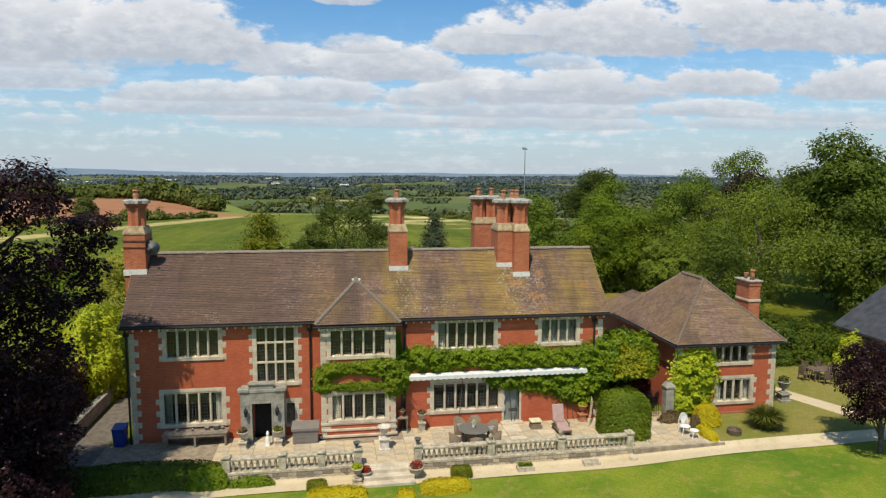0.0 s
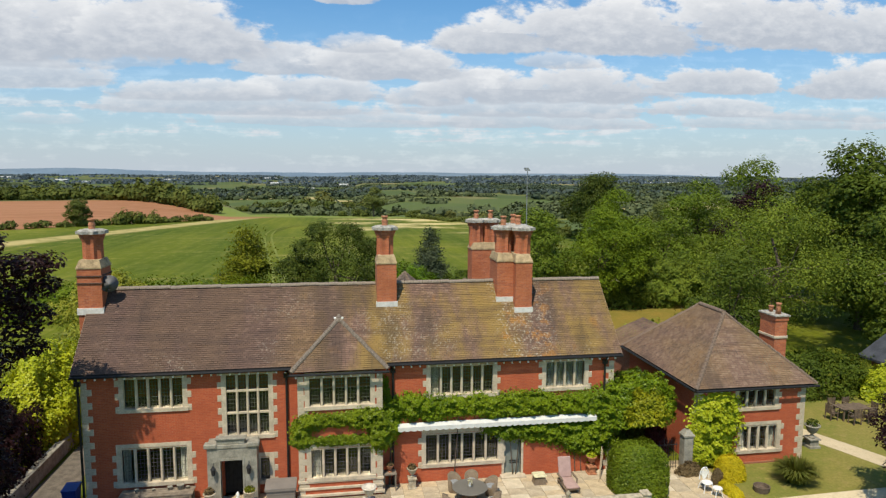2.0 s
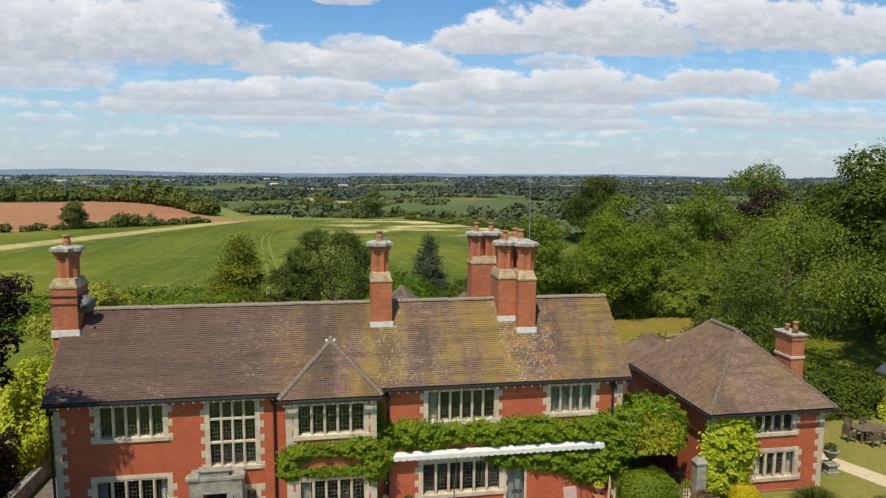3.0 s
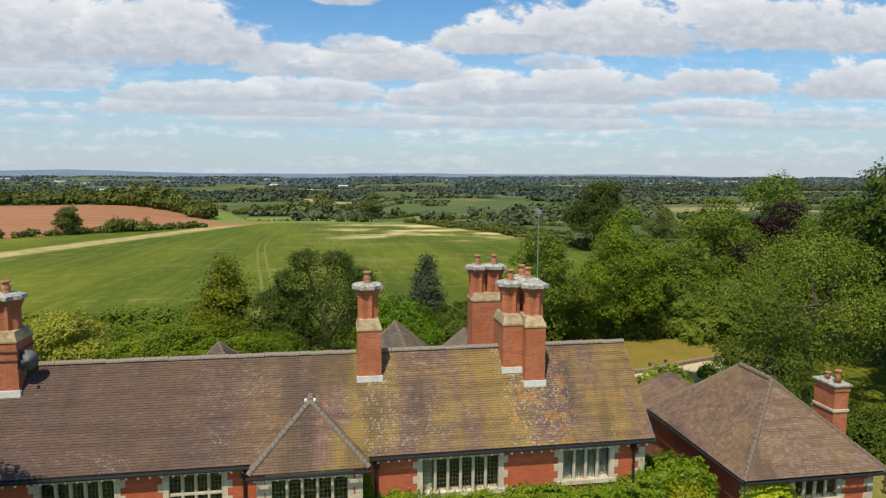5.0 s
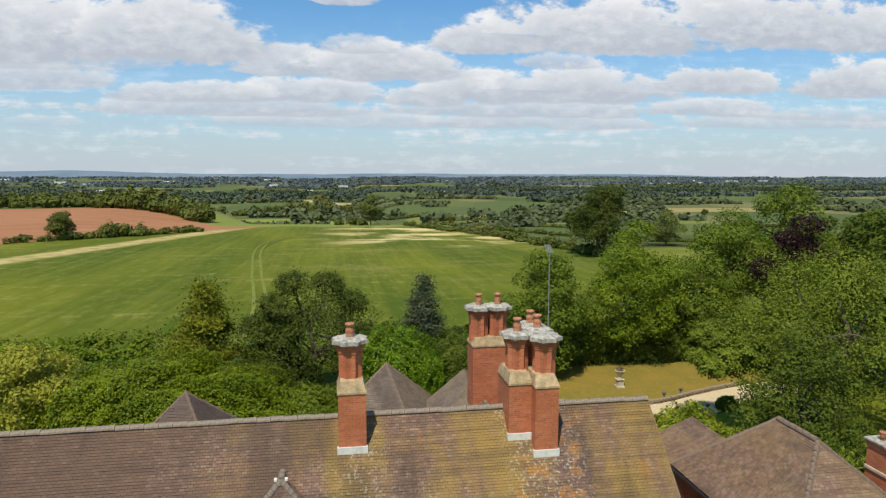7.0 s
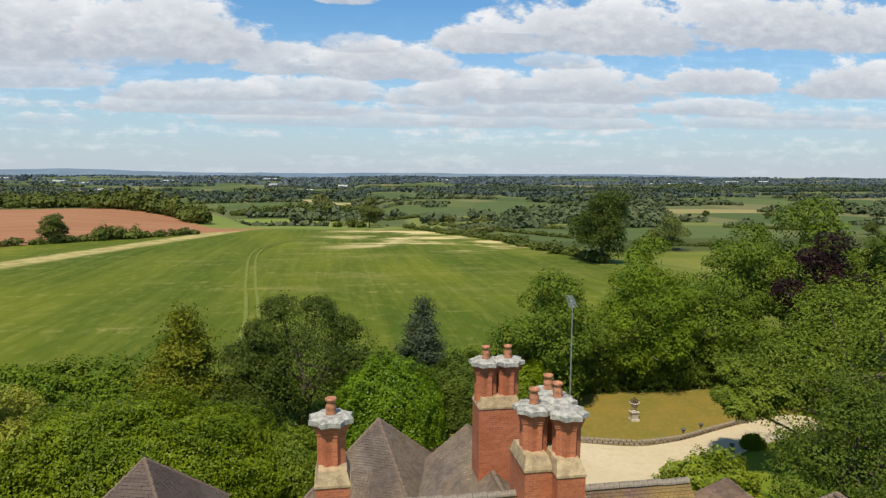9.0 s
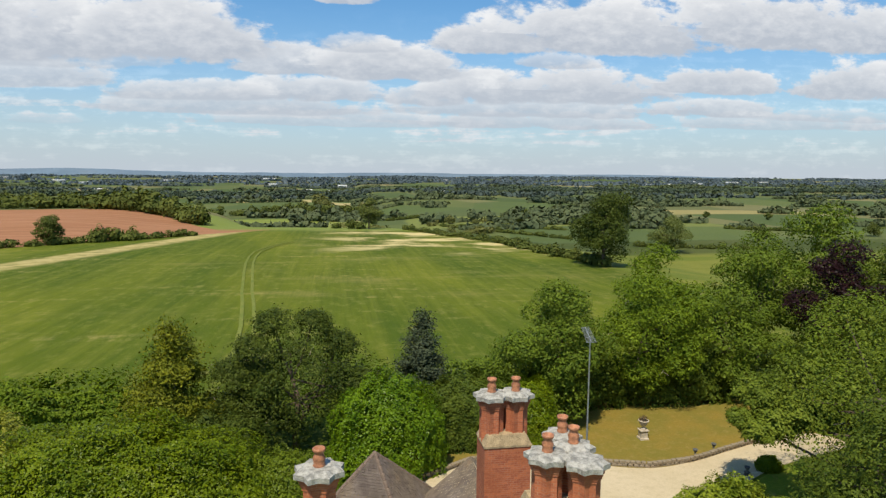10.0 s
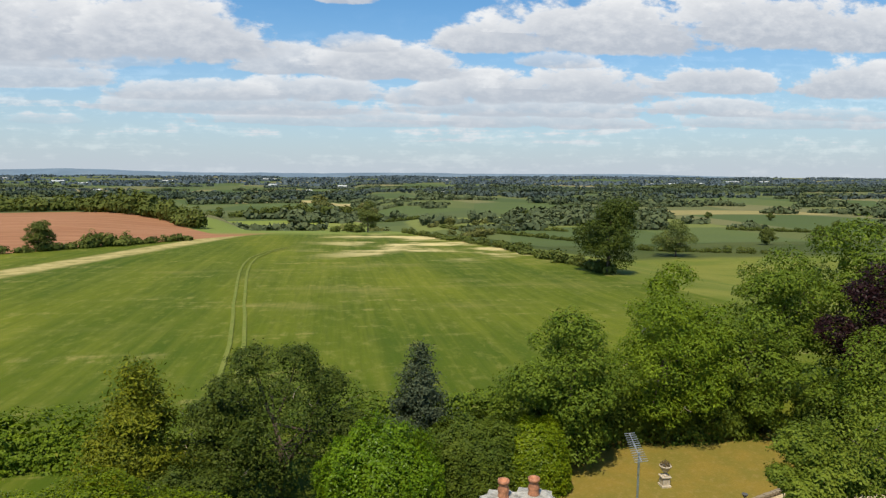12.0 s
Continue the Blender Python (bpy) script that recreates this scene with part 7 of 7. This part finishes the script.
fc = slat_chair()
for i, (cx, cy, ca) in enumerate(((-0.5, -0.85, 180), (0.5, -0.85, 175), (-0.5, 0.85, 0), (0.5, 0.85, 5), (1.35, 0, -90), (-1.35, 0, 90))):
    m_ = pose(41.8 + cx, 4.3 + cy, 0.02, 0, 0, ca)
    if i:
        copy_thing(fc, m_)
    else:
        fc.matrix_basis = m_
barn = thing("slate_barn", "low brick barn with dark slate roof", "barn", "", "", (50.2, 4.8, 0))
part("wall", boxes(((-2.9, -9.4, -0.3), (7.3, 4.2, 2.5))), OLD_BRICK, barn)
bm = bmesh.new()
deck(bm, (-3.6, 4.6, 2.4), (-3.6, -9.9, 2.4), (2.2, -9.9, 6.4), (2.2, 4.6, 6.4), 0.15)
deck(bm, (8.0, -9.9, 2.4), (8.0, 4.6, 2.4), (2.2, 4.6, 6.4), (2.2, -9.9, 6.4), 0.15)
part("roof", bm, DARK_SLATE, barn)

# ---- rear court ----
court = smooth_line([(16.8, 24.5), (20.0, 26.4), (22.6, 28.2), (26.5, 28.2), (31.0, 26.6), (34.5, 25.6), (38.4, 26.3), (43.0, 28.0), (49.0, 29.5), (50.5, 27.0), (45.5, 25.4), (41.0, 23.6), (39.0, 21.8), (39.0, 18.5), (30.0, 12.5), (22.5, 12.5), (20.0, 17.0), (17.5, 20.0)])
patch("gravel_court", court, 0.035, GRAVEL, "pale gravel court behind the house", "gravel court")
patch("rear_lawn", smooth_line([(14.0, 24.5), (17.0, 30.0), (24.0, 34.5), (34.0, 38.5), (46.0, 39.0), (55.0, 34.5), (43.0, 25.0), (30, 20), (20, 19)]), 0.02, BROWN_LAWN, "sun-scorched brown lawn", "lawn", 0.05)
patch("rear_lawn", smooth_line([(39.2, 21.8), (41.2, 23.4), (46.0, 25.2), (50, 22), (44, 12), (37, 10), (37.5, 18)]), 0.04, LAWN, "green verge beside the gravel court", "lawn", 0.05)
rim = [(18.2, 25.9), (20.2, 26.9), (22.6, 28.3), (26.5, 28.35), (31.0, 26.75), (34.5, 25.75), (37.4, 26.1), (38.6, 26.5), (40.4, 27.2), (43.2, 28.2), (46, 29)]
cw = thing("low_stone_wall", "low curved dry-stone edging wall round the court", "wall", "", "structure")
fine_ = []
for (x0, y0), (x1, y1) in zip(rim, rim[1:]):
    n = max(1, int(math.hypot(x1 - x0, y1 - y0) / 0.34))
    fine_ += [(x0 + (x1 - x0) * i / n, y0 + (y1 - y0) * i / n, math.degrees(math.atan2(y1 - y0, x1 - x0))) for i in range(n)]
stone0 = part("wall_stone", boxes(((0, -0.13, 0), (0.33, 0.13, 0.2)), bev=0.02), RUBBLE, cw)
rng = random.Random(8)
for row in range(2):
    for i, (x, y, a_) in enumerate(fine_):
        at = (x + 0.16 * row, y, 0.0 + 0.2 * row)
        if row == 0 and i == 0:
            stone0.location, stone0.rotation_euler = at, (0, 0, radians(a_))
        else:
            again(stone0, at, cw, a_ + rng.uniform(-4, 4), (rng.uniform(0.85, 1.05), rng.uniform(0.9, 1.2), rng.uniform(0.85, 1.0)))
for ux, uy in ((38.2, 26.55), (40.0, 27.25), (40.2, 23.7)):
    urn("finial_urn", "small dark urn on the edging wall", (ux, uy, 0.38 if uy > 25 else 0.0), 0.7, None, LEAD_URN, 0.3 if uy < 25 else 0)
mound("border_shrub", "small round green shrub by the court", "shrub", (42.2, 24.3, 0), (1.8, 1.5, 1.0), L_LAUREL, 2400, 0.07, 81, 2.2, 0.2)

# ---- far landscape ----


def bush_field(name, label, spots, mat, per, seed, kind="stuff", category="woodland"):
    """Many far trees and bushes in one mesh: spots of (x, y, radius, height)."""
    rng = np.random.default_rng(seed)
    PV, PF, off = [], [], 0
    for x, y, r, h in spots:
        k = per
        d = rng.normal(0, 1, (k, 3))
        d /= np.linalg.norm(d, axis=1)[:, None]
        lob = 1 + 0.22 * np.sin(d[:, 0] * 5 + x) * np.cos(d[:, 1] * 4 + y) + 0.12 * np.sin(d[:, 2] * 9 + x)
        P = d * (lob * rng.uniform(0.72, 1.0, k))[:, None] * np.array([r, r, h / 2])
        P[:, 2] = np.maximum(P[:, 2] + h / 2, 0.02)
        P += np.array([x, y, land(x, y) - 0.2])
        V, F = leaves(P, d + np.array([0, 0, 0.3]), max(r, h / 2) * 0.26 * (90 / per) ** 0.5, rng, 0.35, 0.75)
        PV.append(V), PF.append(F + off)
        off += len(V)
    ob = tri_mesh(name, np.concatenate(PV), np.concatenate(PF), mat, None, label)
    return tagged(ob, "", category, "", kind)


L_DARKOAK = leaf_mat("dark oak leaves", (0.032, 0.058, 0.009), (0.100, 0.138, 0.024))
F_MID = leaf_mat("hedgerow leaves", (0.058, 0.090, 0.022), (0.155, 0.188, 0.048), 0.7, 0.2, 0.05)
F_PALE = leaf_mat("grey-green poplar leaves", (0.085, 0.125, 0.035), (0.19, 0.23, 0.075))
F_LITE = leaf_mat("pale hedgerow leaves", (0.10, 0.12, 0.040), (0.19, 0.20, 0.075), 0.7, 0.2, 0.05)
# blue raised over plain hedgerow green: light haze put into the leaf colour
F_HAZE_VALE = leaf_mat("distant wood leaves", (0.066, 0.096, 0.060), (0.132, 0.166, 0.098), 0.8, 0.1, 0.02)
F_HAZE_WOOD = leaf_mat("vale wood leaves", (0.048, 0.078, 0.066), (0.090, 0.126, 0.096), 0.8, 0.1, 0.02)
# far woods get stronger blue: distance haze mixed into the leaf colours
F_HAZE_FAR = leaf_mat("far wood leaves", (0.092, 0.134, 0.205), (0.140, 0.185, 0.262), 0.9, 0.1, 0.01)
F_HAZE_MID = leaf_mat("middle distance wood leaves", (0.058, 0.090, 0.108), (0.106, 0.140, 0.150), 0.9, 0.1, 0.01)
rng = np.random.default_rng(77)


def line(x0, y0, x1, y1, gap, r, h, jit=0.35):
    n = max(2, int(math.hypot(x1 - x0, y1 - y0) / gap))
    return [(x0 + (x1 - x0) * i / n + rng.normal(0, gap * jit), y0 + (y1 - y0) * i / n + rng.normal(0, gap * jit), r * rng.uniform(0.6, 1.4), h * rng.uniform(0.6, 1.4)) for i in range(n + 1)]


# hedge between the crop and the ploughed field, and field boundaries near the brow
near = line(-112, 176, -78, 208, 3.2, 2.0, 2.4) + line(-78, 208, -41, 252, 2.6, 2.0, 2.3) + line(-66, 221, -56, 234, 2.6, 2.6, 4.2)
near += line(70, 222, 74, 207, 3.0, 2.0, 2.4) + line(74, 207, 78, 175, 2.6, 2.2, 2.8) + line(78, 175, 81, 143, 2.4, 2.4, 3.0) + line(46, 296, 70, 226, 3.0, 1.9, 2.2)
near += line(117, 627, 198, 484, 3.2, 2.8, 3.4) + line(143, 254, 184, 228, 2.6, 2.0, 2.4) + line(16, 303, 26, 300, 3, 2.6, 4.0)
near += line(173, 603, 221, 562, 2.4, 2.6, 3.2) + line(210, 652, 247, 635, 2.4, 2.6, 3.4) + line(248, 724, 302, 730, 2.6, 2.8, 3.8) + line(391, 578, 453, 536, 2.6, 2.6, 3.4) + line(77, 800, 110, 753, 3, 2.8, 3.8)
tagged(bush_field("hedgerow", "straggling green field hedges between the crops", near, F_MID, 200, 1, category="hedge"))
# belt of trees behind the ploughed field
belt = line(-260, 422, -120, 412, 6, 5.5, 6.5) + line(-220, 430, -110, 420, 7, 6, 7.5) + line(-125, 402, -78, 366, 4.5, 5.0, 9) + line(-78, 366, -52, 322, 4.0, 4.2, 8.5) + line(-120, 412, -66, 352, 5, 4.6, 10) + line(-190, 790, 40, 880, 8, 6, 11) + line(-60, 850, 60, 905, 9, 6, 10)
bush_field("tree_belt", "belt of mixed green trees behind the ploughed field", belt, F_MID, 200, 2)
pale = line(20, 560, 60, 560, 12, 7, 11) + line(90, 520, 150, 540, 14, 6, 9) + [(-10, 1010, 13, 22), (100, 470, 5, 9), (130, 650, 6, 9)] + line(-20, 900, 60, 930, 16, 10, 15) + line(110, 640, 190, 660, 20, 4, 6)
bush_field("pale_trees", "pale green willows along the vale floor", pale, F_LITE, 200, 3)
for nm, lb, at_, h_, r_, mt, cnt, sz, sd in (
    ("oak_tree", "tall dark field oak beyond the crop", (80.6, 142.4, land(80.6, 142.4)), 18.8, 9.2, L_DARKOAK, 15000, 0.34, 91),
    ("field_tree", "broad pale green field tree beside the oak", (145, 227, land(145, 227)), 14.0, 9.0, F_PALE, 6500, 0.38, 92),
    ("field_tree", "lone round hawthorn tree by the ploughed field", (-77, 213, land(-77, 213)), 9.6, 5.4, F_MID, 5200, 0.34, 93),
    ("field_tree", "round pale tree on the field brow", (29.5, 300, land(29.5, 300)), 15.5, 6.0, F_PALE, 5200, 0.40, 94),
    ("field_tree", "dark lone tree in the pasture", (211, 265, land(211, 265)), 7.5, 4.2, F_MID, 2400, 0.4, 95),
    ("field_tree", "dark round tree in the pasture", (412, 478, land(412, 478)), 13.0, 7.5, F_MID, 2400, 0.6, 96),
    ("field_tree", "dark round tree in the pasture", (440, 492, land(440, 492)), 15.0, 8.0, F_MID, 2400, 0.6, 97),
    ("field_tree", "dark round tree in the pasture", (475, 487, land(475, 487)), 12.0, 8.0, F_MID, 2400, 0.6, 98),
    ("field_tree", "small round tree in the far pasture", (455, 717, land(455, 717)), 9.0, 5.0, F_MID, 1500, 0.6, 99),
    ("field_tree", "small round tree in the far pasture", (512, 681, land(512, 681)), 9.0, 5.0, F_MID, 1500, 0.6, 100),
    ("field_tree", "round green tree among the far hedges", (221, 689, land(221, 689)), 12.0, 7.0, F_MID, 1800, 0.6, 101),
):
    tree(nm, lb, at_, h_, r_, mt, cnt, sz, sd, 0.04, 16)
# vale woods in bands that close up with distance
spots = []
for y in np.geomspace(560, 2400, 40):
    half = y * 0.95 + 120
    x = -half + rng.uniform(0, 60)
    while x < half:
        run = rng.uniform(20, 170) * (0.6 + y / 1600)
        if rng.random() < 0.24:
            n = int(run / (5 + y * 0.006)) + 1
            for i in range(n):
                spots.append((x + run * i / n, y + rng.normal(0, 2 + y * 0.0012), rng.uniform(4.5, 8.5) + y * 0.002, rng.uniform(4, 9) * rng.choice((0.7, 1.0, 1.6))))
        x += run + rng.uniform(10, 120)
bush_field("vale_hedgerow", "hedgerow trees and copses across the vale", spots, F_HAZE_VALE, 44, 4)
wood = []
for x0, x1, y0, dep in ((-380, 90, 1290, 110), (350, 620, 1080, 30), (-900, -450, 1500, 60), (400, 1700, 1700, 110)):
    for i in range(int((x1 - x0) * dep / 210)):
        wood.append((rng.uniform(x0, x1), y0 + rng.uniform(0, dep), rng.uniform(6, 9), rng.uniform(9, 15)))
bush_field("wood", "dark broadleaf woods in the vale", wood, F_HAZE_WOOD, 40, 5)
spots = []
for y in np.geomspace(2350, 4450, 24):
    half = y * 0.9
    x = -half
    while x < half:
        run = rng.uniform(80, 600)
        if rng.random() < (0.72 if x > 100 else 0.55):
            n = int(run / 20) + 1
            spots += [(x + run * i / n, y + rng.normal(0, 16), rng.uniform(8, 13), rng.uniform(5, 9)) for i in range(n)]
        x += run + rng.uniform(20, 300)
mid = []
for y in np.geomspace(1250, 2400, 14):
    x = -y
    while x < y:
        run = rng.uniform(60, 420)
        if rng.random() < 0.42:
            n = int(run / 13) + 1
            mid += [(x + run * i / n, y + rng.normal(0, 12), rng.uniform(6, 10), rng.uniform(6, 11)) for i in range(n)]
        x += run + rng.uniform(30, 260)
bush_field("mid_wood", "dark woods across the middle of the vale, blue haze in their colour", mid, F_HAZE_MID, 22, 7)
bush_field("far_wood", "far woods below the horizon, blue haze in their colour", spots, F_HAZE_FAR, 14, 6)
# low hills along the skyline; blue haze is put into their colour
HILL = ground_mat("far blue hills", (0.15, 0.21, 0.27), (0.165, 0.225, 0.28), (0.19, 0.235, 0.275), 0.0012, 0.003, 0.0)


def hills(x, y):
    f = sm(y, 4480, 4700)
    bumpy = 14 * noise.noise(Vector((x * 0.0016, 0.0, 3.0))) + 6 * noise.noise(Vector((x * 0.007, 1.0, 3.0)))
    left = 13 * math.exp(-((x + 2100) / 900) ** 2) + 14 * math.exp(-((x + 1650) / 330) ** 2) + 5 * math.exp(-((x - 700) / 300) ** 2)
    return -25 + f * (29 + bumpy * 0.6 + left)


sheet("far_hills", list(np.arange(-4900, 4901, 70)), [4470, 4560, 4640, 4720, 4800], HILL, hills, "low skyline hills with blue haze in their colour", "hills")
# farm and town roofs, tiny and pale in the distance
PALE = plain("pale far sheds", (0.62, 0.62, 0.60), 0.7)
for i, (bx, by, bw) in enumerate(((1260, 2450, 90), (1360, 2480, 60), (1480, 2460, 50), (-620, 1900, 40), (-60, 1900, 36), (0, 1880, 24), (-200, 2350, 50), (40, 2380, 60), (-900, 2600, 60), (-1100, 2900, 90), (-700, 3000, 80), (-300, 3300, 110), (520, 3100, 90), (1900, 2900, 120), (2100, 2950, 90), (1750, 3000, 70), (-1500, 3300, 120), (260, 1480, 20))):
    sh = thing("farm_shed", "long pale shed far off in the vale", "shed", "far sheds", "", (bx, by, land(bx, by)))
    bw *= 0.55
    part("wall", boxes(((-bw / 2, -6, 0), (bw / 2, 6, 5))), PALE, sh)
    bm = bmesh.new()
    deck(bm, (-bw / 2, -7, 5), (bw / 2, -7, 5), (bw / 2, 0, 7), (-bw / 2, 0, 7), 0.4)
    deck(bm, (bw / 2, 7, 5), (-bw / 2, 7, 5), (-bw / 2, 0, 7), (bw / 2, 0, 7), 0.4)
    part("roof", bm, PALE, sh)
# tramlines through the crop
TRAM = ground_mat("bruised crop", (0.16, 0.195, 0.035), (0.20, 0.215, 0.045), (0.11, 0.15, 0.02), 0.3, 3.0)
for off in (-0.9, 0.9):
    vs = []
    path_ = [(3.4, 55.8), (3.0, 64.2), (1.9, 77.6), (-0.5, 96.9), (-2.1, 108), (-3.4, 119.4), (-5.4, 136), (-7.4, 154.2), (-8.6, 170), (-8.9, 185.5), (-6.5, 204.5), (-1.0, 222.0)]
    for x, y in path_:
        for s in (-0.28, 0.28):
            vs.append((x + off + s, y, land(x, y) + 0.16))
    fs = [(2 * i, 2 * i + 1, 2 * i + 3, 2 * i + 2) for i in range(len(path_) - 1)]
    tagged(mesh_part("tramline", vs, fs, TRAM, None, "pale tractor tramline through the green crop"), "", "track", "", "structure")

# rubble stones of the retaining wall below the balustrades
rng = random.Random(21)
rub = {}
RUB_MATS = [plain("rubble grey", (0.33, 0.28, 0.20), 0.95, 0, 0.3, 5.0), plain("rubble buff", (0.43, 0.35, 0.23), 0.95, 0, 0.25, 5.0), plain("rubble dark", (0.22, 0.18, 0.13), 0.95, 0, 0.3, 5.0)]
for base in [ob for ob in bpy.data.objects if ob.name.split(".")[0] == "rubble_base"]:
    lo_x, hi_x = min(v.co.x for v in base.data.vertices), max(v.co.x for v in base.data.vertices)
    for row in range(3):
        x = lo_x + 0.02
        while x < hi_x - 0.2:
            wdt = min(rng.choice((0.24, 0.32, 0.42)), hi_x - x)
            key = (round(wdt, 2), rng.randrange(3))
            at_ = (x, BAL_Y - 0.16, -0.58 + 0.185 * row)
            if key not in rub:
                rub[key] = part("rubble_stone", boxes(((0.012, -0.03, 0.01), (wdt - 0.012, 0.02, 0.175)), bev=0.018), RUB_MATS[key[1]], base)
                rub[key].location = at_
            else:
                again(rub[key], at_, base)
            x += wdt
